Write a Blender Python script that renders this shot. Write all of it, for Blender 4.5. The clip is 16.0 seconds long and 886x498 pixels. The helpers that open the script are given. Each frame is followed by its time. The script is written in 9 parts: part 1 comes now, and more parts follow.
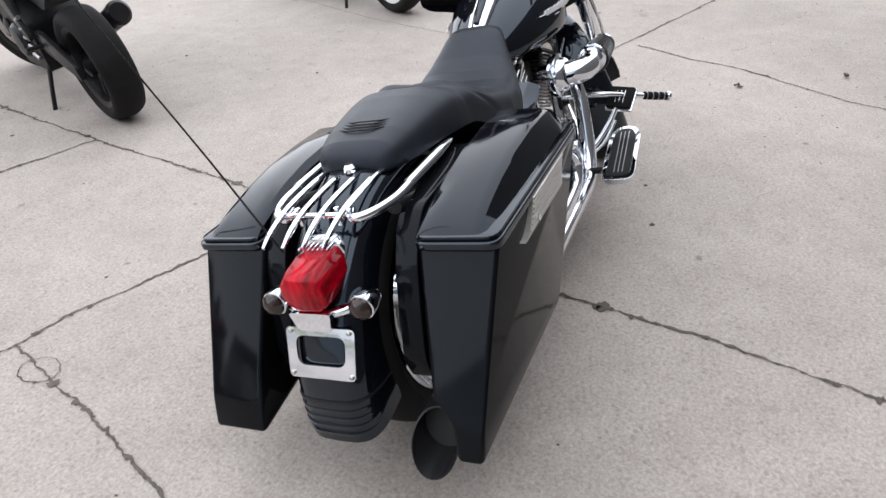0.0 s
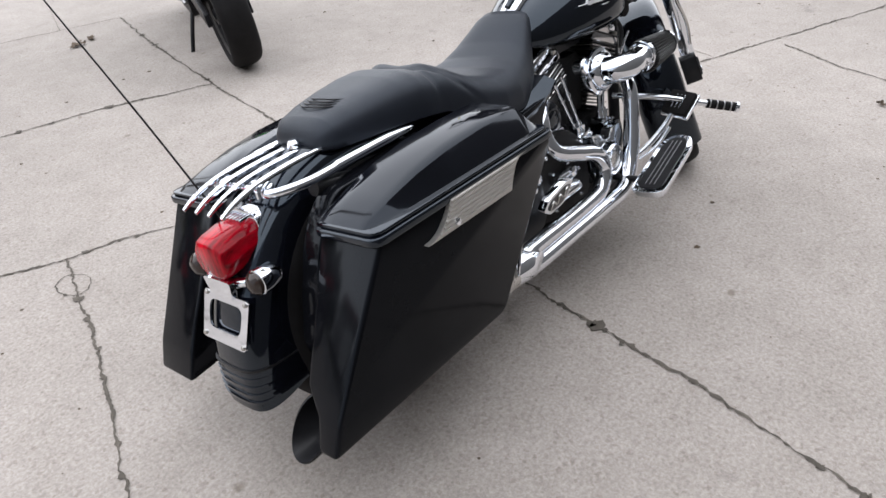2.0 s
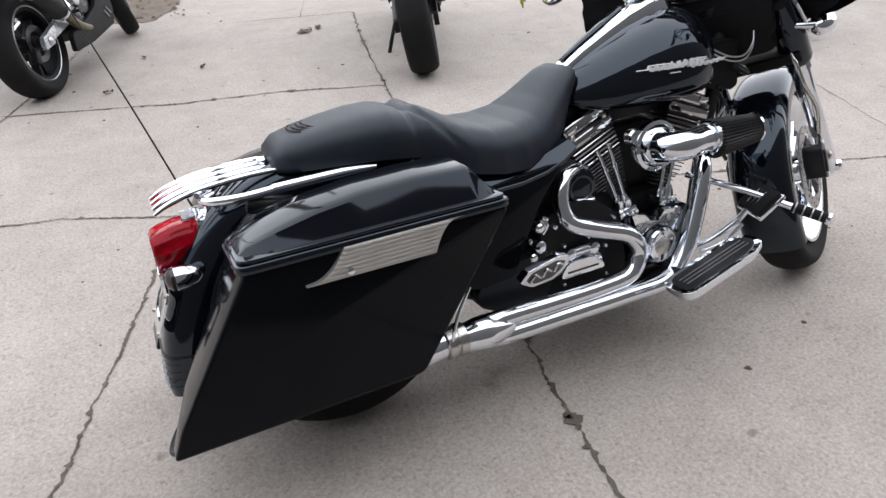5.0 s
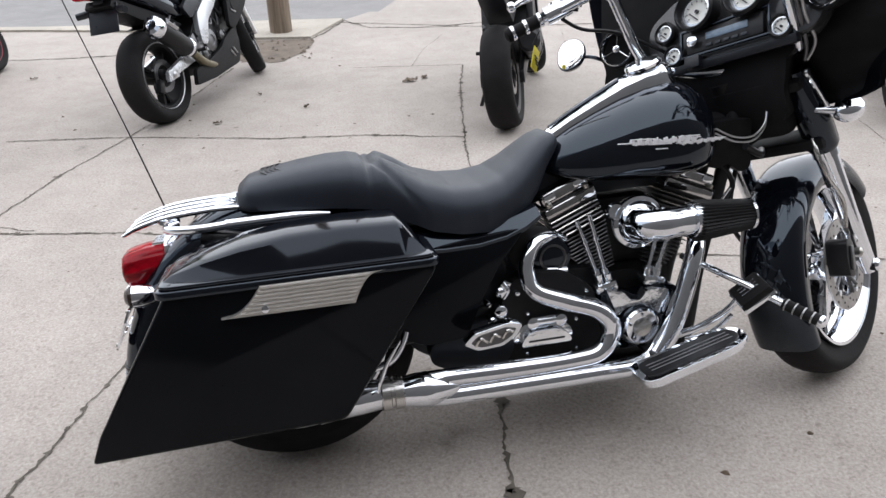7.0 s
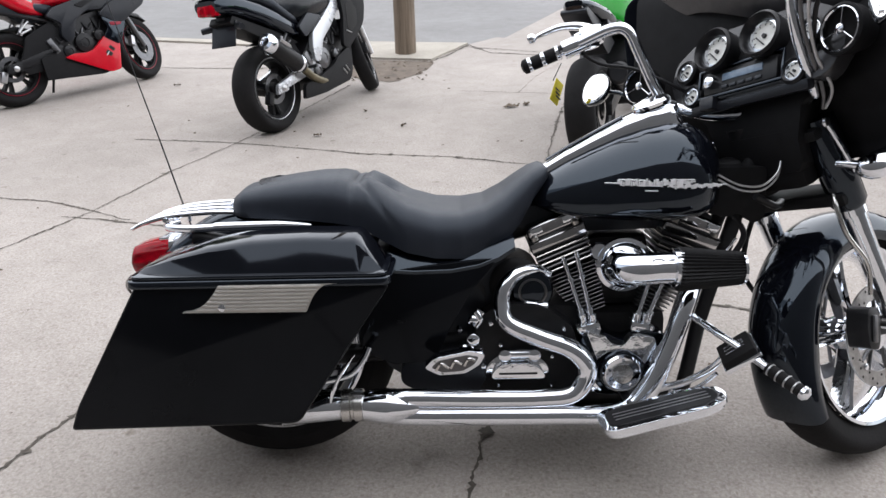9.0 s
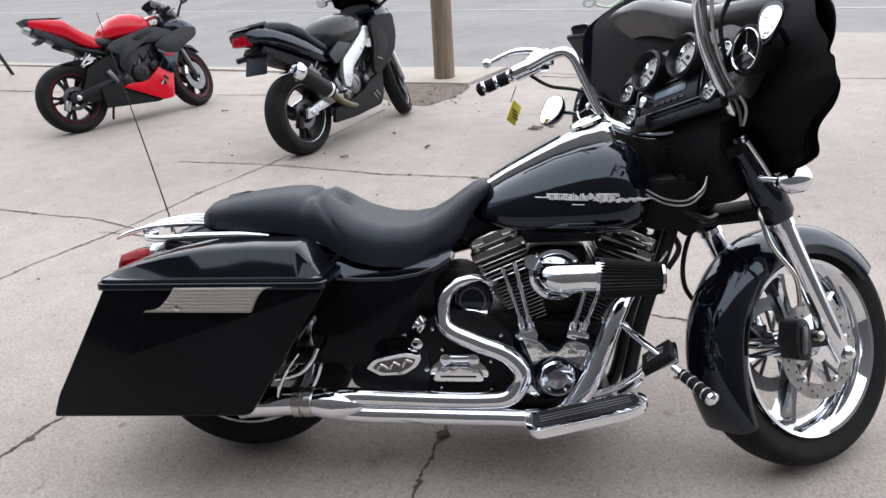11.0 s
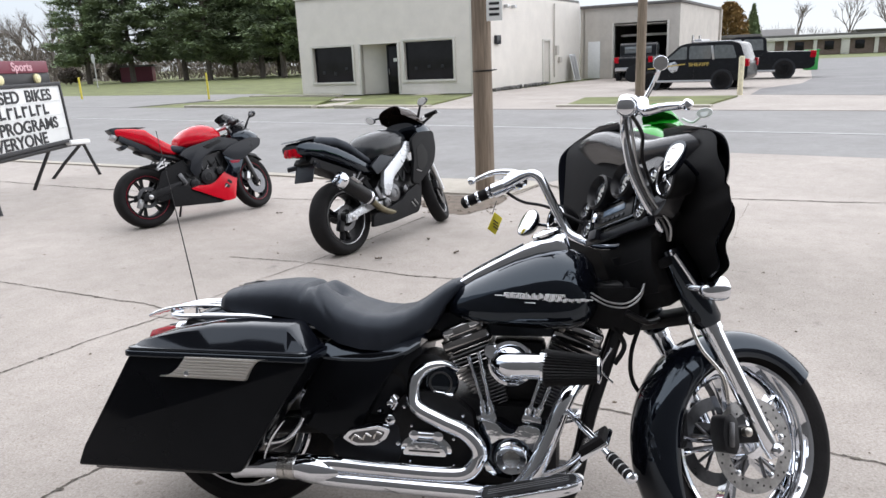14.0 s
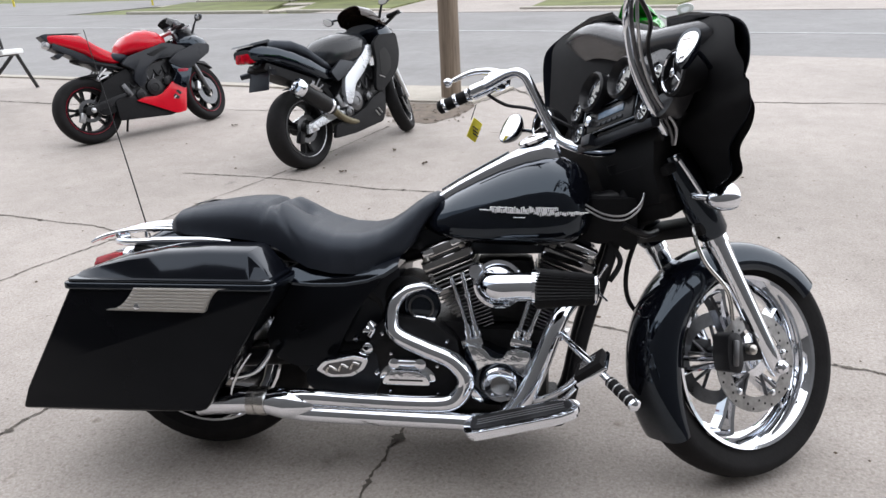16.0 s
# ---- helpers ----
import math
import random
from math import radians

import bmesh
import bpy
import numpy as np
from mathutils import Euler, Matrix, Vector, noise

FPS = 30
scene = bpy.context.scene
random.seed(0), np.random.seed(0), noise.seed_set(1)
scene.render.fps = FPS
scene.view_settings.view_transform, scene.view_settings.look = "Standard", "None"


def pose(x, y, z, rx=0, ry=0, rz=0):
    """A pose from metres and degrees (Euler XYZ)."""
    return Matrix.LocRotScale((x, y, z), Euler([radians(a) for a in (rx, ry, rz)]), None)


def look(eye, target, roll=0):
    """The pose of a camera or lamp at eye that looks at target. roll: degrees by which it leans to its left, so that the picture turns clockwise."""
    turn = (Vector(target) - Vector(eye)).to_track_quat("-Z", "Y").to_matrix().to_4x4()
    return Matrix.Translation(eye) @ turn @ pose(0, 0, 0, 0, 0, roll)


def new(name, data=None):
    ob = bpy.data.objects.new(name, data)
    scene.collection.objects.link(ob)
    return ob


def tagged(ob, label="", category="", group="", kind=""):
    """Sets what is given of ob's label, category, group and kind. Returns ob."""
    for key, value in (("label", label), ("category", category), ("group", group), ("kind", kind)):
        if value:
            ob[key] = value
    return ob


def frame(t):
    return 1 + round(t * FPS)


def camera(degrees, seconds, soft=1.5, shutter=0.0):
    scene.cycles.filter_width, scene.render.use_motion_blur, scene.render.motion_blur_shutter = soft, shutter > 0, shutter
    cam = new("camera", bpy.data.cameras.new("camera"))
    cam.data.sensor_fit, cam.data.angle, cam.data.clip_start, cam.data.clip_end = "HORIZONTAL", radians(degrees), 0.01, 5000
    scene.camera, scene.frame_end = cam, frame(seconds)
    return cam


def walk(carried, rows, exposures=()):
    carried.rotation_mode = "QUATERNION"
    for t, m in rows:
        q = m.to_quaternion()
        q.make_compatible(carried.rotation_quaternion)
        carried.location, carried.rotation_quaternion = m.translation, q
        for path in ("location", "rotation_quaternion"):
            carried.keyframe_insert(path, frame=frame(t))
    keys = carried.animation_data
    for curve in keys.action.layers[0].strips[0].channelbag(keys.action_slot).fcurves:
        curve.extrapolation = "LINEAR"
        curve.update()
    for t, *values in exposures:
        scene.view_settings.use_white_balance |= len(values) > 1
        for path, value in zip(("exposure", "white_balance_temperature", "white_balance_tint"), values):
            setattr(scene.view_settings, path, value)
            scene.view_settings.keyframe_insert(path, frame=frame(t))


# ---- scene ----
cam = camera(64.0, 16.0)
PATH = [
    (0, (-1.216, -0.765, 1.4), (0.252, 0.067, 0.326), -3.5),
    (0.5, (-1.097, -0.852, 1.401), (0.321, 0.041, 0.31), -2.4),
    (1, (-1.011, -0.949, 1.405), (0.352, 0.012, 0.301), -2.9),
    (1.5, (-0.937, -1.101, 1.402), (0.322, -0.007, 0.299), -2.5),
    (2, (-0.835, -1.167, 1.393), (0.307, 0.032, 0.273), -3.4),
    (2.5, (-0.696, -1.197, 1.398), (0.345, 0.08, 0.264), -2.7),
    (3, (-0.597, -1.256, 1.402), (0.346, 0.097, 0.269), -3.0),
    (3.5, (-0.486, -1.363, 1.414), (0.354, 0.074, 0.304), -1.8),
    (4, (-0.4, -1.418, 1.416), (0.375, 0.077, 0.337), -1.9),
    (4.2, (-0.362, -1.421, 1.411), (0.389, 0.09, 0.338), -2.0),
    (6.3, (0.111, -1.584, 1.429), (0.404, 0.108, 0.404), -2.1),
    (6.5, (0.155, -1.587, 1.427), (0.434, 0.128, 0.437), -2.2),
    (7, (0.262, -1.598, 1.429), (0.481, 0.153, 0.487), -1.7),
    (7.5, (0.372, -1.632, 1.427), (0.49, 0.132, 0.491), -1.8),
    (8, (0.49, -1.684, 1.422), (0.497, 0.091, 0.499), -1.1),
    (8.5, (0.58, -1.671, 1.422), (0.504, 0.111, 0.517), -1.4),
    (9, (0.675, -1.633, 1.432), (0.507, 0.157, 0.558), -1.5),
    (9.2, (0.709, -1.64, 1.442), (0.526, 0.152, 0.572), -1.9),
    (11.3, (1.11, -1.765, 1.447), (0.679, 0.02, 0.653), -3.5),
    (11.5, (1.172, -1.793, 1.448), (0.699, -0.016, 0.661), -3.4),
    (12, (1.23, -1.814, 1.453), (0.761, -0.039, 0.659), -3.0),
    (12.5, (1.243, -1.849, 1.464), (0.796, -0.046, 0.724), -3.5),
    (13, (1.311, -1.918, 1.48), (0.827, -0.101, 0.798), -3.1),
    (13.5, (1.343, -1.96, 1.499), (0.831, -0.122, 0.899), -3.0),
    (14, (1.342, -1.98, 1.507), (0.814, -0.121, 0.989), -2.4),
    (14.5, (1.343, -1.959, 1.495), (0.796, -0.111, 0.958), -2.8),
    (15, (1.306, -1.898, 1.483), (0.789, -0.063, 0.88), -2.9),
    (15.5, (1.254, -1.826, 1.468), (0.777, -0.01, 0.779), -3.0),
    (16, (1.241, -1.782, 1.449), (0.822, 0.021, 0.69), -2.9),
]
walk(cam, [(t, look(eye, target, roll)) for t, eye, target, roll in PATH])


# ---- daylight: a bright overcast afternoon ----
world = bpy.data.worlds.new("overcast_sky")
scene.world = world
world.use_nodes = True
wn = world.node_tree
wn.nodes.clear()
sky = wn.nodes.new("ShaderNodeTexSky")
sky.sky_type = "NISHITA"
sky.sun_disc = False
sky.sun_elevation = radians(54)
sky.sun_rotation = radians(18)
sky.air_density, sky.dust_density, sky.ozone_density = 1.0, 0.6, 1.0
grey = wn.nodes.new("ShaderNodeHueSaturation")
grey.inputs["Saturation"].default_value = 0.4
grey.inputs["Value"].default_value = 1.62
soft = wn.nodes.new("ShaderNodeGamma")   # cloud evens the sky between zenith and horizon
soft.inputs["Gamma"].default_value = 0.35
back = wn.nodes.new("ShaderNodeBackground")
back.inputs["Strength"].default_value = 0.118
wout = wn.nodes.new("ShaderNodeOutputWorld")
wn.links.new(sky.outputs[0], soft.inputs["Color"])
wn.links.new(soft.outputs[0], grey.inputs["Color"])
tint = wn.nodes.new("ShaderNodeMix")
tint.data_type, tint.blend_type = "RGBA", "MULTIPLY"
tint.inputs["Factor"].default_value = 1.0
for sock in tint.inputs:
    if sock.type == "RGBA" and sock.name == "B":
        sock.default_value = (0.93, 0.985, 1.08, 1)
wn.links.new(grey.outputs[0], [q for q in tint.inputs if q.type == "RGBA"][0])
wn.links.new([q for q in tint.outputs if q.type == "RGBA"][0], back.inputs["Color"])
wn.links.new(back.outputs[0], wout.inputs[0])

sun = new("sun", bpy.data.lights.new("sun", "SUN"))
sun.data.energy = 1.95
sun.data.angle = radians(150)
sun.data.color = (0.99, 0.978, 1.0)
sun.matrix_world = look((3.37, 10.36, 15), (0, 0, 0))
scene.view_settings.exposure = 1.35


# ---- materials ----
def nodes_of(name):
    m = bpy.data.materials.new(name)
    m.use_nodes = True
    nt = m.node_tree
    return m, nt, nt.nodes["Principled BSDF"]


def mat(name, color, rough=0.5, metal=0.0, tint=None, vary=0.12, scale=8.0, bump=0.0, bscale=150.0, coat=0.0, rvary=0.08, spec=0.5, per_piece=0.0, stretch=(1, 1, 1), trans=0.0, emit=0.0):
    """A procedural surface: mottled colour at two scales, uneven gloss and fine relief."""
    m, nt, p = nodes_of(name)
    tc = nt.nodes.new("ShaderNodeTexCoord")
    mp = nt.nodes.new("ShaderNodeMapping")
    mp.inputs["Scale"].default_value = stretch
    nt.links.new(tc.outputs["Object"], mp.inputs["Vector"])
    n1 = nt.nodes.new("ShaderNodeTexNoise")
    n1.inputs["Scale"].default_value = scale
    n1.inputs["Detail"].default_value = 6
    n1.inputs["Roughness"].default_value = 0.65
    nt.links.new(mp.outputs[0], n1.inputs["Vector"])
    ramp = nt.nodes.new("ShaderNodeValToRGB")
    lo = [max(0, c * (1 - vary)) for c in color]
    hi = [min(1, c * (1 + vary)) for c in color]
    ramp.color_ramp.elements[0].color, ramp.color_ramp.elements[0].position = (*lo, 1), 0.3
    ramp.color_ramp.elements[1].color, ramp.color_ramp.elements[1].position = (*hi, 1), 0.7
    nt.links.new(n1.outputs["Fac"], ramp.inputs["Fac"])
    out = ramp.outputs["Color"]
    if per_piece:
        oi = nt.nodes.new("ShaderNodeObjectInfo")
        mr = nt.nodes.new("ShaderNodeMapRange")
        mr.inputs["To Min"].default_value, mr.inputs["To Max"].default_value = 1 - per_piece, 1 + per_piece
        hs = nt.nodes.new("ShaderNodeHueSaturation")
        nt.links.new(oi.outputs["Random"], mr.inputs["Value"])
        nt.links.new(mr.outputs[0], hs.inputs["Value"])
        nt.links.new(out, hs.inputs["Color"])
        out = hs.outputs["Color"]
    nt.links.new(out, p.inputs["Base Color"])
    n2 = nt.nodes.new("ShaderNodeTexNoise")
    n2.inputs["Scale"].default_value = bscale
    n2.inputs["Detail"].default_value = 4
    nt.links.new(mp.outputs[0], n2.inputs["Vector"])
    rr = nt.nodes.new("ShaderNodeMapRange")
    rr.inputs["To Min"].default_value, rr.inputs["To Max"].default_value = max(0.01, rough - rvary), min(1, rough + rvary)
    nt.links.new(n1.outputs["Fac"], rr.inputs["Value"])
    nt.links.new(rr.outputs[0], p.inputs["Roughness"])
    if bump:
        b = nt.nodes.new("ShaderNodeBump")
        b.inputs["Strength"].default_value = bump
        b.inputs["Distance"].default_value = 0.002
        nt.links.new(n2.outputs["Fac"], b.inputs["Height"])
        nt.links.new(b.outputs[0], p.inputs["Normal"])
    p.inputs["Metallic"].default_value = metal
    p.inputs["Specular IOR Level"].default_value = spec
    p.inputs["Coat Weight"].default_value = coat
    p.inputs["Coat Roughness"].default_value = 0.03
    p.inputs["Transmission Weight"].default_value = trans
    if emit:
        p.inputs["Emission Color"].default_value = (*color, 1)
        p.inputs["Emission Strength"].default_value = emit
    if tint:
        p.inputs["Specular Tint"].default_value = (*tint, 1)
    return m


def concrete_mat(name, light, dark, speck, stain=1.0):
    """Worn broom-finished concrete: broad stains, cloudy tone, exposed sand and pebbles, oil drips."""
    m, nt, p = nodes_of(name)
    tc = nt.nodes.new("ShaderNodeTexCoord")

    def tex(kind, scale, detail=4, rough=0.6):
        n = nt.nodes.new(kind)
        n.inputs["Scale"].default_value = scale
        if kind == "ShaderNodeTexNoise":
            n.inputs["Detail"].default_value = detail
            n.inputs["Roughness"].default_value = rough
        nt.links.new(tc.outputs["Object"], n.inputs["Vector"])
        return n

    def ramp(src, a, b, ca, cb):
        r = nt.nodes.new("ShaderNodeValToRGB")
        r.color_ramp.elements[0].position, r.color_ramp.elements[0].color = a, (*ca, 1)
        r.color_ramp.elements[1].position, r.color_ramp.elements[1].color = b, (*cb, 1)
        nt.links.new(src, r.inputs["Fac"])
        return r.outputs["Color"]

    def mix(kind, fac, a, b):
        x = nt.nodes.new("ShaderNodeMix")
        x.data_type, x.blend_type = "RGBA", kind
        if isinstance(fac, float):
            x.inputs["Factor"].default_value = fac
        else:
            nt.links.new(fac, x.inputs["Factor"])
        nt.links.new(a, x.inputs["A"])
        nt.links.new(b, x.inputs["B"])
        return x.outputs["Result"]

    one, black = (1, 1, 1), (0, 0, 0)
    cloud = tex("ShaderNodeTexNoise", 0.55, 7, 0.62)
    base = ramp(cloud.outputs["Fac"], 0.34, 0.66, dark, light)
    mid = tex("ShaderNodeTexNoise", 5.0, 6, 0.7)
    base = mix("MULTIPLY", 1.0, base, ramp(mid.outputs["Fac"], 0.3, 0.62, (0.86, 0.855, 0.845), one))
    sand = tex("ShaderNodeTexNoise", 95, 3, 0.75)
    base = mix("MULTIPLY", 1.0, base, ramp(sand.outputs["Fac"], 0.36, 0.62, (1 - speck, 1 - speck, 1 - speck), (1 + speck * 0.4,) * 3))
    peb = tex("ShaderNodeTexVoronoi", 105)
    base = mix("MULTIPLY", 1.0, base, ramp(peb.outputs["Color"], 0.08, 0.3, (1 - speck * 0.9, 1 - speck, 1 - speck * 1.1), one))
    grit = tex("ShaderNodeTexVoronoi", 170)
    base = mix("MULTIPLY", 1.0, base, ramp(grit.outputs["Color"], 0.3, 0.95, (1 - speck * 0.35, 1 - speck * 0.38, 1 - speck * 0.42), (1 + speck * 0.35,) * 3))
    pale = tex("ShaderNodeTexVoronoi", 52)
    base = mix("ADD", ramp(pale.outputs["Distance"], 0.1, 0.22, (0.2 * speck,) * 3, black), base, ramp(pale.outputs["Color"], 0.55, 0.9, black, (0.55, 0.52, 0.48)))
    drip = tex("ShaderNodeTexNoise", 3.1, 3, 0.55)
    spot = ramp(drip.outputs["Fac"], 0.68, 0.76, one, (1 - 0.3 * stain,) * 3)
    base = mix("MULTIPLY", 1.0, base, spot)
    warp = tex("ShaderNodeTexNoise", 14, 2, 0.6)
    off = nt.nodes.new("ShaderNodeVectorMath")
    off.operation = "MULTIPLY_ADD"
    off.inputs[1].default_value = (0.06, 0.06, 0.0)
    nt.links.new(warp.outputs["Color"], off.inputs[0])
    nt.links.new(tc.outputs["Object"], off.inputs[2])
    pock = tex("ShaderNodeTexVoronoi", 4.2)
    nt.links.new(off.outputs[0], pock.inputs["Vector"])
    base = mix("MULTIPLY", 1.0, base, ramp(pock.outputs["Distance"], 0.035, 0.075, (1 - 0.34 * stain, 1 - 0.36 * stain, 1 - 0.4 * stain), one))
    nt.links.new(base, p.inputs["Base Color"])
    p.inputs["Roughness"].default_value = 0.86
    p.inputs["Specular IOR Level"].default_value = 0.3
    b = nt.nodes.new("ShaderNodeBump")
    b.inputs["Strength"].default_value, b.inputs["Distance"].default_value = 0.5, 0.003
    nt.links.new(sand.outputs["Fac"], b.inputs["Height"])
    nt.links.new(b.outputs[0], p.inputs["Normal"])
    return m


M = {}
M["concrete"] = concrete_mat("worn_concrete", (0.46, 0.417, 0.383), (0.372, 0.337, 0.308), 0.2)
M["kerb"] = concrete_mat("kerb_concrete", (0.5, 0.46, 0.4), (0.4, 0.37, 0.32), 0.15)
M["asphalt"] = concrete_mat("old_asphalt", (0.29, 0.284, 0.28), (0.235, 0.23, 0.226), 0.12, 0.5)
M["joint"] = mat("joint_dirt", (0.1, 0.087, 0.072), 0.95, vary=0.5, scale=14, bump=0.6, bscale=60)
M["dirt"] = mat("loose_dirt", (0.14, 0.112, 0.088), 0.95, vary=0.35, scale=9, bump=0.6, bscale=90)
M["grass"] = mat("spring_grass", (0.135, 0.15, 0.055), 0.95, vary=0.45, scale=0.6, bump=1.0, bscale=40)
M["line"] = mat("road_paint", (0.38, 0.38, 0.375), 0.8, vary=0.25, scale=4)
M["black"] = mat("black_gloss_paint", (0.0036, 0.0042, 0.007), 0.05, tint=(0.74, 0.87, 1.0), vary=0.3, scale=3, rvary=0.03, spec=0.64)
M["bagpaint"] = mat("black_bag_paint", (0.0042, 0.0045, 0.0058), 0.09, tint=(0.82, 0.9, 1.0), vary=0.3, scale=3, rvary=0.04, spec=0.14)
M["lidpaint"] = mat("black_lid_paint", (0.0027, 0.003, 0.005), 0.08, tint=(0.78, 0.88, 1.0), vary=0.3, scale=3, rvary=0.04, spec=0.4)
M["fairingpaint"] = mat("black_fairing_paint", (0.0042, 0.0047, 0.007), 0.2, tint=(0.78, 0.88, 1.0), vary=0.3, scale=3, rvary=0.05, spec=0.09)
M["satin"] = mat("black_satin_metal", (0.013, 0.013, 0.0145), 0.34, vary=0.3, scale=20, bump=0.05, spec=0.28)
M["crinkle"] = mat("black_crinkle_paint", (0.008, 0.008, 0.009), 0.45, vary=0.3, scale=40, bump=0.5, bscale=500, spec=0.25)
M["plastic"] = mat("black_plastic", (0.012, 0.0125, 0.0155), 0.36, tint=(0.85, 0.92, 1.0), vary=0.25, scale=15, bump=0.12, bscale=400, spec=0.42)
M["flatblack"] = mat("flat_black_plastic", (0.0085, 0.0085, 0.0095), 0.55, vary=0.3, scale=25, bump=0.2, bscale=500, spec=0.16)
M["dashplastic"] = mat("dash_plastic", (0.033, 0.033, 0.036), 0.22, vary=0.25, scale=15, bump=0.05, bscale=300, spec=0.5)
M["lotasphalt"] = concrete_mat("patched_asphalt", (0.25, 0.245, 0.245), (0.2, 0.197, 0.197), 0.12, 0.8)
M["postcream"] = mat("faded_yellow_paint", (0.68, 0.62, 0.44), 0.7, vary=0.25, scale=9)
M["rubber"] = mat("tyre_rubber", (0.011, 0.0105, 0.011), 0.75, vary=0.4, scale=9, bump=0.4, bscale=120, spec=0.18)
M["vinyl"] = mat("black_seat_vinyl", (0.0145, 0.0165, 0.023), 0.46, tint=(0.8, 0.9, 1.0), vary=0.22, scale=7, bump=0.3, bscale=420, spec=0.38)
M["chrome"] = mat("polished_chrome", (0.83, 0.86, 0.91), 0.035, 1.0, vary=0.06, scale=5, rvary=0.035, bump=0.1, bscale=22)
M["brushed"] = mat("brushed_metal", (0.6, 0.59, 0.57), 0.24, 1.0, vary=0.12, scale=30, rvary=0.08, stretch=(1, 1, 12))
M["alloy"] = mat("cast_alloy", (0.52, 0.52, 0.53), 0.35, 0.9, vary=0.15, scale=25, bump=0.1)
M["latchmetal"] = mat("latch_alloy", (0.55, 0.53, 0.5), 0.42, 0.7, vary=0.12, scale=30, stretch=(1, 1, 8))
# chrome again, with the tank's dark reflection put into its colour
M["shadedchrome"] = mat("shaded_chrome", (0.46, 0.455, 0.46), 0.06, 1.0, vary=0.25, scale=14, bump=0.12, bscale=25)
M["finmetal"] = mat("dark_fin_metal", (0.13, 0.13, 0.135), 0.3, 0.9, vary=0.2, scale=30)
M["discsteel"] = mat("worn_disc_steel", (0.36, 0.35, 0.34), 0.34, 0.9, vary=0.25, scale=40)
M["lcd"] = mat("stereo_display", (0.16, 0.22, 0.3), 0.15, vary=0.3, scale=40)
M["steel"] = mat("disc_steel", (0.5, 0.48, 0.45), 0.3, 1.0, vary=0.2, scale=30)
M["redlens"] = mat("red_lens", (0.36, 0.001, 0.01), 0.1, vary=0.8, scale=22, spec=0.22, stretch=(0.3, 2.5, 0.5))
M["smoke"] = mat("smoked_lens", (0.03, 0.02, 0.016), 0.08, vary=0.2, scale=12, spec=0.5)
M["white"] = mat("gauge_white", (0.78, 0.78, 0.74), 0.4, vary=0.04)
M["yellow"] = mat("yellow_tag_paper", (0.72, 0.6, 0.02), 0.6, vary=0.1, scale=30)
M["mirror"] = mat("mirror_glass", (0.9, 0.9, 0.9), 0.01, 1.0, vary=0.0, rvary=0.0)
M["red"] = mat("red_gloss_paint", (0.56, 0.004, 0.018), 0.2, vary=0.12, scale=5, coat=0.3, spec=0.3)
M["silver"] = mat("silver_paint", (0.55, 0.57, 0.6), 0.28, 0.5, vary=0.06, scale=6, coat=0.5)
M["green"] = mat("green_gloss_paint", (0.012, 0.3, 0.02), 0.22, vary=0.1, scale=6, coat=0.2, spec=0.3)
M["whitepaint"] = mat("white_gloss_paint", (0.75, 0.76, 0.76), 0.2, vary=0.05, coat=0.7)
M["darkgrey"] = mat("dark_grey_paint", (0.013, 0.0145, 0.019), 0.3, vary=0.2, scale=8, coat=0.1, spec=0.3)
M["wood"] = mat("weathered_pole_wood", (0.2, 0.155, 0.115), 0.85, vary=0.4, scale=6, bump=0.8, bscale=30, stretch=(6, 6, 0.35))
M["siding"] = mat("cream_vinyl_siding", (0.72, 0.68, 0.625), 0.6, vary=0.06, scale=1.2, per_piece=0.04)
M["stucco"] = mat("beige_block_wall", (0.53, 0.495, 0.45), 0.85, vary=0.1, scale=1.5, bump=0.2, bscale=20)
M["trimwhite"] = mat("cream_trim_paint", (0.62, 0.6, 0.55), 0.55, vary=0.06, scale=4)
M["darkglass"] = mat("dark_shop_glass", (0.01, 0.01, 0.012), 0.08, vary=0.4, scale=1.5, rvary=0.02, spec=0.18)
# near-black colour stands for the shade in holes, grooves and the open garage
M["inside"] = mat("opening_shade", (0.02, 0.02, 0.02), 0.9, vary=0.4, scale=2)
M["sign"] = mat("sign_white_panel", (0.74, 0.75, 0.74), 0.5, vary=0.05, scale=2)
M["letter"] = mat("sign_black_letter", (0.012, 0.012, 0.014), 0.5, vary=0.1)
M["maroon"] = mat("maroon_sign_paint", (0.16, 0.02, 0.04), 0.5, vary=0.1, scale=4)
M["pink"] = mat("pale_pink_lettering", (0.62, 0.36, 0.4), 0.5, vary=0.05)
M["lampglass"] = mat("sign_lamp_lens", (0.75, 0.7, 0.4), 0.3, vary=0.1)
M["bark"] = mat("pine_bark", (0.12, 0.1, 0.085), 0.95, vary=0.4, scale=5, bump=1.0, bscale=12, stretch=(3, 3, 0.6))
M["needles"] = mat("pine_needles", (0.185, 0.235, 0.125), 0.75, vary=0.55, scale=0.6, per_piece=0.2)
M["thicket"] = mat("brushy_thicket", (0.2, 0.17, 0.145), 0.95, vary=0.5, scale=0.25)
M["tankgrey"] = mat("dark_grey_tank_paint", (0.014, 0.0155, 0.018), 0.2, vary=0.12, scale=4, spec=0.4)
M["bronzepipe"] = mat("heat_stained_pipe", (0.16, 0.14, 0.09), 0.4, 0.8, vary=0.3, scale=14)
M["castchrome"] = mat("rippled_cast_chrome", (0.88, 0.91, 0.95), 0.05, 1.0, vary=0.06, scale=8, rvary=0.03, bump=0.6, bscale=38)
# pale and barely metallic: the chrome's sky glint is put into the colour
M["badgeglint"] = mat("badge_chrome_glint", (0.9, 0.9, 0.92), 0.35, 0.1, vary=0.05, scale=60)
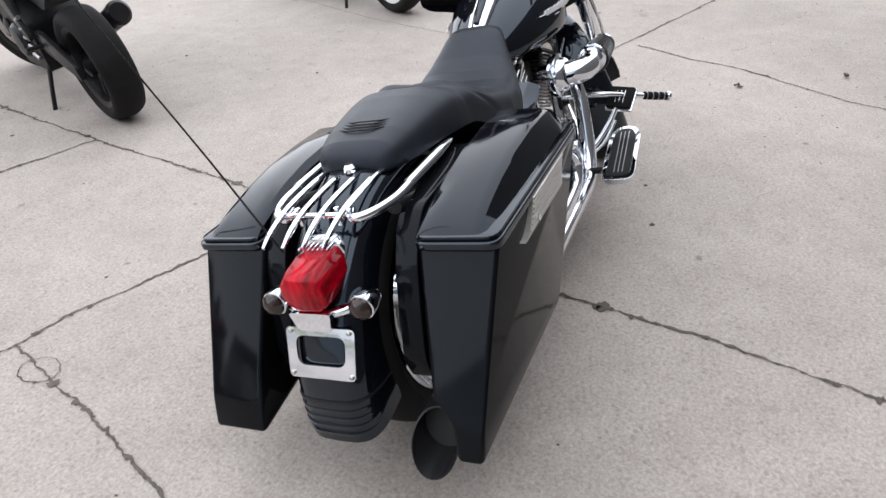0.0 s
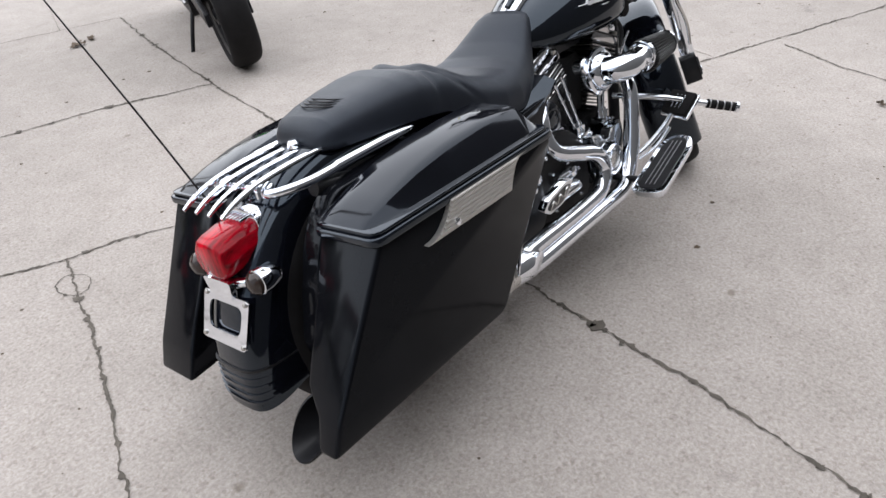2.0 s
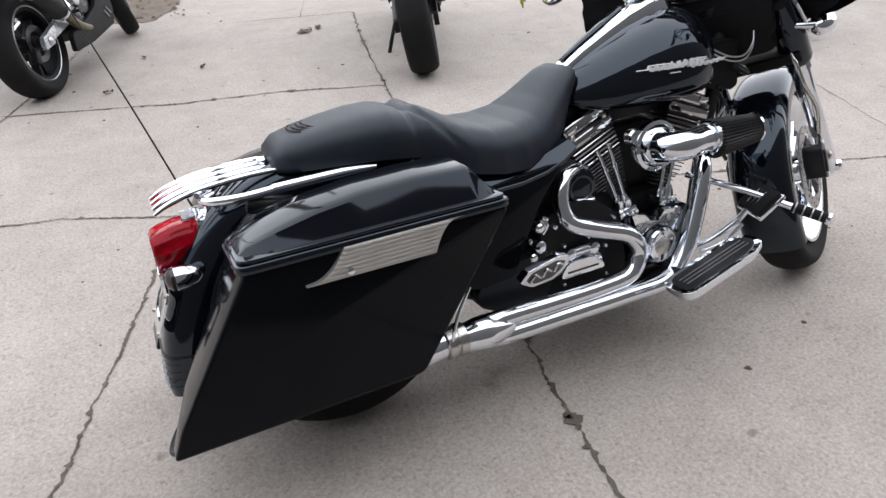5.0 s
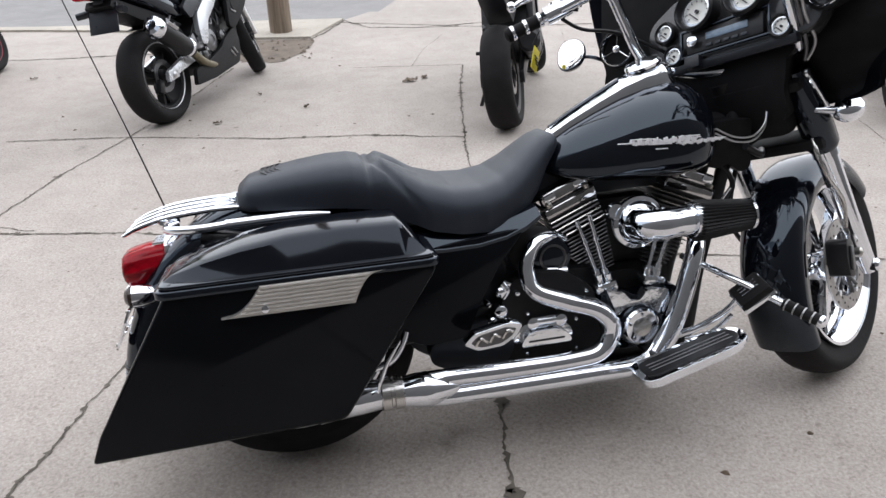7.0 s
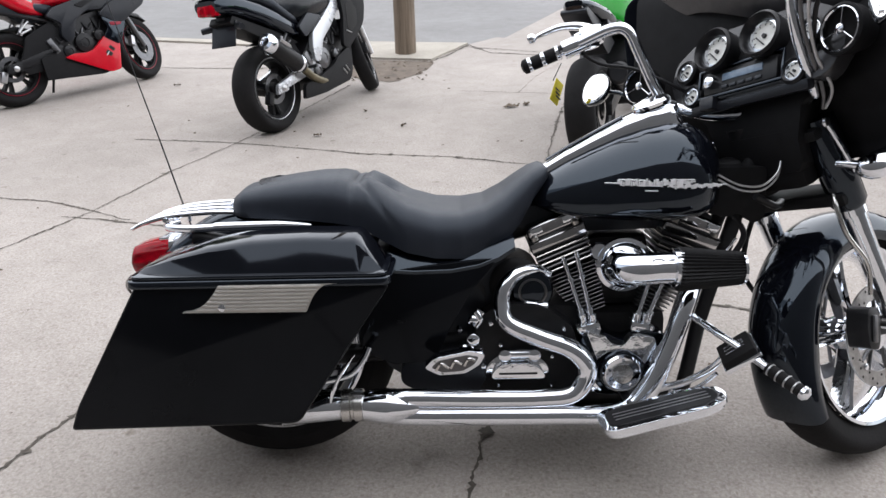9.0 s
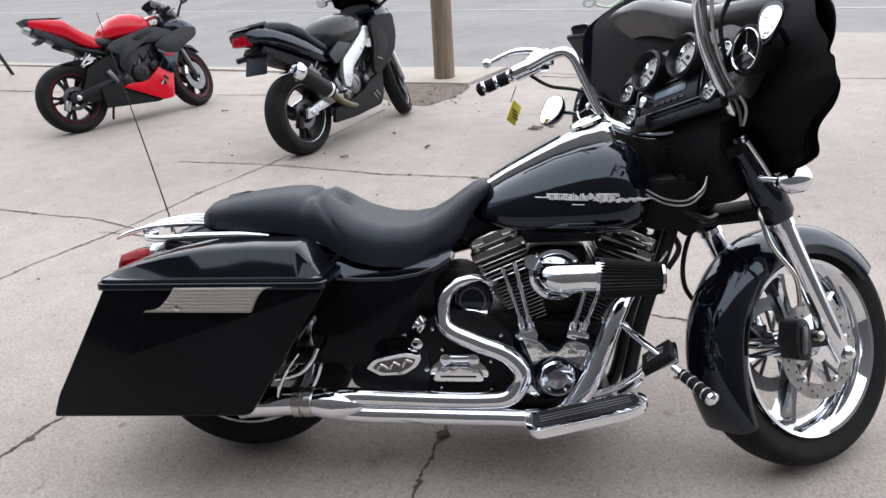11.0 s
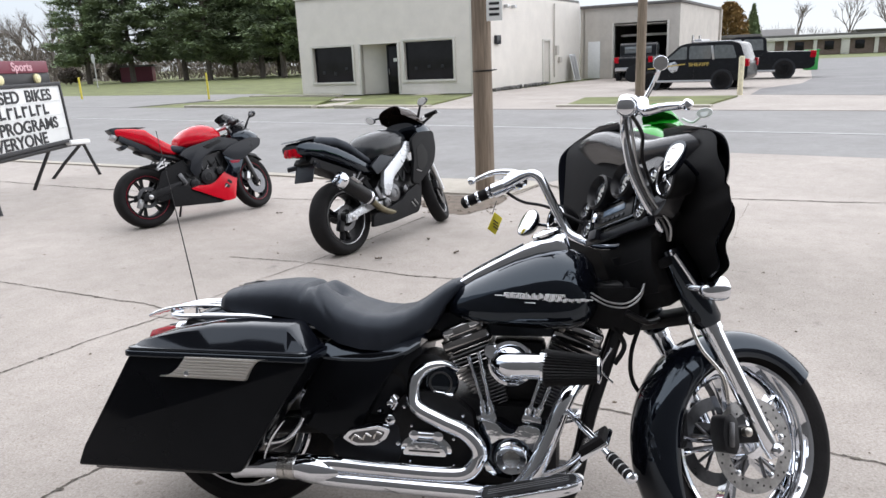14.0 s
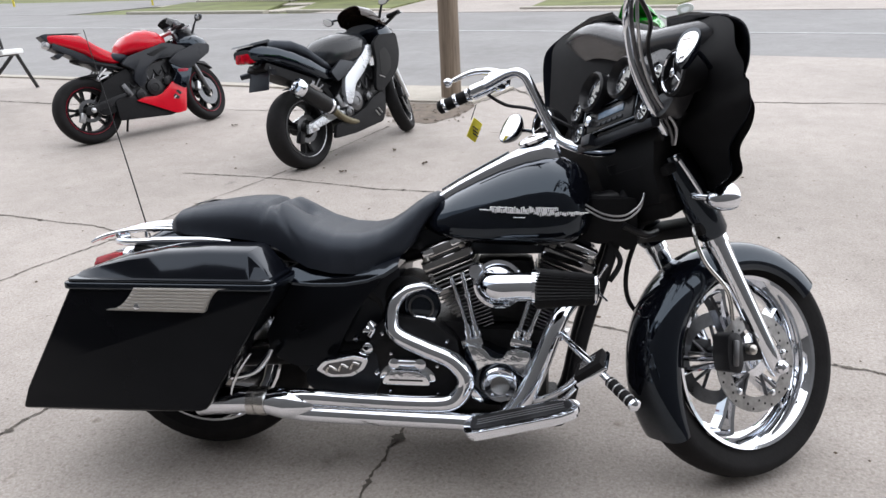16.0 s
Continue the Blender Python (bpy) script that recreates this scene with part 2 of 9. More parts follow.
M["redpin"] = mat("red_pinstripe", (0.3, 0.01, 0.03), 0.3, vary=0.2)
M["twigs"] = mat("bare_twigs", (0.15, 0.125, 0.11), 0.95, vary=0.3, scale=1.0)
M["autumn"] = mat("rusty_foliage", (0.26, 0.165, 0.06), 0.9, vary=0.4, scale=2)
M["brick"] = mat("dark_brick", (0.16, 0.12, 0.1), 0.9, vary=0.25, scale=3)
M["roof"] = mat("grey_roof", (0.13, 0.125, 0.12), 0.9, vary=0.2, scale=2)
M["postyellow"] = mat("yellow_post_paint", (0.6, 0.5, 0.06), 0.6, vary=0.2, scale=12)
M["bingreen"] = mat("green_bin_plastic", (0.03, 0.3, 0.06), 0.5, vary=0.1)
M["carblack"] = mat("black_car_paint", (0.012, 0.013, 0.015), 0.25, vary=0.2, spec=0.14)
M["carwindow"] = mat("car_window_glass", (0.13, 0.145, 0.15), 0.04, vary=0.2, spec=1.0, coat=1.0)
M["gold"] = mat("gold_stripe", (0.45, 0.33, 0.08), 0.4, vary=0.1)
M["leafbrown"] = mat("dry_leaf", (0.11, 0.082, 0.058), 0.9, vary=0.4, scale=30)
# for the unseen wall added behind the camera as a light block
M["shadewall"] = mat("shade_wall_grey", (0.06, 0.058, 0.056), 0.8, vary=0.15, scale=1.5)
M["clearscreen"] = mat("smoked_screen", (0.028, 0.028, 0.032), 0.06, vary=0.1, trans=0.85, spec=0.15)

# ---- building blocks ----


def V(*a):
    return Vector(a)


def face(bm, vs):
    try:
        return bm.faces.new(vs)
    except ValueError:
        return None


def loft(bm, rings, cap=True, closed=True):
    """Skin rings of equal count; each ring is a list of points."""
    vs = [[bm.verts.new(p) for p in r] for r in rings]
    n = len(vs[0])
    for a, b in zip(vs, vs[1:]):
        for i in range(n if closed else n - 1):
            j = (i + 1) % n
            face(bm, (a[i], a[j], b[j], b[i]))
    if cap and closed:
        face(bm, list(reversed(vs[0])))
        face(bm, vs[-1])
    return vs


def smooth_path(pts, k=6):
    """Catmull-Rom through pts."""
    P = [Vector(p) for p in pts]
    if len(P) < 3:
        return P
    out = []
    for i in range(len(P) - 1):
        p0, p1, p2, p3 = P[max(0, i - 1)], P[i], P[i + 1], P[min(len(P) - 1, i + 2)]
        for j in range(k):
            t = j / k
            out.append(0.5 * ((2 * p1) + (p2 - p0) * t + (2 * p0 - 5 * p1 + 4 * p2 - p3) * t * t + (3 * p1 - p0 - 3 * p2 + p3) * t ** 3))
    out.append(P[-1])
    return out


def tube(bm, pts, r, seg=12, k=6, cap=True):
    """A round tube along a smoothed path; r is one radius or one per given point."""
    P = smooth_path(pts, k) if k else [Vector(p) for p in pts]
    n, m = len(P), len(pts)
    rad = [r] * n if isinstance(r, (int, float)) else [float(np.interp(i / (n - 1) * (m - 1), range(m), r)) for i in range(n)]
    t = (P[1] - P[0]).normalized()
    side = t.orthogonal().normalized()
    rings = []
    for i, p in enumerate(P):
        nt = (P[min(n - 1, i + 1)] - P[max(0, i - 1)]).normalized()
        side = (side - nt * side.dot(nt)).normalized()
        up = nt.cross(side)
        rings.append([p + (side * math.cos(a) + up * math.sin(a)) * rad[i] for a in [2 * math.pi * q / seg for q in range(seg)]])
    loft(bm, rings, cap)
    return bm


def lathe(bm, prof, origin, axis, seg=28, sx=1.0, close=False):
    """Turn a profile of (radius, height) about an axis. close: the profile is a loop (a tyre)."""
    ax = Vector(axis).normalized()
    a = ax.orthogonal().normalized()
    b = ax.cross(a)
    o = Vector(origin)
    rings = [[o + ax * h + (a * math.cos(t) * sx + b * math.sin(t)) * r for t in [2 * math.pi * i / seg for i in range(seg)]] for r, h in prof]
    if close:
        rings.append(rings[0])
        loft(bm, rings, cap=False)
        bmesh.ops.remove_doubles(bm, verts=bm.verts, dist=1e-6)
    else:
        loft(bm, rings, cap=True)
    return bm


def box(bm, c, s, bev=0.0, rot=None, seg=2):
    """A bevelled block of centre c and size s; rot: a 3x3 matrix or Euler degrees."""
    made = bmesh.ops.create_cube(bm, size=1.0)["verts"]
    m3 = Matrix.Identity(3) if rot is None else (Euler([radians(q) for q in rot]).to_matrix() if not isinstance(rot, Matrix) else rot)
    for v in made:
        v.co = Vector((v.co.x * s[0], v.co.y * s[1], v.co.z * s[2]))
    if bev:
        es = list({e for v in made for e in v.link_edges})
        r = bmesh.ops.bevel(bm, geom=es, offset=bev, segments=seg, affect="EDGES", profile=0.6)
        made = list({v for f in r["faces"] for v in f.verts} | {v for v in made if v.is_valid})
    for v in made:
        v.co = m3 @ v.co + Vector(c)
    return bm


def prism(bm, outline, a, b, axis="y", bev=0.0, seg=2, flare=None):
    """A plate: an outline in the other two axes, from a to b along the axis. flare(x, z, end) gives another depth where wanted."""
    def put(p, d):
        return {"y": (p[0], d, p[1]), "x": (d, p[0], p[1]), "z": (p[0], p[1], d)}[axis]
    lo = [bm.verts.new(put(p, a if flare is None else flare(*p, 0))) for p in outline]
    hi = [bm.verts.new(put(p, b if flare is None else flare(*p, 1))) for p in outline]
    n = len(outline)
    fs = [face(bm, lo), face(bm, list(reversed(hi)))]
    for i in range(n):
        fs.append(face(bm, (lo[i], hi[i], hi[(i + 1) % n], lo[(i + 1) % n])))
    bmesh.ops.recalc_face_normals(bm, faces=[f for f in fs if f])
    if bev:
        es = list({e for v in lo + hi for e in v.link_edges})
        bmesh.ops.bevel(bm, geom=es, offset=bev, segments=seg, affect="EDGES", profile=0.6, clamp_overlap=True)
    return bm


def rounded(pts, r=0.02, k=4):
    """Round the corners of an outline."""
    out = []
    n = len(pts)
    for i in range(n):
        p, q, s = Vector(pts[i - 1]), Vector(pts[i]), Vector(pts[(i + 1) % n])
        a = q + (p - q).normalized() * min(r, (p - q).length * 0.45)
        b = q + (s - q).normalized() * min(r, (s - q).length * 0.45)
        for j in range(k + 1):
            t = j / k
            out.append(tuple(a * (1 - t) ** 2 + q * 2 * t * (1 - t) + b * t * t))
    return out


def part(name, bm, material, parent=None, label="", xf=None, sharp=35, flat=False):
    """Link a bmesh as one mesh object under a thing or a part."""
    if isinstance(bm, bmesh.types.BMesh):
        me = bpy.data.meshes.new(name)
        bmesh.ops.recalc_face_normals(bm, faces=bm.faces)
        if xf is not None:
            bm.transform(xf)
        bm.to_mesh(me)
        bm.free()
        if not flat:
            me.shade_smooth()
            me.set_sharp_from_angle(angle=radians(sharp))
        me.materials.append(material)
    else:
        me = bm
    ob = new(name, me)
    if parent is not None:
        ob.parent = parent
    if label:
        ob["label"] = label
    return ob


def thing(name, m, label, category, group="", kind=""):
    ob = new(name)
    ob.matrix_world = m
    ob.empty_display_size = 0.1
    return tagged(ob, label, category, group, kind)


def B():
    return bmesh.new()


# ---- the ground, the lot, the road ----
RU, RN = Vector((0.948, -0.317, 0)), Vector((0.317, 0.948, 0))   # along and across the road


def road_xy(s, d, z=0.0):
    return RU * s + RN * d + Vector((0, 0, z))


def slab(name, quads, material, label, category, z, depth=0.05, parts_of=None):
    bm = B()
    for q in quads:
        top = [bm.verts.new((p[0], p[1], z)) for p in q]
        low = [bm.verts.new((p[0], p[1], z - depth)) for p in q]
        face(bm, top)
        for i in range(len(q)):
            face(bm, (top[i], low[i], low[(i + 1) % len(q)], top[(i + 1) % len(q)]))
    ob = part(name, bm, material, flat=True)
    return tagged(ob, label, category, kind="structure")


def strip(s0, s1, d0, d1):
    return [tuple(road_xy(s, d)[:2]) for s, d in ((s0, d0), (s1, d0), (s1, d1), (s0, d1))]


bm = B()
for q in [[(-900, -900), (900, -900), (900, 900), (-900, 900)]]:
    face(bm, [bm.verts.new((x, y, -0.05)) for x, y in q])
tagged(part("ground", bm, M["grass"], flat=True), "patchy spring grass reaching to the horizon", "ground", kind="structure")
slab("pavement_lot", [[tuple(road_xy(s, d)[:2]) for s, d in ((-72, 4.18), (-72, -60), (60, -60), (60, 6.85), (-1.7, 6.85))] + [(0.25, 6.57), (-3.0, 7.0), (-7.21, 8.02), (-20, 11.1)]], M["concrete"], "worn grey concrete lot with cracked joints", "pavement", 0.0)
slab("road", [strip(-300, 300, 4.0, 17.3)], M["asphalt"], "wide pale grey asphalt road", "road", -0.012)
slab("pavement_drive", [strip(-14.2, 90, 17.3, 75)], M["concrete"], "concrete forecourt across the road", "pavement", 0.0)
slab("pavement_side_road", [strip(-80, -27.5, 17.3, 22.5), strip(-60, -27.5, 22.5, 27)], M["asphalt"], "pale asphalt side road meeting the main road", "road", -0.008)
slab("road_apron", [strip(-1.6, 60, 6.85, 9.6)], M["concrete"], "concrete drive apron at the road edge", "pavement", -0.006)
slab("pavement_far_lot", [[(4.7, 23.0), (7.87, 21.3), (40, 12.0), (110, 70), (60, 90), (23.4, 78), (17.4, 80), (12.2, 52), (8.6, 33.5), (7.4, 29.4), (6.3, 27.6), (5.5, 26.4)]], M["lotasphalt"], "grey asphalt lot beyond the forecourt", "pavement", 0.006, 0.05)
slab("road_marking", [strip(-120, 120, 12.45, 12.58)], M["line"], "worn white line painted along the road", "road marking", -0.006, 0.004)


def kerb(s0, s1, d0, d1, z, name="kerb"):
    bm = B()
    mid = road_xy((s0 + s1) / 2, (d0 + d1) / 2)
    box(bm, (0, 0, 0), (s1 - s0, d1 - d0, z + 0.06), 0.02)
    ob = part(name, bm, M["kerb"])
    ob.matrix_world = Matrix.Translation(mid + V(0, 0, (z - 0.06) / 2)) @ Matrix.Rotation(math.atan2(RU.y, RU.x), 4, "Z")
    return tagged(ob, "worn pale concrete kerb strip by the road", "kerb", kind="structure")


slab("kerb_strip", [[(0.25, 6.57), (-3.0, 7.0), (-7.21, 8.02), (-20, 11.1), (-20, 10.95), (-7.25, 7.86), (-3.02, 6.82), (-1.35, 6.3), (-0.86, 5.79), (-0.08, 5.66)]], M["kerb"], "pale concrete kerb strip along the road edge", "kerb", 0.022, 0.03)
for quad in (((-23.8, 18.0), (-16.9, 18.0), (-20.4, 23.2), (-27.3, 23.6)), ((-15.6, 18.2), (-11.9, 18.2), (-13.6, 23.8), (-19.0, 23.8)), ((-7.0, 18.4), (-3.0, 18.4), (-3.0, 22.2), (-7.8, 21.7)), ((-27.5, 24.8), (-21.6, 24.8), (-23.8, 27.4), (-28.0, 27.4))):
    kerb(quad[0][0] - 0.2, quad[1][0] + 0.2, quad[0][1] - 0.35, quad[0][1] - 0.02, 0.06)
    slab("grass_strip", [[tuple(road_xy(s, d)[:2]) for s, d in quad]], M["grass"], "thin strip of grass beside the road", "grass", 0.05, 0.08)
slab("pavement_walk", [strip(-27, -14.2, 21.3, 22.5), strip(-17.3, -16.3, 18, 26)], M["kerb"], "concrete walk before the shop front", "pavement", 0.012)


def joint(points, width, seed, name="pavement_joint"):
    """A dirt-filled joint or crack, ragged along its edges."""
    rng = random.Random(seed)
    P = [V(x, y, 0) for x, y in points]
    fine = []
    for a, b in zip(P, P[1:]):
        n = max(2, int((b - a).length / (0.011 if (a + b).length < 9 else 0.03)))
        fine += [a.lerp(b, i / n) for i in range(n)]
    fine.append(P[-1])
    bm = B()
    prev = None
    wob = 0.0
    for i, p in enumerate(fine):
        q = fine[min(len(fine) - 1, i + 1)] - fine[max(0, i - 1)]
        side = V(-q.y, q.x, 0).normalized()
        wob = wob * 0.8 + rng.uniform(-1, 1) * max(width * 0.36, 0.0034)
        big = 1.0 + (rng.random() < 0.035) * rng.uniform(0.4, 1.8)
        thin = (0.55 if width < 0.009 else 0.95) + 0.4 * math.sin(i * 0.13 + seed) * math.sin(i * 0.041 + 2 * seed)
        wl, wr = width * rng.uniform(0.05, 0.75) * big * thin, width * rng.uniform(0.05, 0.75) * big * thin
        c = p + side * wob
        row = [bm.verts.new((*(c + side * wl)[:2], 0.0035)), bm.verts.new((*c[:2], 0.0045)), bm.verts.new((*(c - side * wr)[:2], 0.0035))]
        if prev:
            face(bm, (prev[0], row[0], row[1], prev[1]))
            face(bm, (prev[1], row[1], row[2], prev[2]))
        prev = row
    for k in range(int(len(fine) * (0.07 if width > 0.006 else 0.03))):
        p = fine[rng.randrange(len(fine))]
        r, a0, st = rng.uniform(0.3, 1.0) * width * (2.2 if rng.random() < 0.12 else 1.0) + 0.003, rng.uniform(0, 6), rng.uniform(0.5, 1.0)
        o = V(rng.uniform(-1, 1), rng.uniform(-1, 1), 0) * width * 0.8
        ring = [bm.verts.new((p.x + o.x + r * rng.uniform(0.45, 1.5) * math.cos(a0 + i * 0.57), p.y + o.y + st * r * rng.uniform(0.45, 1.5) * math.sin(a0 + i * 0.57), 0.0042)) for i in range(11)]
        face(bm, ring)
    ob = part(name, bm, M["joint"])
    return tagged(ob, "dirt-filled joint cracked through the concrete", "joint", kind="structure")


JOINTS = [
    ([(0.36, -3.2), (0.49, -1.1), (0.56, -0.66), (0.6, -0.18), (0.81, 1.36), (0.92, 2.46), (1.06, 3.46), (1.2, 4.24)], 0.022),
    ([(0.92, 2.46), (0.34, 2.62), (-0.18, 2.67), (-1.17, 2.9), (-1.9, 2.98)], 0.016),
    ([(0.75, 1.0), (0.3, 1.13), (-0.14, 1.28), (-0.34, 1.31), (-0.78, 1.48), (-1.64, 1.62)], 0.014),
    ([(-0.34, 1.31), (-0.4, 1.09), (-0.45, 0.83), (-0.5, 0.66), (-0.54, 0.5), (-0.62, 0.26), (-0.68, 0.04), (-0.76, -0.2), (-0.83, -0.6)], 0.0125),
    ([(6.5, -0.42), (4.61, 0.04), (3.23, 0.41), (2.1, 0.7), (1.3, 0.88), (0.75, 1.0)], 0.02),
    ([(3.33, 0.29), (3.15, -0.06), (3.08, -0.33), (2.89, -0.65), (2.72, -0.93), (2.6, -1.3), (2.62, -1.9)], 0.012),
    ([(-1.95, 0.5), (-1.72, 1.2), (-1.5, 1.73), (-1.36, 2.31), (-1.15, 2.88), (-1.02, 3.3), (-0.7, 4.6)], 0.012),
    ([(-3.6, 2.15), (-2.16, 1.87), (-1.82, 1.82), (-1.5, 1.7), (-1.25, 1.58)], 0.01),
    ([(1.2, 4.24), (0.78, 4.3), (0.3, 4.36)], 0.008),
    ([(0.78, 4.3), (0.95, 4.9), (1.2, 5.5)], 0.008),
    ([(2.4, 5.5), (2.2, 4.6), (2.1, 4.0)], 0.008),
    ([(-12, 7.4), (-7.9, 6.42), (-6.54, 6.07), (-5.6, 5.88), (-2.9, 5.4), (-1.0, 5.3)], 0.04),
    ([(-0.08, 5.62), (0.1, 6.05), (0.26, 6.55)], 0.03),
    ([(0.26, 6.55), (0.53, 6.05), (0.94, 5.95), (1.3, 5.9)], 0.03),
    ([(1.3, 5.9), (2.24, 5.69), (3.6, 5.55), (7.5, 5.1)], 0.04),
    ([(0.2, 6.45), (1.3, 5.95), (1.9, 6.05)], 0.03),
    ([(4.6, 5.4), (3.4, 2.4), (2.9, 0.5)], 0.007),
]
for i, (pts, w) in enumerate(JOINTS):
    joint(pts, w * 0.52 if 0.019 < w < 0.03 else max(w, 0.014) * 0.7 if w > 0.0085 else w * 0.6, 40 + i)

joint([(-0.39 + 0.055 * math.cos(a), 1.13 + 0.075 * math.sin(a)) for a in [i * math.tau / 12 for i in range(13)]], 0.006, 90)
rng = random.Random(5)
bm = B()
DIRT = rounded([(-0.9, 5.76), (-0.04, 5.64), (-0.1, 5.1), (-0.3, 4.72), (-0.6, 4.76), (-0.98, 5.2)], 0.12, 5)
ring0 = [bm.verts.new((x + rng.uniform(-0.02, 0.02), y + rng.uniform(-0.03, 0.03), 0.004)) for x, y in DIRT]
cen = bm.verts.new((-0.5, 5.35, 0.014))
for i in range(len(ring0)):
    face(bm, (ring0[i], ring0[(i + 1) % len(ring0)], cen))
for k in range(90):
    x, y, r = rng.uniform(-0.95, -0.05), rng.uniform(4.75, 5.7), rng.uniform(0.006, 0.025)
    st = [bm.verts.new((x + r * rng.uniform(0.6, 1.3) * math.cos(a), y + r * rng.uniform(0.6, 1.3) * math.sin(a), 0.008)) for a in [q * math.tau / 6 for q in range(6)]]
    top = bm.verts.new((x, y, 0.008 + r * 0.7))
    for q in range(6):
        face(bm, (st[q], st[(q + 1) % 6], top))
tagged(part("dirt_patch", bm, M["dirt"]), "brown dirt washed up against the kerb", "dirt", kind="structure")


def dry_leaf(x, y, size, turn, seed):
    rng = random.Random(seed)
    bm = B()
    n = 9
    mid = [bm.verts.new(((i / n - 0.5) * size, 0, 0.004 + 0.012 * math.sin(i * 1.7 + seed) ** 2)) for i in range(n + 1)]
    for sgn in (1, -1):
        edge = [bm.verts.new(((i / n - 0.5) * size + rng.uniform(-0.1, 0.1) * size, sgn * size * 0.3 * math.sin(math.pi * i / n) * rng.uniform(0.6, 1.2), 0.006 + rng.uniform(0, 0.02))) for i in range(n + 1)]
        for i in range(n):
            face(bm, (mid[i], mid[i + 1], edge[i + 1], edge[i]))
    ob = part("dry_leaf", bm, M["leafbrown"])
    ob.matrix_world = pose(x, y, 0, 0, 0, turn)
    tagged(ob, "curled brown dry leaf lying on the concrete", "leaf", "leaves on the lot")


for i, (x, y, s, a) in enumerate([(0.72, 3.82, 0.13, 20), (0.84, 3.9, 0.09, 80), (-0.62, 3.05, 0.06, 10), (-0.05, 3.3, 0.05, 50), (-0.4, 3.7, 0.05, 120), (-2.3, 4.6, 0.06, 30), (3.1, -0.9, 0.05, 10), (2.75, -0.4, 0.05, 70), (2.6, 1.3, 0.05, 5)]):
    dry_leaf(x, y, s, a, i)

# grit and bark crumbs scattered over the lot
rng = random.Random(12)
vs, fs = [], []
for k in range(420):
    x, y = (rng.uniform(1.9, 5.0), rng.uniform(-1.2, 3.2)) if k % 3 else (rng.uniform(-4.0, 5.0), rng.uniform(-1.6, 5.2))
    r = rng.uniform(0.002, 0.007) if k % 9 else rng.uniform(0.008, 0.014)
    a0, zt = rng.uniform(0, 6), r * rng.uniform(0.3, 0.7)
    b0 = len(vs)
    vs += [(x + r * math.cos(a0 + i * 1.2566) * rng.uniform(0.6, 1.3), y + r * math.sin(a0 + i * 1.2566) * rng.uniform(0.6, 1.3), 0.0005) for i in range(5)] + [(x, y, zt)]
    fs += [(b0 + i, b0 + (i + 1) % 5, b0 + 5) for i in range(5)]
me = bpy.data.meshes.new("grit")
me.from_pydata(vs, [], fs)
me.materials.append(M["leafbrown"])
tagged(part("grit", me, None), "dark grit and bark crumbs scattered on the concrete", "grit", kind="stuff")

# an added, unseen wall behind the camera shades near ground and darkens reflections
bm = B()
box(bm, (0, -3.4, 3.0), (60, 0.3, 6.0), 0.02)
tagged(part("wall_storefront", bm, M["shadewall"]), "unseen plain grey wall added behind the camera to shade the lot", "wall", kind="structure")
# ---- the black touring motorcycle ----
LEAN_M = Matrix.Rotation(radians(4.5), 4, "Z") @ Matrix.Rotation(radians(-11.5), 4, "X") @ Matrix.Translation((0, -0.02, 0))
bike = thing("touring_motorcycle", LEAN_M, "black and chrome touring motorcycle leaning on its side stand", "motorcycle")
AXLE = V(1.70, 0, 0.35)
STEER = Matrix.Translation(AXLE) @ Matrix.Rotation(radians(33), 4, V(-math.sin(radians(26)), 0, math.cos(radians(26)))) @ Matrix.Translation(-AXLE)


def bpart(name, bm, m, parent=None, label="", xf=None, sharp=35):
    return part(name, bm, M[m], parent or bike, label, xf, sharp)


def tyre_profile(r, w, tread=0.7):
    """A closed tyre section of outer radius r and width w, with shallow grooves."""
    h = w / 2
    out = []
    for i in range(15):
        a = math.pi * (i / 14) - math.pi / 2
        out.append((r - 0.62 * h * (1 - math.cos(a) ** tread), h * math.sin(a)))
    inner = r - 0.62 * h - 0.045
    return out + [(inner, h * 0.72), (inner - 0.008, h * 0.3), (inner - 0.008, -h * 0.3), (inner, -h * 0.72)]


# rear wheel and tyre
RC = V(0.05, -0.008, 0.336)
rw = bpart("rear_wheel", lathe(B(), [(0.03, -0.1), (0.05, -0.1), (0.05, -0.05), (0.19, -0.045), (0.225, -0.062), (0.243, -0.084), (0.251, -0.082), (0.247, -0.066), (0.236, -0.05), (0.236, 0.05), (0.247, 0.066), (0.251, 0.082), (0.243, 0.084), (0.225, 0.062), (0.19, 0.045), (0.05, 0.05), (0.05, 0.1), (0.03, 0.1)], RC, (0, 1, 0), 48), "chrome", None, "polished rear wheel")
bpart("tyre", lathe(B(), tyre_profile(0.338, 0.19, 0.5), RC, (0, 1, 0), 56, close=True), "rubber", rw, "wide black rear tyre")
bpart("brake_disc", lathe(B(), [(0.08, -0.1), (0.145, -0.1), (0.145, -0.105), (0.08, -0.105)], RC, (0, 1, 0)), "steel", rw)

# rear fender: an arc over the wheel, drawn long at the tail


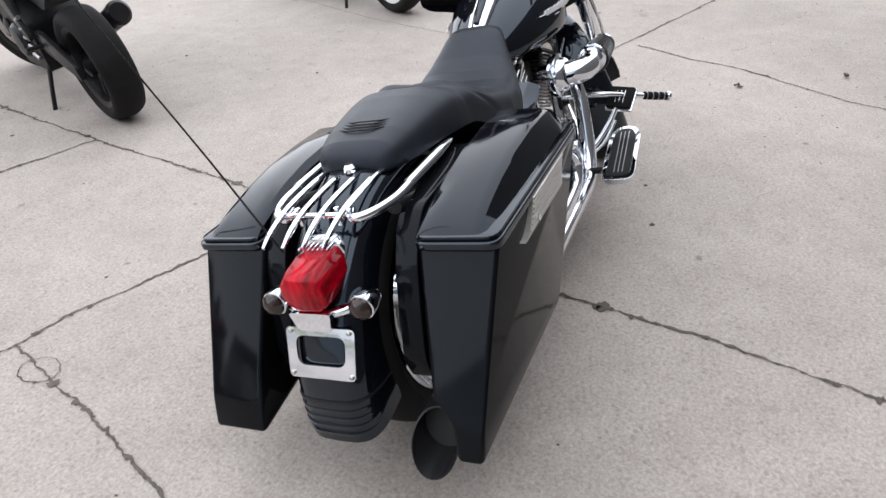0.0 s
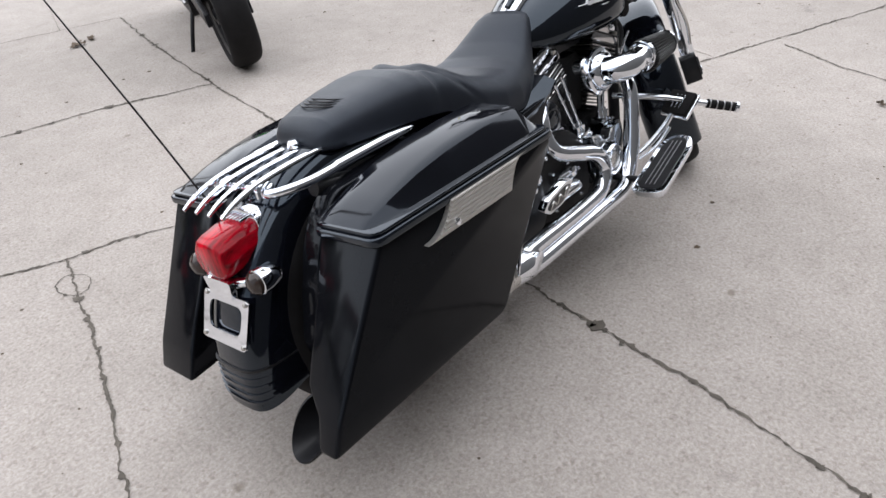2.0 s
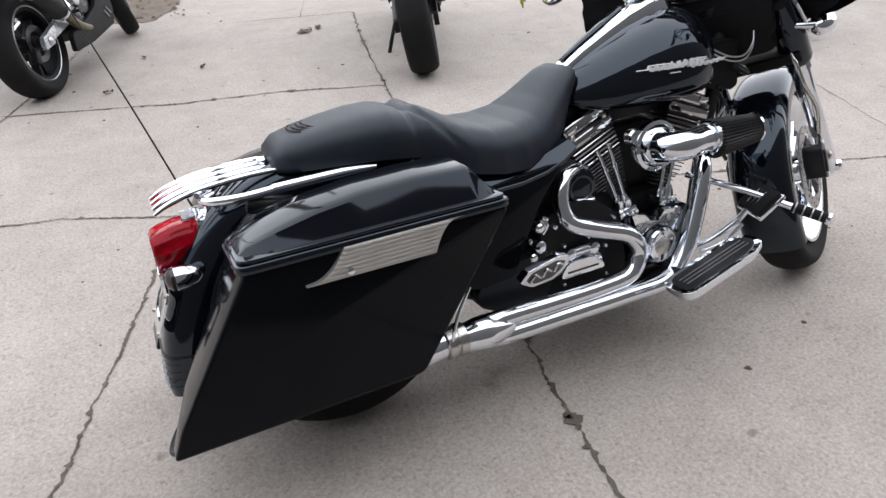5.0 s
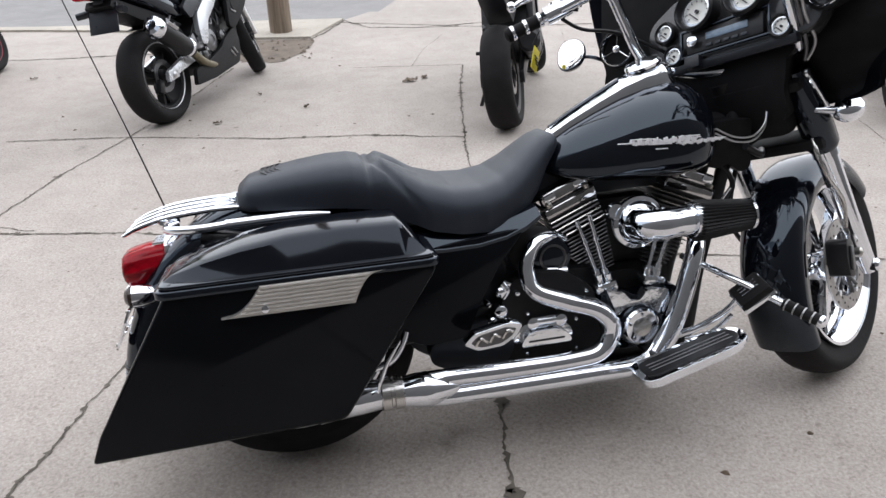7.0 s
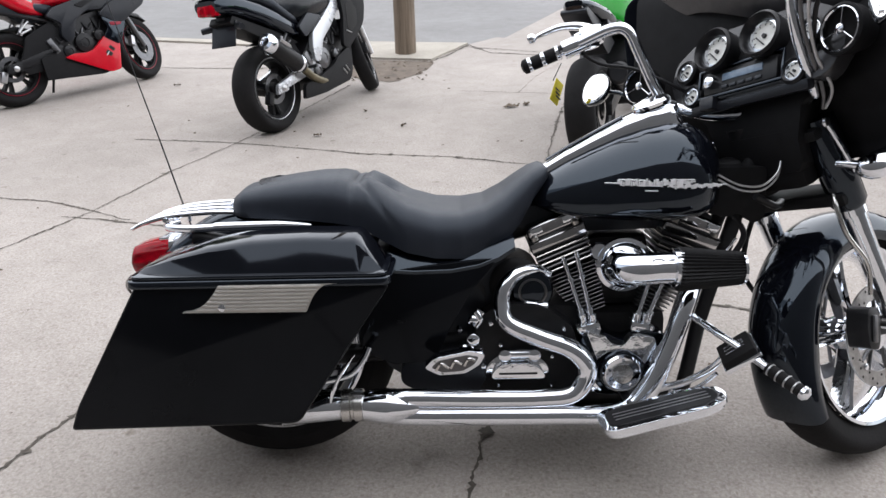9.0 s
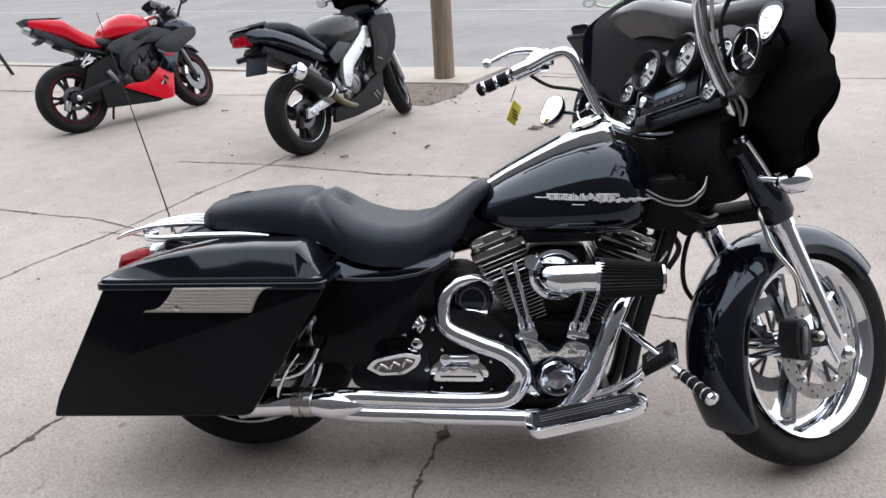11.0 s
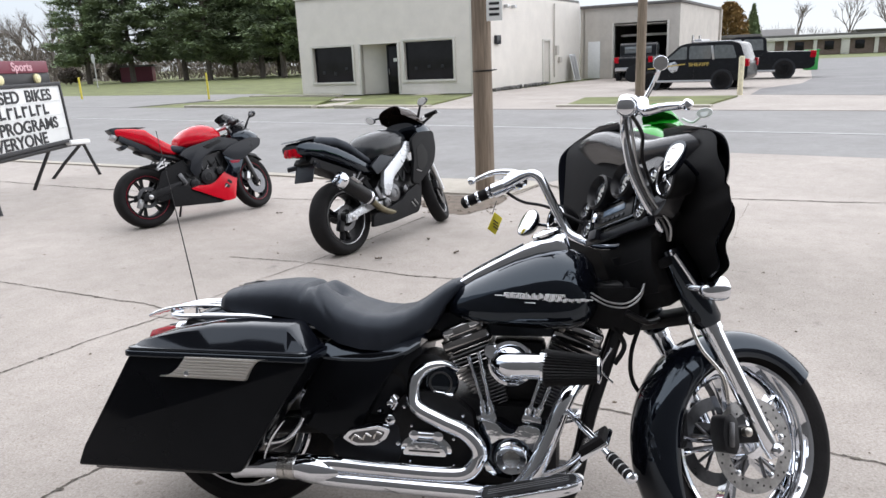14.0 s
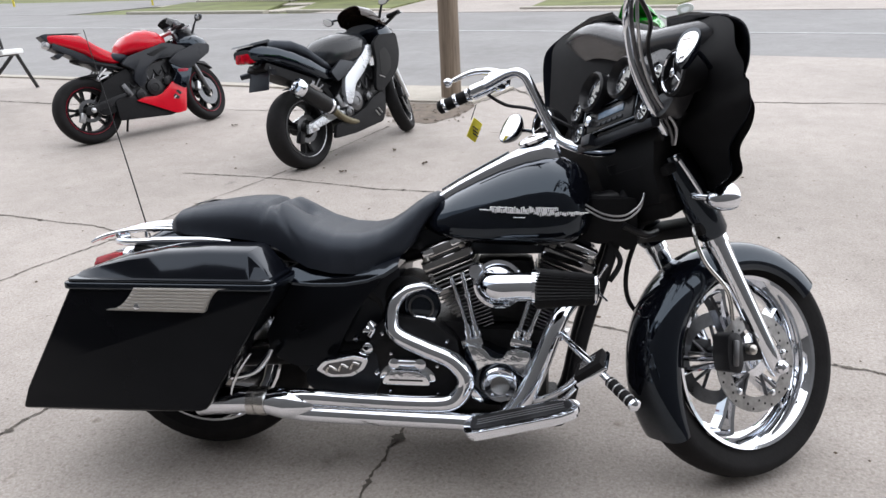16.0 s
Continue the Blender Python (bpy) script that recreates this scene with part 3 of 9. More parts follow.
def fender_rings(c, r, a0, a1, n, half, deep, flat=0.55, grow=None, shorten=0.0):
    rings = []
    for i in range(n + 1):
        a = radians(a0 + (a1 - a0) * i / n)
        rr = r + (grow(i / n) if grow else 0)
        skirt = deep * (1 - shorten * max(0.0, (i / n - 0.78) / 0.22) ** 1.5)
        d = V(math.cos(a), 0, math.sin(a))
        row = []
        for j in range(17):
            q = math.pi * (j / 16) - math.pi / 2
            yy = half * (abs(math.sin(q)) ** flat) * (1 if q > 0 else -1)
            rad = rr - skirt * (1 - max(0, math.cos(q)) ** flat)
            row.append(c + d * rad + V(0, yy, 0))
        for j in range(16, -1, -1):
            q = math.pi * (j / 16) - math.pi / 2
            yy = (half - 0.006) * (abs(math.sin(q)) ** flat) * (1 if q > 0 else -1)
            rad = rr - 0.006 - skirt * (1 - max(0, math.cos(q)) ** flat)
            row.append(c + d * rad + V(0, yy, 0))
        rings.append(row)
    return rings


bm = B()
FN = V(0.05, 0.004, 0.322)
loft(bm, fender_rings(FN, 0.402, 62, 194, 34, 0.102, 0.13, 0.55, lambda t: 0.042 * max(0, (t - 0.72) / 0.28) ** 1.3))
rf = bpart("rear_fender", bm, "black", None, "long black painted rear fender")
bm = B()
for k in range(4):
    loft(bm, fender_rings(FN, 0.4305 + 0.0042 * k, 182.5 + k * 2.6, 183.6 + k * 2.6, 2, 0.1, 0.12))
bpart("fender_rib", bm, "black", rf)
bm = B()
loft(bm, fender_rings(FN, 0.428, 179.6, 180.4, 1, 0.103, 0.13))
bpart("fender_seam", bm, "satin", rf)

for s in (1, -1):
    bm = B()
    prism(bm, rounded([(-0.11, 0.655), (0.2, 0.67), (0.2, 0.5), (0.05, 0.36), (-0.16, 0.3), (-0.25, 0.3), (-0.268, 0.36), (-0.235, 0.46), (-0.195, 0.56), (-0.155, 0.62)], 0.025), s * 0.145, s * 0.2, "y", 0.022, 3)
    bpart("fender_filler", bm, "bagpaint", None, "black filler panel between fender and saddlebag")
# swingarm, shocks and frame rails
bm = B()
for s in (1, -1):
    tube(bm, [(0.05, 0.13 * s, 0.31), (0.35, 0.13 * s, 0.33), (0.62, 0.1 * s, 0.36)], 0.026)
bpart("swingarm", bm, "satin")
for s in (1, -1):
    bm = B()
    tube(bm, [(0.08, 0.16 * s, 0.33), (0.22, 0.16 * s, 0.56)], 0.028, k=0)
    bpart("shock", bm, "satin")
bm = B()
for s in (1, -1):
    tube(bm, [(-0.12, 0.135 * s, 0.66), (0.15, 0.14 * s, 0.6), (0.4, 0.12 * s, 0.56), (0.62, 0.1 * s, 0.5), (0.6, 0.1 * s, 0.3), (0.62, 0.11 * s, 0.17), (0.8, 0.12 * s, 0.135), (1.1, 0.11 * s, 0.14), (1.17, 0.09 * s, 0.17), (1.22, 0.075 * s, 0.4), (1.3, 0.05 * s, 0.66), (1.35, 0.03 * s, 0.86)], 0.02)
tube(bm, [(1.36, 0, 0.8), (1.1, 0, 0.74), (0.75, 0, 0.64), (0.45, 0, 0.56)], 0.03)
tube(bm, [(1.40, 0, 0.72), (1.32, 0, 0.9)], 0.045, k=0)
bpart("chassis_tube", bm, "satin")
bm = B()
tube(bm, [(0.85, 0.14, 0.16), (0.88, 0.24, 0.08), (0.95, 0.33, -0.055)], 0.012)
box(bm, (0.955, 0.335, -0.06), (0.07, 0.03, 0.012), 0.004, (11.5, 0, 0))
bpart("side_stand", bm, "satin")

# ---- saddlebags ----


def saddlebag(s):
    """s: -1 the exhaust side, +1 the other."""
    def out_y(z):
        return s * (0.352 + (z - 0.235) * 0.085)

    def in_y(x, z):
        if s < 0:
            return s * float(np.interp(z, (0.24, 0.29, 0.335, 0.6), (0.292, 0.285, 0.24, 0.205)))
        deep = float(np.interp(z, (0.24, 0.33, 0.42), (0.075, 0.05, 0.0))) * min(1, max(0, (x + 0.38) / 0.25))
        return s * (0.2 + deep)
    side = rounded([(-0.178, 0.606), (0.385, 0.606), (0.40, 0.59), (0.235, 0.34), (0.2, 0.288), (0.168, 0.24), (0.15, 0.232), (-0.4, 0.222), (-0.372, 0.288), (-0.34, 0.34)], 0.012)
    # drawn through its depth, with the long edges rounded over
    soft = 0.011
    steps = [(soft * q, soft * (1 - math.sqrt(1 - (1 - q) ** 2))) for q in (0.0, 0.12, 0.3, 0.6, 1.0)]
    rings = []
    for near, inset in steps + [(-d, i) for d, i in reversed(steps)]:
        ring = []
        for x, z in side:
            xx, zz = x + (0.0 - x) * inset / 0.36, z + (0.42 - z) * inset / 0.19
            ya, yb = in_y(x, z), out_y(z)
            ring.append(V(xx, ya + s * near if near > 0 or (near == 0 and len(rings) == 0) else yb + s * near, zz))
        rings.append(ring)
    bm = B()
    loft(bm, rings)
    bag = bpart("saddlebag", bm, "bagpaint", None, "stretched black painted hard saddlebag", sharp=50)
    # lid
    rows = [(-0.186, 0.606, 0.622, 0.0), (-0.165, 0.606, 0.638, 0.004), (-0.10, 0.606, 0.660, 0.006), (-0.02, 0.606, 0.680, 0.008), (0.08, 0.606, 0.694, 0.008), (0.2, 0.606, 0.699, 0.008),
            (0.32, 0.606, 0.696, 0.008), (0.332, 0.606, 0.69, 0.006), (0.362, 0.606, 0.652, 0.004), (0.388, 0.606, 0.616, 0.0)]
    rings = []
    for x, z0, z1, r in rows:
        yo, yi, h = 0.386, 0.208, z1 - z0
        prof = [(yi, z0), (yi, z0 + h * 0.8), (yi + 0.014, z1 - 0.001), (yi + 0.05, z1), (yo - 0.058, z1 - 0.003 * min(1, h / 0.06)), (yo - 0.044, z1 - 0.008 * min(1, h / 0.08)), (yo - 0.037, z1 - h * 0.16), (yo - 0.015, z0 + h * 0.16), (yo - 0.004, z0)]
        rings.append([V(x, s * y, z) for y, z in prof])
    bm = B()
    loft(bm, rings)
    lid = bpart("lid", bm, "lidpaint", bag, sharp=28)
    bm = B()
    lip = rounded([(-0.2, 0.2), (0.405, 0.2), (0.405, 0.392), (-0.2, 0.392)], 0.03)
    prism(bm, [(x, s * y) for x, y in lip], 0.594, 0.613, "z", 0.007, 3)
    bpart("lip", bm, "black", lid)
    bm = B()
    ledge = rounded([(-0.192, 0.204), (0.396, 0.204), (0.396, 0.3865), (-0.192, 0.3865)], 0.03)
    prism(bm, [(x, s * y) for x, y in ledge], 0.614, 0.6225, "z", 0.004, 2)
    bpart("ledge", bm, "black", lid)
    # ribbed bright latch plate
    pl = [(-0.073, 0.538)]
    for i in range(9):
        t = i / 8
        pl.append((-0.073 + 0.088 * t ** 0.65, 0.538 + 0.064 * t ** 1.5))
    pl.append((0.283, 0.602))
    for i in range(9):
        t = i / 8
        pl.append((0.276 - 0.066 * t ** 0.6, 0.602 - 0.066 * t ** 1.5))
    bm = B()
    prism(bm, pl, s * 0.378, s * 0.393, "y", 0.0, 1)
    latch = bpart("latch_plate", bm, "latchmetal", bag, "ribbed bright metal latch plate")
    for k in range(7):
        z = 0.545 + k * 0.0088
        t = (z - 0.538) / 0.066
        x0, x1 = -0.073 + 0.088 * t ** 0.433 + 0.004, 0.276 - 0.066 * (1 - t) ** 0.4 - 0.004
        bm = B()
        tube(bm, [(x0, s * 0.3926, z), (x1, s * 0.3926, z)], 0.0034, 8, 0)
        bpart("rib", bm, "latchmetal", latch)
    bm = B()
    lathe(bm, [(0.008, 0), (0.008, 0.006), (0.004, 0.007)], (0.02, s * 0.392, 0.55), (0, s, 0), 14)
    bpart("lock", bm, "chrome", latch)
    return bag


saddlebag(-1)
saddlebag(1)

# bag brace, fender rail and rack
for s in (1, -1):
    bm = B()
    tube(bm, [(0.33, 0.25 * s, 0.39), (0.315, 0.26 * s, 0.36), (0.28, 0.27 * s, 0.325), (0.215, 0.275 * s, 0.31)], 0.009)
    bpart("bag_bracket", bm, "chrome")
    bpart("bag_trim", tube(B(), [(0.305, 0.335 * s, 0.405), (0.272, 0.34 * s, 0.36), (0.25, 0.342 * s, 0.315), (0.242, 0.342 * s, 0.285)], [0.002, 0.005, 0.005, 0.002], 8), "chrome")
    bm = B()
    tube(bm, [(0.185, 0.145 * s, 0.682), (0.1, 0.15 * s, 0.686), (-0.06, 0.15 * s, 0.684)], [0.006, 0.013, 0.012])
    tube(bm, [(-0.04, 0.15 * s, 0.684), (-0.12, 0.148 * s, 0.68), (-0.18, 0.125 * s, 0.678), (-0.205, 0.09 * s, 0.677), (-0.18, 0.07 * s, 0.683)], 0.0105)
    bpart("fender_rail", bm, "chrome", None, "chrome side rail beside the fender")
rack = bpart("luggage_rack", tube(B(), [(-0.215, -0.085, 0.69), (-0.215, 0.085, 0.69)], 0.006, 10, 0), "chrome", None, "chrome luggage rack with long bars over the fender")
for y in (-0.075, -0.025, 0.025, 0.075):
    bm = B()
    y1 = y * 1.0
    x1 = -0.01 if abs(y) > 0.05 else -0.05
    tube(bm, [(x1 + 0.02, y, 0.706), (-0.09, y1, 0.708), (-0.2, y1, 0.7), (-0.27, y1, 0.684), (-0.31, y1, 0.666)], [0.004, 0.0068, 0.0072, 0.0064, 0.004], 10)
    bpart("bar", bm, "chrome", rack)
for x, y in ((-0.02, 0), (-0.2, 0.05), (-0.2, -0.05)):
    bm = B()
    tube(bm, [(x, y, 0.66), (x, y, 0.7)], 0.006, 8, 0)
    bpart("stud", bm, "chrome", rack)
bm = B()
lathe(bm, [(0.016, 0), (0.016, 0.01), (0.01, 0.018)], (-0.045, 0, 0.712), (0, 0, 1), 16)
bpart("seat_bolt", bm, "chrome")

# tail lamp
bm = B()
rings = []
HEXA = ((0.58, 1.0), (-0.58, 1.0), (-0.86, 0.55), (-1.0, 0.0), (-0.8, -0.62), (-0.5, -1.0), (0.5, -1.0), (0.8, -0.62), (1.0, 0.0), (0.86, 0.55))
for x, w, zt, zb in ((-0.2, 0.05, 0.612, 0.55), (-0.225, 0.063, 0.624, 0.54), (-0.274, 0.066, 0.622, 0.53), (-0.31, 0.065, 0.614, 0.525), (-0.328, 0.06, 0.608, 0.526), (-0.334, 0.052, 0.6, 0.532)):
    c, h = (zt + zb) / 2, (zt - zb) / 2
    rings.append([V(x, y, z) for y, z in rounded([(w * p, c + h * q) for p, q in HEXA], 0.004, 2)])
loft(bm, rings)
tl = bpart("tail_lamp", bm, "redlens", None, "ruby red tail lamp in a chrome housing", sharp=48)
bm = B()
rings = [[V(x + 0.0, w * math.copysign(abs(math.cos(a)) ** 0.6, math.cos(a)), 0.588 + h * math.copysign(abs(math.sin(a)) ** 0.6, math.sin(a))) for a in [i * math.tau / 20 for i in range(20)]] for x, w, h in ((-0.19, 0.044, 0.05), (-0.21, 0.054, 0.054), (-0.226, 0.056, 0.053), (-0.229, 0.052, 0.046))]
loft(bm, rings)
bpart("housing", bm, "chrome", tl)
for k in range(7):
    bm = B()
    box(bm, (-0.235, 0.036 - k * 0.012, 0.631), (0.042, 0.004, 0.006), 0.0015, (0, -4, 0))
    bpart("fin", bm, "chrome", tl)

# rear signals and plate holder
bm = B()
tube(bm, [(-0.27, -0.11, 0.522), (-0.3, -0.06, 0.512), (-0.315, 0, 0.508), (-0.3, 0.06, 0.512), (-0.27, 0.11, 0.522)], 0.012)
rings = [[V(-0.335 + 0.012 * q, y * 0.9, z - 0.02) for y, z in rounded([(-0.06, 0.545), (0.06, 0.545), (0.045, 0.5), (-0.045, 0.5)], 0.012)] for q in (0, 1)]
loft(bm, rings)
bar = bpart("signal_bar", bm, "chrome")
for s in (1, -1):
    bm = B()
    lathe(bm, [(0.01, 0.04), (0.022, 0.028), (0.028, 0.0), (0.029, -0.018), (0.026, -0.02)], (-0.285, 0.112 * s, 0.524), (1, 0, 0), 22)
    ts = bpart("turn_signal", bm, "chrome", bar)
    bm = B()
    lathe(bm, [(0.026, 0.002), (0.026, -0.006), (0.016, -0.016), (0.004, -0.019)], (-0.306, 0.112 * s, 0.524), (1, 0, 0), 22)
    bpart("lens", bm, "smoke", ts)
PX = -0.382
PLT = Matrix.Translation((-0.352, -0.008, 0.434)) @ Matrix.Rotation(radians(24), 4, 'Y') @ Matrix.Translation((0.382, 0, -0.4375))
bm = B()
outer = rounded([(-0.088, 0.494), (0.088, 0.494), (0.084, 0.385), (-0.084, 0.385)], 0.012)
inner = rounded([(-0.064, 0.476), (0.064, 0.476), (0.061, 0.412), (-0.061, 0.412)], 0.022)
for a, b in ((PX, PX + 0.005),):
    oA = [bm.verts.new((a, y, z)) for y, z in outer]
    iA = [bm.verts.new((a, y, z)) for y, z in inner]
    oB = [bm.verts.new((b, y, z)) for y, z in outer]
    iB = [bm.verts.new((b, y, z)) for y, z in inner]
    n = len(outer)
    for i in range(n):
        j = (i + 1) % n
        face(bm, (oA[i], oA[j], iA[j], iA[i]))
        face(bm, (oB[i], iB[i], iB[j], oB[j]))
        face(bm, (oA[i], oB[i], oB[j], oA[j]))
        face(bm, (iA[i], iA[j], iB[j], iB[i]))
pf = bpart("plate_surround", bm, "chrome", None, "empty chrome plate surround", PLT)
for y in (-0.075, 0.075):
    for z in (0.486, 0.394):
        bpart("screw", lathe(B(), [(0.006, 0), (0.005, -0.004), (0.002, -0.005)], (PX, y, z), (1, 0, 0), 10), "steel", pf, "", PLT)
bpart("stem", box(B(), (-0.365, 0, 0.5), (0.02, 0.05, 0.02), 0.006), "chrome", pf, "", PLT)

# aerial
bm = B()
tube(bm, [(-0.215, 0.12, 0.6), (-0.24, 0.127, 0.685), (-0.29, 0.143, 0.86), (-0.346, 0.162, 1.045), (-0.437, 0.192, 1.343)], [0.003, 0.0026, 0.0023, 0.0019, 0.0013], 6)
bpart("aerial", bm, "satin", None, "thin black whip aerial")

# ---- seat ----
SEAT = [  # x, crown, underside, half width, crown dip
    (-0.036, 0.728, 0.708, 0.06), (-0.03, 0.748, 0.703, 0.085), (-0.005, 0.768, 0.70, 0.108), (0.05, 0.781, 0.699, 0.124), (0.12, 0.792, 0.697, 0.136), (0.195, 0.80, 0.693, 0.147), (0.25, 0.80, 0.688, 0.155),
    (0.278, 0.793, 0.684, 0.158), (0.289, 0.783, 0.682, 0.159), (0.303, 0.789, 0.68, 0.161), (0.33, 0.788, 0.668, 0.166), (0.375, 0.768, 0.642, 0.176), (0.43, 0.738, 0.616, 0.188), (0.5, 0.717, 0.602, 0.195), (0.57, 0.714, 0.598, 0.19),
    (0.63, 0.725, 0.606, 0.172), (0.68, 0.752, 0.63, 0.15), (0.72, 0.781, 0.67, 0.126), (0.755, 0.803, 0.73, 0.105), (0.782, 0.812, 0.765, 0.09), (0.796, 0.806, 0.782, 0.075)]
rings = []
xs = sorted(set([r[0] for r in SEAT] + [0.0 + 0.012 * i for i in range(62)]))
for x in xs:
    zt, zb, w = (float(np.interp(x, [r[0] for r in SEAT], [r[i] for r in SEAT])) for i in (1, 2, 3))
    row = []
    h = zt - zb
    dish = 0.016 * math.exp(-((x - 0.52) / 0.12) ** 2)
    for i in range(41):
        a = math.pi * i / 40
        c, s = math.cos(a), math.sin(a)
        y = w * math.copysign(abs(c) ** 0.62, c)
        z = zb + h * (s ** 0.55) - dish * (s ** 6) + dish * 0.5 * (1 - abs(2 * (i / 40) - 1))
        # a stitched fold sweeps forward down the sides; a deep button sits in the middle of the rider's back
        low = 1 - (z - zb) / h
        fold = 0.011 * math.exp(-((x - 0.297 - 0.16 * low ** 0.8) / 0.011) ** 2) * max(0, 1 - low * 1.25)
        z -= fold * s
        y *= 1 - fold / w * abs(c) * 0.8
        z -= 0.034 * math.exp(-((x - 0.372) / 0.028) ** 2 - (y / 0.035) ** 2)
        z += 0.006 * math.exp(-((x - 0.345) / 0.05) ** 2 - ((abs(y) - 0.075) / 0.04) ** 2)
        row.append(V(x, y, z))
    row += [V(x, -w * 0.8, zb - 0.006), V(x, 0, zb - 0.008), V(x, w * 0.8, zb - 0.006)]
    rings.append(row)
bm = B()
loft(bm, rings)
seat = bpart("seat", bm, "vinyl", None, "black vinyl two-up seat with stitched seams", sharp=75)
for k in range(4):
    bm = B()
    q = 0.03 + k * 0.009
    tube(bm, [(0.045 + k * 0.012, -0.06, 0.7775 + k * 0.0015), (0.03 + k * 0.012, -0.03, 0.7795 + k * 0.0022), (0.027 + k * 0.012, 0, 0.7803 + k * 0.0024), (0.03 + k * 0.012, 0.03, 0.7795 + k * 0.0022), (0.045 + k * 0.012, 0.06, 0.7775 + k * 0.0015)], 0.002, 6, 4)
    bpart("stitching", bm, "satin", seat)

# ---- fuel tank ----
TANK = [  # x, crown, lower edge, half width
    (0.752, 0.742, 0.712, 0.05), (0.77, 0.765, 0.70, 0.083), (0.80, 0.79, 0.687, 0.108), (0.85, 0.82, 0.676, 0.135), (0.91, 0.85, 0.669, 0.158), (0.98, 0.882, 0.665, 0.176), (1.05, 0.906, 0.663, 0.187), (1.11, 0.918, 0.663, 0.19),
    (1.16, 0.914, 0.667, 0.182), (1.195, 0.898, 0.677, 0.165), (1.222, 0.868, 0.695, 0.135), (1.238, 0.82, 0.73, 0.09)]
rings = []
for x, zt, zb, w in TANK:
    row = []
    h = zt - zb
    for i in range(32):
        a = math.tau * i / 32
        c, s = math.cos(a), math.sin(a)
        y = w * math.copysign(abs(c) ** 0.8, c)
        z = zb + h * 0.36 + (h * 0.64 * s ** 0.95 if s > 0 else -h * 0.36 * abs(s) ** 0.5)
        row.append(V(x, y, z))
    rings.append(row)
bm = B()
loft(bm, rings)
tank = bpart("fuel_tank", bm, "black", None, "teardrop fuel tank in black gloss paint", sharp=60)
# chrome console along the crown
CON = [(0.79, 0.806, 0.030, 0.02), (0.85, 0.844, 0.036, 0.022), (0.93, 0.888, 0.043, 0.026), (1.0, 0.925, 0.05, 0.032), (1.06, 0.952, 0.056, 0.045), (1.11, 0.968, 0.058, 0.06), (1.135, 0.966, 0.056, 0.07), (1.15, 0.93, 0.052, 0.05)]
rings = [[V(x, w * math.copysign(abs(math.cos(a)) ** 0.7, math.cos(a)), zt - h + h * max(0, math.sin(a)) ** 0.6 - (0.03 if math.sin(a) < -0.01 else 0)) for a in [i * math.tau / 20 for i in range(20)]] for x, zt, w, h in CON]
bm = B()
loft(bm, rings)
con = bpart("console", bm, "chrome", tank, "chrome console running along the tank")
bm = B()
rings = [[V(x, w * math.cos(a), zt + 0.002 + 0.004 * math.sin(a)) for a in [i * math.tau / 10 for i in range(10)]] for x, zt, w in ((0.80, 0.816, 0.008), (0.86, 0.852, 0.013), (0.94, 0.895, 0.015), (1.0, 0.926, 0.014))]
loft(bm, rings)
bpart("inlay", bm, "black", con)
bm = B()
lathe(bm, [(0.05, 0), (0.052, 0.008), (0.046, 0.016), (0.02, 0.022), (0.002, 0.023)], (1.078, 0, 0.956), (-0.33, 0, 0.94), 28)
bpart("filler_cap", bm, "chrome", con)
# tank badge: two bright bands with an uneven edge and thin tails, one each side
for s in (1, -1):
    bm = B()

    def on_tank(x):
        return s * (0.1915 - 0.9 * (x - 1.1) ** 2)
    for x0, n, z0, hh in ((0.952, 32, 0.7805, 0.0125), (1.075, 24, 0.7715, 0.008)):
        for k in range(n):
            x = x0 + k * 0.006
            end = min(1, (k + 1) / 4, (n - k) / 4)
            h1 = hh * (0.55 + 0.5 * abs(math.sin(k * 0.9 + x0 * 7)) + 0.3 * abs(math.sin(k * 2.7))) * end
            box(bm, (x, on_tank(x), z0 + 0.22 * hh * math.sin(k * 1.7)), (0.0056 if k % 3 else 0.003, 0.004 + 0.002 * (k % 2), h1), 0, None)
    for x0, x1, z0 in ((0.925, 0.965, 0.7795), (0.955, 1.02, 0.788), (1.0, 1.06, 0.7735), (1.02, 1.052, 0.761), (1.08, 1.14, 0.7875), (1.17, 1.222, 0.773)):
        xm = (x0 + x1) / 2
        box(bm, (xm, on_tank(xm) - s * 0.0005, z0), (x1 - x0, 0.004, 0.0024), 0.0006, (0, 1, (1.1 - xm) * 103 * s), 1)
    bpart("badge", bm, "badgeglint", tank, "bright chrome tank badge")

# side covers
for s in (1, -1):
    bm = B()
    prism(bm, rounded([(0.385, 0.575), (0.655, 0.603), (0.64, 0.575), (0.585, 0.51), (0.53, 0.41), (0.495, 0.33), (0.385, 0.322), (0.31, 0.36), (0.3, 0.42)], 0.015), s * 0.12, s * 0.205, "y", 0.014, 3)
    bpart("side_cover", bm, "bagpaint")
    bm = B()
    loft(bm, [[V(x, s * y, z) for y, z in ((0.1, zt + 0.004), (0.172, zt), (0.207, zb), (0.204, zb - 0.012), (0.1, zb - 0.012))] for x, zt, zb in ((0.38, 0.612, 0.577), (0.45, 0.606, 0.572), (0.54, 0.606, 0.574), (0.61, 0.616, 0.586), (0.66, 0.632, 0.606), (0.70, 0.646, 0.632))])
    bpart("seat_rail_cover", bm, "black", sharp=25)

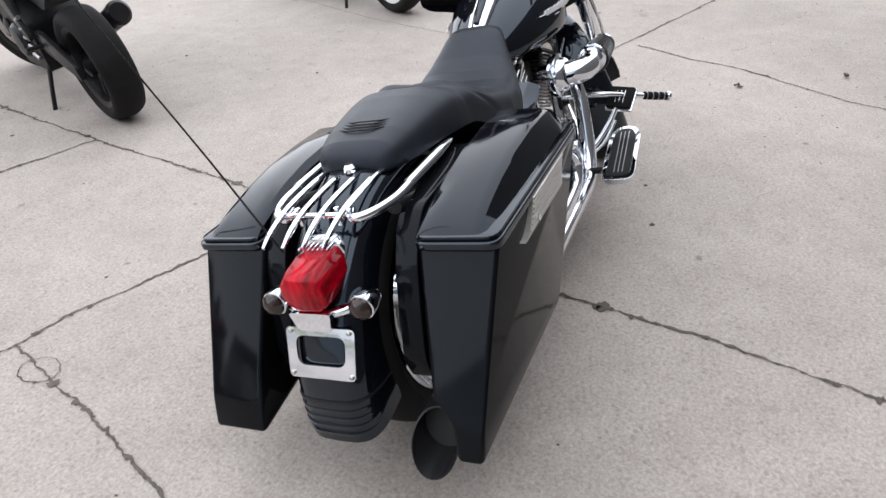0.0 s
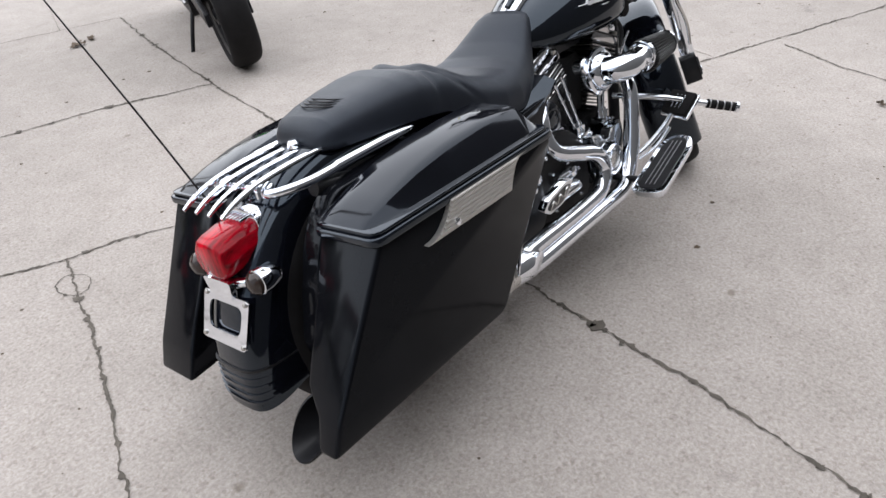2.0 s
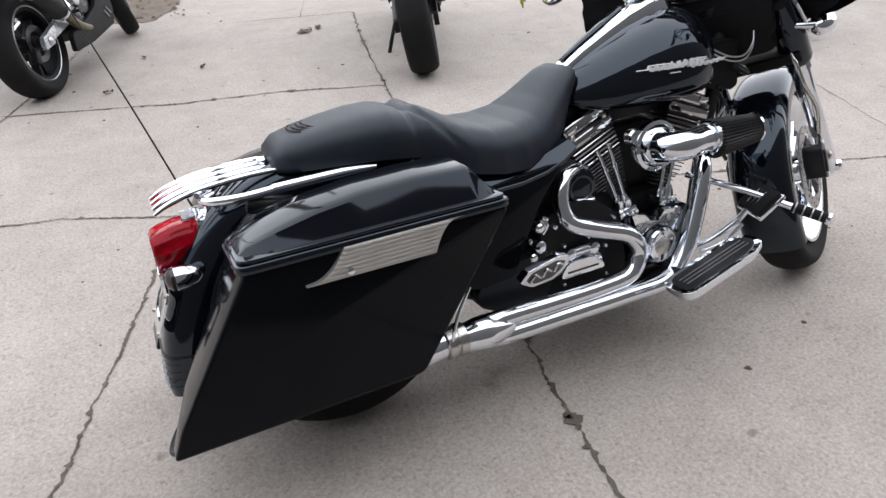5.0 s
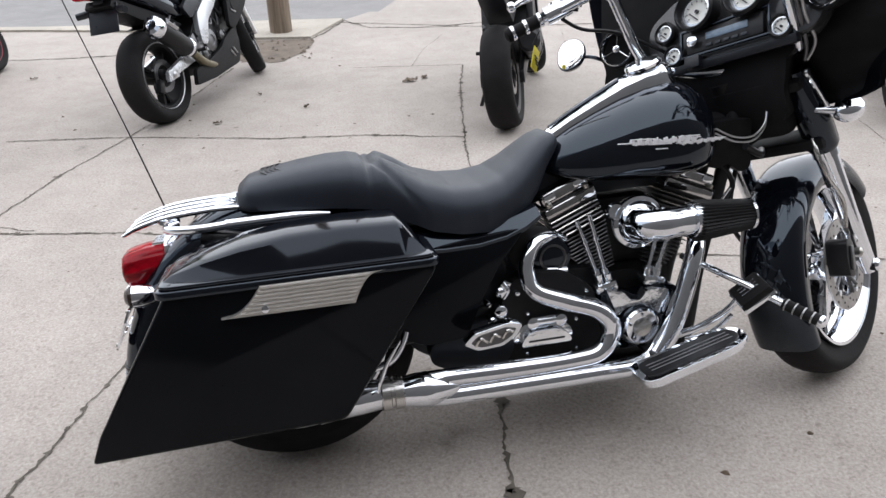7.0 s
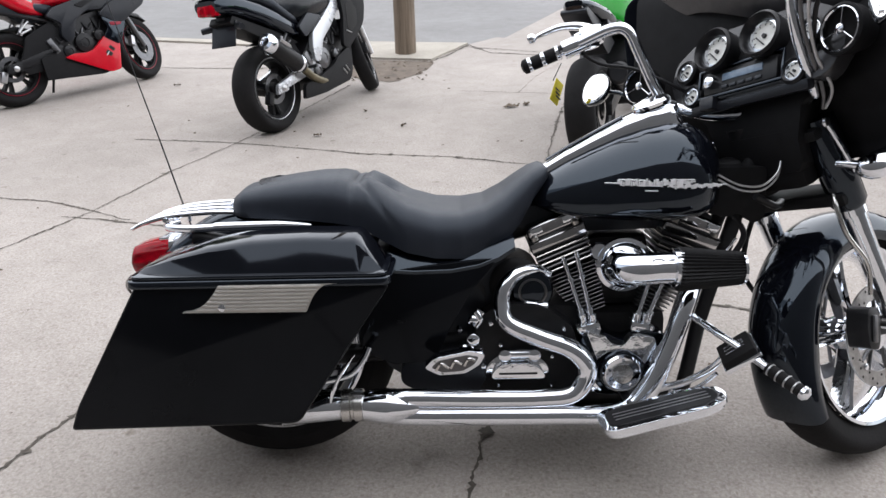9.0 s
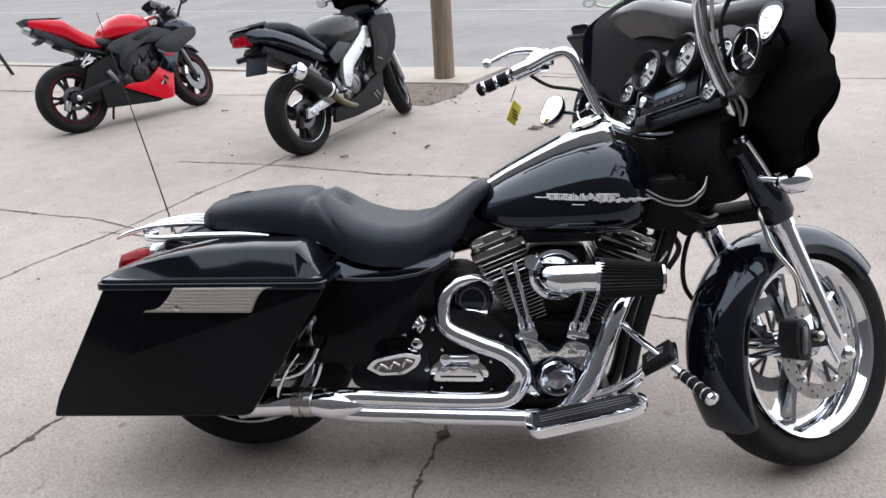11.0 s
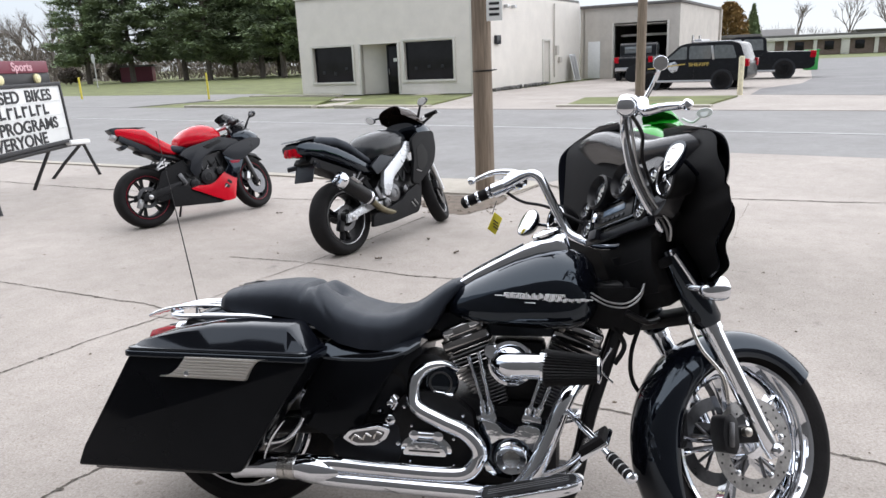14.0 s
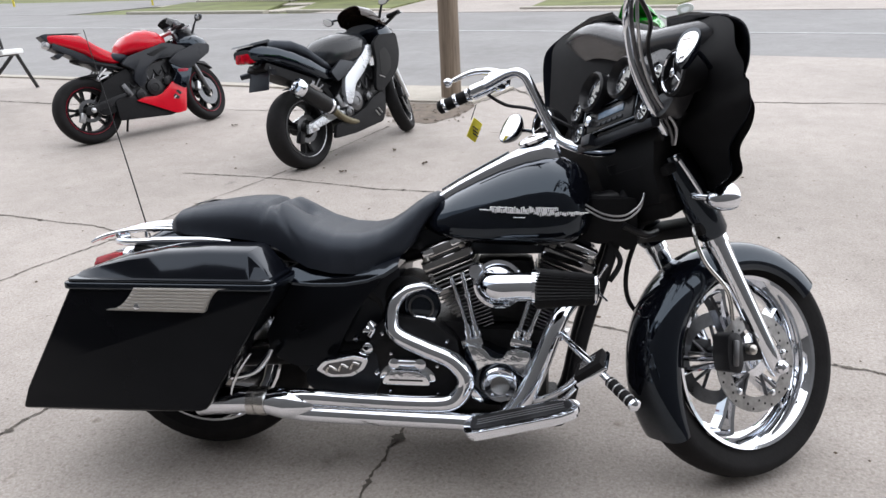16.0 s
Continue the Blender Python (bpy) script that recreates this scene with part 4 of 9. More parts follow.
# battery box and inner frame cover, filling the space under the seat
bm = B()
prism(bm, rounded([(0.33, 0.60), (0.66, 0.64), (0.69, 0.6), (0.67, 0.5), (0.65, 0.44), (0.62, 0.24), (0.45, 0.225), (0.36, 0.28), (0.31, 0.4)], 0.03), -0.118, 0.118, "y", 0.02, 2)
bpart("battery_box", bm, "plastic", None, "black battery box under the seat")
bm = B()
prism(bm, rounded([(0.5, 0.345), (0.62, 0.36), (0.63, 0.26), (0.6, 0.215), (0.47, 0.215), (0.40, 0.25), (0.40, 0.3)], 0.02), -0.1, -0.168, "y", 0.014, 2)
bpart("swingarm_cover", bm, "plastic")

# ---- engine ----
eng = bpart("crankcase", box(box(box(B(), (0.99, 0, 0.29), (0.26, 0.2, 0.26), 0.03), (0.74, 0, 0.31), (0.3, 0.22, 0.27), 0.03), (0.9, 0, 0.16), (0.5, 0.2, 0.05), 0.015), "crinkle", None, "black crinkle-finished engine cases")
for CR, tip in ((V(0.961, 0, 0.29), V(0.808, 0, 0.66)), (V(1.035, 0, 0.29), V(1.188, 0, 0.66))):
    ax = (tip - CR).normalized()
    fr = 1 if ax.x > 0 else -1
    rotm = Matrix.Rotation(math.atan2(ax.x, ax.z), 3, "Y")
    bm = B()
    tube(bm, [CR + ax * 0.08, CR + ax * 0.2, CR + ax * 0.34], [0.03, 0.045, 0.058], 24, 0)
    cyl = bpart("cylinder", bm, "crinkle", eng)
    for k in range(13):
        bm = B()
        c = CR + ax * (0.13 + k * 0.0112)
        wide = 0.078 + 0.0058 * k
        box(bm, c + rotm @ V(0.012 * fr * (1 - k / 12) * -1, -0.004, 0), (wide, 0.15 + 0.0015 * k, 0.0034), 0.0012, rotm, 1)
        bpart("fin", bm, "finmetal", cyl)
    for k in range(5):
        bm = B()
        c = CR + ax * (0.282 + k * 0.0128)
        box(bm, c, (0.148, 0.19, 0.0055), 0.002, rotm, 1)
        bpart("head_fin", bm, "finmetal" if k % 2 else "brushed", cyl)
    bm = B()
    box(bm, CR + ax * 0.315, (0.13, 0.16, 0.07), 0.01, rotm)
    bpart("cylinder_head", bm, "satin", cyl)
    bm = B()
    box(bm, CR + ax * 0.36, (0.158, 0.194, 0.03), 0.009, rotm, 3)
    box(bm, CR + ax * 0.394, (0.146, 0.176, 0.044), 0.016, rotm, 4)
    rb = bpart("rocker_box", bm, "shadedchrome", cyl, "chrome rocker box under the tank")
    bpart("gasket", box(B(), CR + ax * 0.376, (0.156, 0.19, 0.006), 0.002, rotm, 1), "satin", rb)
    bpart("gasket", box(B(), CR + ax * 0.344, (0.154, 0.19, 0.007), 0.002, rotm, 1), "satin", rb)
    for q in (-0.045, 0.045):
        bpart("rib", box(B(), CR + ax * 0.4 + rotm @ V(q, -0.086, 0), (0.034, 0.012, 0.018), 0.004, rotm), "castchrome", rb)
    for q in (-0.06, 0, 0.06):
        bpart("bolt", lathe(B(), [(0.009, 0), (0.009, 0.01), (0.005, 0.013)], CR + ax * 0.378 + rotm @ V(q * 0.95, -0.093 if q else -0.078, 0), (ax.x, 0, ax.z), 10), "steel", rb)
bm = B()
prism(bm, rounded([(0.67, 0.655), (0.72, 0.7), (0.8, 0.705), (1.2, 0.69), (1.25, 0.66), (1.2, 0.635), (0.8, 0.628)], 0.02), -0.045, 0.045, "y", 0.015, 2)
bpart("backbone_cover", bm, "plastic", None, "black frame cover under the tank")
bm = B()
prism(bm, rounded([(1.19, 0.8), (1.36, 0.8), (1.365, 0.665), (1.335, 0.65), (1.295, 0.68), (1.26, 0.668), (1.2, 0.685)], 0.012), -0.085, 0.085, "y", 0.014, 2)
bpart("neck_cover", bm, "flatblack", None, "black cover round the steering neck")
bpart("throttle_body", box(B(), (0.99, 0.0, 0.52), (0.17, 0.12, 0.2), 0.03), "crinkle", eng)
# chrome push rod tubes, lifter blocks and gear cover
for a, b in (((0.89, -0.125, 0.405), (0.835, -0.105, 0.575)), ((0.912, -0.13, 0.405), (0.868, -0.11, 0.59)), ((1.026, -0.13, 0.395), (1.085, -0.11, 0.585)), ((1.055, -0.125, 0.395), (1.125, -0.105, 0.57))):
    bm = B()
    A, Z = V(*a), V(*b)
    tube(bm, [A, A.lerp(Z, 0.18)], 0.0105, 14, 0)
    tube(bm, [A.lerp(Z, 0.16), Z], 0.0062, 14, 0)
    tube(bm, [A.lerp(Z, 0.62), A.lerp(Z, 0.67)], 0.0095, 14, 0)
    bpart("pushrod_tube", bm, "chrome", eng)
for x, sg in ((0.9, -1), (1.04, 1)):
    bm = B()
    box(bm, (x, -0.13, 0.39), (0.062, 0.05, 0.026), 0.006, (0, sg * 14, 0))
    for k in (-1, 1):
        tube(bm, [(x + 0.014 * k, -0.132, 0.4), (x + 0.014 * k + sg * 0.004, -0.132, 0.424)], 0.0125, 12, 0)
        lathe(bm, [(0.006, 0), (0.006, 0.004)], (x + 0.024 * k, -0.156, 0.39), (0, -1, 0), 10)
    bpart("lifter_block", bm, "castchrome", eng)
bm = B()
prism(bm, rounded([(0.875, 0.375), (0.94, 0.385), (0.975, 0.36), (1.01, 0.36), (1.04, 0.385), (1.105, 0.375), (1.115, 0.31), (1.075, 0.235), (1.02, 0.205), (0.93, 0.205), (0.895, 0.26)], 0.022), -0.1, -0.162, "y", 0.012, 3)
gc = bpart("gear_cover", bm, "black", eng, "gloss black gear cover with chrome arms")
bm = B()
prism(bm, rounded([(0.888, 0.394), (0.936, 0.382), (0.955, 0.358), (0.985, 0.352), (1.005, 0.38), (1.064, 0.376), (1.075, 0.34), (1.052, 0.296), (1.034, 0.31), (1.02, 0.328), (0.985, 0.341), (0.945, 0.336), (0.918, 0.315), (0.906, 0.345)], 0.009), -0.148, -0.182, "y", 0.013, 4)
bpart("cover_arm", bm, "castchrome", gc, "chrome arms reaching to the lifter blocks")
bm = B()
prism(bm, rounded([(0.895, 0.27), (0.912, 0.252), (0.935, 0.222), (0.925, 0.212), (0.9, 0.225)], 0.006), -0.15, -0.172, "y", 0.006, 2)
bpart("cover_foot", bm, "castchrome", gc)
bm = B()
lathe(bm, [(0.062, 0.0), (0.062, 0.02), (0.056, 0.03), (0.05, 0.032)], (0.982, -0.16, 0.281), (0, -1, 0), 40)
rc = bpart("round_cover", bm, "black", gc)
bpart("rim", lathe(B(), [(0.052, 0.028), (0.052, 0.036), (0.047, 0.042), (0.043, 0.04)], (0.982, -0.16, 0.281), (0, -1, 0), 40), "chrome", rc)
bpart("insert", lathe(B(), [(0.045, 0.03), (0.045, 0.038), (0.027, 0.039)], (0.982, -0.16, 0.281), (0, -1, 0), 36), "finmetal", rc)
bpart("medallion", lathe(B(), [(0.027, 0.03), (0.027, 0.041), (0.001, 0.0415)], (0.982, -0.16, 0.281), (0, -1, 0), 30), "brushed", rc)
for i in range(5):
    a = i * math.tau / 5 + 0.3
    bpart("screw", lathe(B(), [(0.005, 0), (0.004, 0.004)], (0.982 + 0.036 * math.cos(a), -0.198, 0.281 + 0.036 * math.sin(a)), (0, -1, 0), 10), "chrome", rc)
# gearbox end cover
bm = B()
prism(bm, rounded([(0.60, 0.22), (0.60, 0.42), (0.66, 0.47), (0.78, 0.46), (0.86, 0.4), (0.88, 0.25), (0.84, 0.19)], 0.03), -0.1, -0.165, "y", 0.012, 2)
gb = bpart("gearbox_case", bm, "crinkle", eng)
bm = B()
prism(bm, rounded([(0.624, 0.272), (0.632, 0.305), (0.66, 0.328), (0.755, 0.328), (0.788, 0.305), (0.796, 0.272)], 0.018), -0.16, -0.172, "y", 0.004, 2)
prism(bm, rounded([(0.637, 0.272), (0.648, 0.298), (0.672, 0.315), (0.745, 0.315), (0.772, 0.298), (0.784, 0.272)], 0.016), -0.17, -0.198, "y", 0.012, 4)
cov = bpart("gearbox_cover", bm, "castchrome", gb, "polished chrome gearbox end cover")
bpart("barrel", tube(B(), [(0.672, -0.178, 0.334), (0.757, -0.178, 0.334)], 0.013, 18, 0), "chrome", cov)
for x in (0.676, 0.753):
    bpart("cap", lathe(B(), [(0.015, -0.004), (0.016, 0.004), (0.009, 0.007), (0.001, 0.0075)], (x, -0.19, 0.335), (0, -1, 0), 18), "chrome", cov)
bpart("groove", box(B(), (0.71, -0.1985, 0.287), (0.1, 0.003, 0.005), 0.001), "satin", cov)
for x, z, r in ((0.595, 0.428, 0.014), (0.594, 0.374, 0.017), (0.64, 0.42, 0.008), (0.7, 0.43, 0.006), (0.83, 0.4, 0.006), (0.8, 0.24, 0.006), (0.66, 0.245, 0.006), (0.56, 0.4, 0.009), (0.57, 0.35, 0.012), (0.665, 0.36, 0.006), (0.745, 0.365, 0.006), (0.8, 0.325, 0.006), (0.62, 0.3, 0.008)):
    bpart("bolt_head", lathe(B(), [(r, -0.02), (r, 0.01), (r * 0.7, 0.014), (r * 0.2, 0.015)], (x, -0.168, z), (0, -1, 0), 14), "chrome", gb)
bm = B()
tube(bm, [(0.602, -0.17, 0.45), (0.612, -0.175, 0.432), (0.602, -0.17, 0.412)], 0.01)
box(bm, (0.612, -0.165, 0.448), (0.022, 0.024, 0.016), 0.004, (0, 30, 0))
bpart("linkage", bm, "chrome", gb)
bm = B()
lathe(bm, [(0.055, -0.07), (0.07, -0.06), (0.07, 0.05), (0.05, 0.06)], (0.71, -0.06, 0.51), (0, 1, 0), 24)
bpart("starter_motor", bm, "crinkle", eng)
bm = B()
lathe(bm, [(0.052, -0.01), (0.056, 0.004), (0.05, 0.014), (0.03, 0.018), (0.001, 0.019)], (0.752, -0.125, 0.492), (0, -1, 0), 28)
sc = bpart("starter_cover", bm, "black", eng)
bpart("ring", lathe(B(), [(0.034, 0.016), (0.038, 0.021), (0.033, 0.022), (0.03, 0.017)], (0.752, -0.125, 0.492), (0, -1, 0), 28, close=True), "finmetal", sc)
bpart("solenoid", tube(B(), [(0.735, -0.135, 0.452), (0.79, -0.135, 0.446)], 0.017, 16, 0), "chrome", eng)
bpart("solenoid_cap", lathe(B(), [(0.018, 0), (0.02, 0.006), (0.012, 0.012), (0.002, 0.013)], (0.735, -0.135, 0.452), (-1, 0, 0.1), 16), "finmetal", eng)

# ---- air cleaner ----
bm = B()
lathe(bm, [(0.03, -0.04), (0.066, -0.03), (0.072, -0.012), (0.07, -0.004), (0.06, 0.0), (0.054, 0.02), (0.042, 0.03)], (0.978, -0.185, 0.572), (0, -1, 0), 36)
tube(bm, [(0.96, -0.215, 0.578), (0.968, -0.25, 0.582), (0.995, -0.272, 0.586), (1.04, -0.27, 0.588), (1.085, -0.27, 0.588)], [0.042, 0.04, 0.039, 0.038, 0.038], 24)
ac = bpart("air_intake", bm, "chrome", None, "chrome intake elbow with a black cone filter")
bpart("clamp", lathe(B(), [(0.042, -0.012), (0.047, -0.01), (0.047, 0.01), (0.042, 0.012)], (1.082, -0.27, 0.588), (1, 0, 0), 30), "chrome", ac)
bm = B()
rings = []
for x, r in ((1.08, 0.05), (1.088, 0.054), (1.228, 0.041), (1.235, 0.037)):
    rings.append([V(x, -0.27 + (r - (0.004 if i % 2 else 0)) * math.cos(i * math.tau / 72), 0.584 + (r - (0.004 if i % 2 else 0)) * math.sin(i * math.tau / 72)) for i in range(72)])
loft(bm, rings)
bpart("cone_filter", bm, "crinkle", ac, sharp=20)
bpart("end_cap", lathe(B(), [(0.041, -0.002), (0.042, 0.004), (0.03, 0.01), (0.004, 0.012)], (1.235, -0.27, 0.584), (1, 0, 0), 26), "chrome", ac)
bpart("breather", lathe(B(), [(0.024, -0.04), (0.025, 0.0), (0.02, 0.006), (0.012, 0.004), (0.001, 0.003)], (0.917, -0.175, 0.606), (-0.3, -1, 0.2), 20), "chrome", ac)
bpart("horn_bolt", tube(B(), [(0.94, -0.2, 0.62), (0.96, -0.19, 0.6)], 0.006, 8, 0), "chrome", ac)

# ---- exhaust ----
bm = B()
tube(bm, [(0.8, -0.1, 0.528), (0.755, -0.12, 0.546), (0.705, -0.14, 0.538), (0.678, -0.158, 0.512), (0.669, -0.168, 0.472), (0.685, -0.187, 0.423), (0.765, -0.202, 0.388), (0.85, -0.212, 0.354), (0.886, -0.214, 0.297), (0.853, -0.216, 0.238), (0.767, -0.22, 0.227), (0.6, -0.232, 0.234), (0.42, -0.246, 0.246), (0.35, -0.25, 0.24)], [0.012, 0.016, 0.02, 0.022, 0.023, 0.024, 0.025, 0.026, 0.026, 0.026, 0.025, 0.025, 0.025, 0.024], 18)
ex = bpart("exhaust_pipe", bm, "chrome", None, "chrome two-into-one exhaust")
bm = B()
tube(bm, [(1.21, -0.08, 0.53), (1.165, -0.15, 0.5), (1.135, -0.188, 0.452), (1.09, -0.206, 0.336), (1.04, -0.216, 0.236), (0.97, -0.222, 0.182), (0.82, -0.23, 0.183), (0.6, -0.24, 0.191), (0.42, -0.25, 0.2), (0.35, -0.252, 0.212)], [0.023, 0.024, 0.025, 0.027, 0.028, 0.027, 0.026, 0.026, 0.026, 0.025], 18)
bpart("front_pipe", bm, "chrome", ex)
bm = B()
rings = [[V(x, -0.247 - 0.003 * 0 + w * math.cos(a), z + h * math.sin(a)) for a in [i * math.tau / 24 for i in range(24)]] for x, z, w, h in ((0.425, 0.224, 0.028, 0.048), (0.4, 0.225, 0.032, 0.047), (0.37, 0.228, 0.036, 0.044), (0.34, 0.23, 0.036, 0.038))]
loft(bm, rings)
bpart("merge", bm, "chrome", ex)
bm = B()
tube(bm, [(0.45, -0.247, 0.222), (0.41, -0.248, 0.224), (0.37, -0.25, 0.227), (0.34, -0.25, 0.229), (0.3, -0.25, 0.23)], [0.02, 0.036, 0.046, 0.043, 0.034], 24, 3)
bpart("collector", bm, "chrome", ex)
bpart("clamp", lathe(B(), [(0.036, -0.03), (0.042, -0.026), (0.042, -0.006), (0.037, -0.003), (0.037, 0.003), (0.042, 0.006), (0.042, 0.026), (0.036, 0.03)], (0.282, -0.249, 0.231), (1, 0, 0), 26), "brushed", ex)
bm = B()
tube(bm, [(0.26, -0.247, 0.231), (0.2, -0.245, 0.229), (0.1, -0.24, 0.222)], [0.036, 0.042, 0.046], 24)
mf = bpart("muffler", bm, "chrome", ex)
# slash-cut black tip with a dark bore
def tip_ring(x, r, cut, dy=0.0):
    return [V(x - cut * math.sin(a), -0.226 + 0.012 * (x + 0.4) + r * math.cos(a), 0.228 + r * math.sin(a)) for a in [i * math.tau / 28 for i in range(28)]]


bm = B()
loft(bm, [tip_ring(0.11, 0.045, 0), tip_ring(0.0, 0.05, 0), tip_ring(-0.2, 0.054, 0), tip_ring(-0.36, 0.056, -0.05), tip_ring(-0.362, 0.052, -0.05), tip_ring(-0.3, 0.05, -0.02), tip_ring(-0.12, 0.045, 0)], cap=False)
bpart("muffler_tip", bm, "satin", mf, "black slash-cut muffler tip", sharp=50)
bm = B()
loft(bm, [tip_ring(-0.3, 0.0492, -0.02), tip_ring(-0.12, 0.044, 0), tip_ring(-0.1, 0.04, 0)])
bpart("baffle", bm, "inside", mf)

# ---- floorboards, pegs, brake pedal ----
for s in (1, -1):
    tilt = Matrix.Translation((1.045, s * 0.336, 0.252)) @ Matrix.Rotation(radians(-13), 4, "Y") @ Matrix.Rotation(radians(-3 * s), 4, "Z")
    o = [(-0.155, -0.035), (-0.135, -0.055), (0.10, -0.055), (0.15, -0.035), (0.16, 0.0), (0.15, 0.035), (0.10, 0.055), (-0.135, 0.055), (-0.155, 0.035)]
    bm = B()
    prism(bm, rounded(o, 0.02), -0.011, 0.004, "z", 0.005, 3)
    prism(bm, rounded([(x * 0.95, y * 0.88) for x, y in o], 0.02), -0.024, -0.01, "z", 0.003, 1)
    fb = bpart("floorboard", bm, "chrome", None, "chrome floorboard with a ribbed rubber pad", tilt)
    bpart("pad", prism(B(), rounded([(x * 0.88, y * 0.74) for x, y in o], 0.018), 0.003, 0.0075, "z", 0.002, 1), "satin", fb, "", tilt)
    for q in (-0.014, 0.0, 0.014):
        bpart("strip", box(B(), (0.0, q, 0.0077), (0.235, 0.0026, 0.002), 0.0007), "alloy", fb, "", tilt)
    bpart("bracket", tube(B(), [(-0.06, -s * 0.02, -0.02), (-0.05, -s * 0.1, -0.03), (-0.05, -s * 0.2, -0.02)], 0.012), "satin", fb, "", tilt)
bm = B()
tube(bm, [(1.08, -0.2, 0.24), (1.13, -0.24, 0.275), (1.18, -0.28, 0.33), (1.205, -0.3, 0.375)], [0.011, 0.009, 0.009, 0.009])
tube(bm, [(1.1, -0.22, 0.235), (1.15, -0.26, 0.265), (1.19, -0.29, 0.32)], 0.006)
bp = bpart("brake_pedal", bm, "chrome", None, "chrome brake pedal with a black rubber pad")
padm = Matrix.Translation((1.225, -0.312, 0.39)) @ Euler((radians(8), radians(-38), radians(-14))).to_matrix().to_4x4()
bpart("pad", box(B(), (0, 0, 0), (0.085, 0.09, 0.022), 0.007), "rubber", bp, "", padm)
bpart("pad_rim", box(B(), (0, 0, -0.012), (0.094, 0.1, 0.014), 0.005), "chrome", bp, "", padm)
for q in (-0.014, 0, 0.014):
    bpart("strip", box(B(), (0, q, 0.0115), (0.05, 0.004, 0.003), 0.001), "chrome", bp, "", padm)
bm = B()
tube(bm, [(1.14, -0.12, 0.44), (1.18, -0.25, 0.425), (1.235, -0.33, 0.395), (1.275, -0.395, 0.372)], 0.0095)
hp = bpart("highway_peg", bm, "chrome", None, "chrome highway peg with rubber rings")
A, Z = V(1.268, -0.385, 0.376), V(1.315, -0.455, 0.35)
bpart("rubber", tube(B(), [A, Z], 0.0145, 14, 0), "rubber", hp)
for q in (0.1, 0.35, 0.6, 0.85):
    c = A.lerp(Z, q)
    bpart("ring", lathe(B(), [(0.0145, -0.002), (0.0158, -0.0012), (0.0158, 0.0012), (0.0145, 0.002)], c, Z - A, 16), "alloy", hp)
bpart("knob", lathe(B(), [(0.013, 0), (0.017, 0.004), (0.017, 0.012), (0.008, 0.02), (0.001, 0.021)], Z, Z - A, 18), "chrome", hp)
for s in (1, -1):
    bm = B()
    pm = Matrix.Translation((0.545, s * 0.262, 0.352)) @ Euler((radians(-12 * s), radians(-10), 0)).to_matrix().to_4x4()
    o = rounded([(-0.078, 0.004), (-0.05, 0.027), (0.045, 0.03), (0.08, 0.012), (0.06, -0.016), (0.02, -0.034), (-0.045, -0.026)], 0.01)
    prism(bm, o, -0.012, 0.012, "y", 0.007, 3)
    pp = bpart("passenger_peg", bm, "chrome", None, "folded chrome passenger peg", pm)
    bpart("inset", prism(B(), [(x * 0.78, z * 0.7) for x, z in o], s * 0.011, s * 0.0135, "y", 0.001, 1), "finmetal", pp, "", pm)
    for k, (x0, x1) in enumerate(((-0.05, -0.018), (-0.012, 0.015), (0.022, 0.05))):
        bpart("relief", tube(B(), [(x0, s * 0.0138, -0.008), ((x0 + x1) / 2, s * 0.015, 0.01), (x1, s * 0.0138, -0.006 + 0.004 * k)], 0.004, 8), "brushed", pp, "", pm)
# ---- front end: everything that turns with the bars ----


def fpart(name, bm, m, parent=None, label="", sharp=35):
    return bpart(name, bm, m, parent, label, STEER, sharp)


FC = V(1.672, 0, 0.308)
WC = V(1.66, 0.0125, 0.3115)
TYR = 0.334
# wheel: polished deep rim, slotted spokes
bm = B()
lathe(bm, [(0.237, -0.062), (0.247, -0.064), (0.247, -0.056), (0.234, -0.05), (0.219, -0.02), (0.215, 0), (0.219, 0.02), (0.234, 0.05), (0.247, 0.056), (0.247, 0.064), (0.237, 0.062), (0.224, 0.045), (0.208, 0.018), (0.204, 0), (0.208, -0.018), (0.224, -0.045)], WC, (0, 1, 0), 72, close=True)
fw = fpart("front_wheel", bm, "chrome", None, "polished chrome front wheel with slotted spokes")
fpart("tyre", lathe(B(), tyre_profile(TYR, 0.137), WC, (0, 1, 0), 72, close=True), "rubber", fw, "black front tyre")
for k in range(34):
    a = k * math.tau / 34
    d, t = V(math.cos(a), 0, math.sin(a)), V(-math.sin(a), 0, math.cos(a))
    for w in (-1, 1):
        bm = B()
        tube(bm, [WC + d * (TYR - r) + V(0, w * y, 0) + t * sh for r, y, sh in ((0.0002, 0.012, 0.0), (0.0045, 0.03, 0.012), (0.014, 0.046, 0.02))], [0.001, 0.0022, 0.001], 5, 0)
        fpart("tread_groove", bm, "inside", fw)
for k in range(5):
    a = k * math.tau / 5 + 0.62
    d, t = V(math.cos(a), 0, math.sin(a)), V(-math.sin(a), 0, math.cos(a))
    for w in (-1, 1):
        bm = B()
        pts = [WC + d * 0.04 + t * 0.009 * w, WC + d * 0.11 + t * (0.011 * w), WC + d * 0.17 + t * (0.016 * w), WC + d * 0.213 + t * (0.026 * w)]
        rings = [[p + t * (q * c) + V(0, 0.02 * e, 0) for c, e in ((-1, -0.8), (0, -1.15), (1, -0.8), (1, 0.8), (0, 1.15), (-1, 0.8))] for p, q in zip(pts, (0.007, 0.006, 0.006, 0.008))]
        loft(bm, rings)
        fpart("spoke", bm, "chrome", fw)
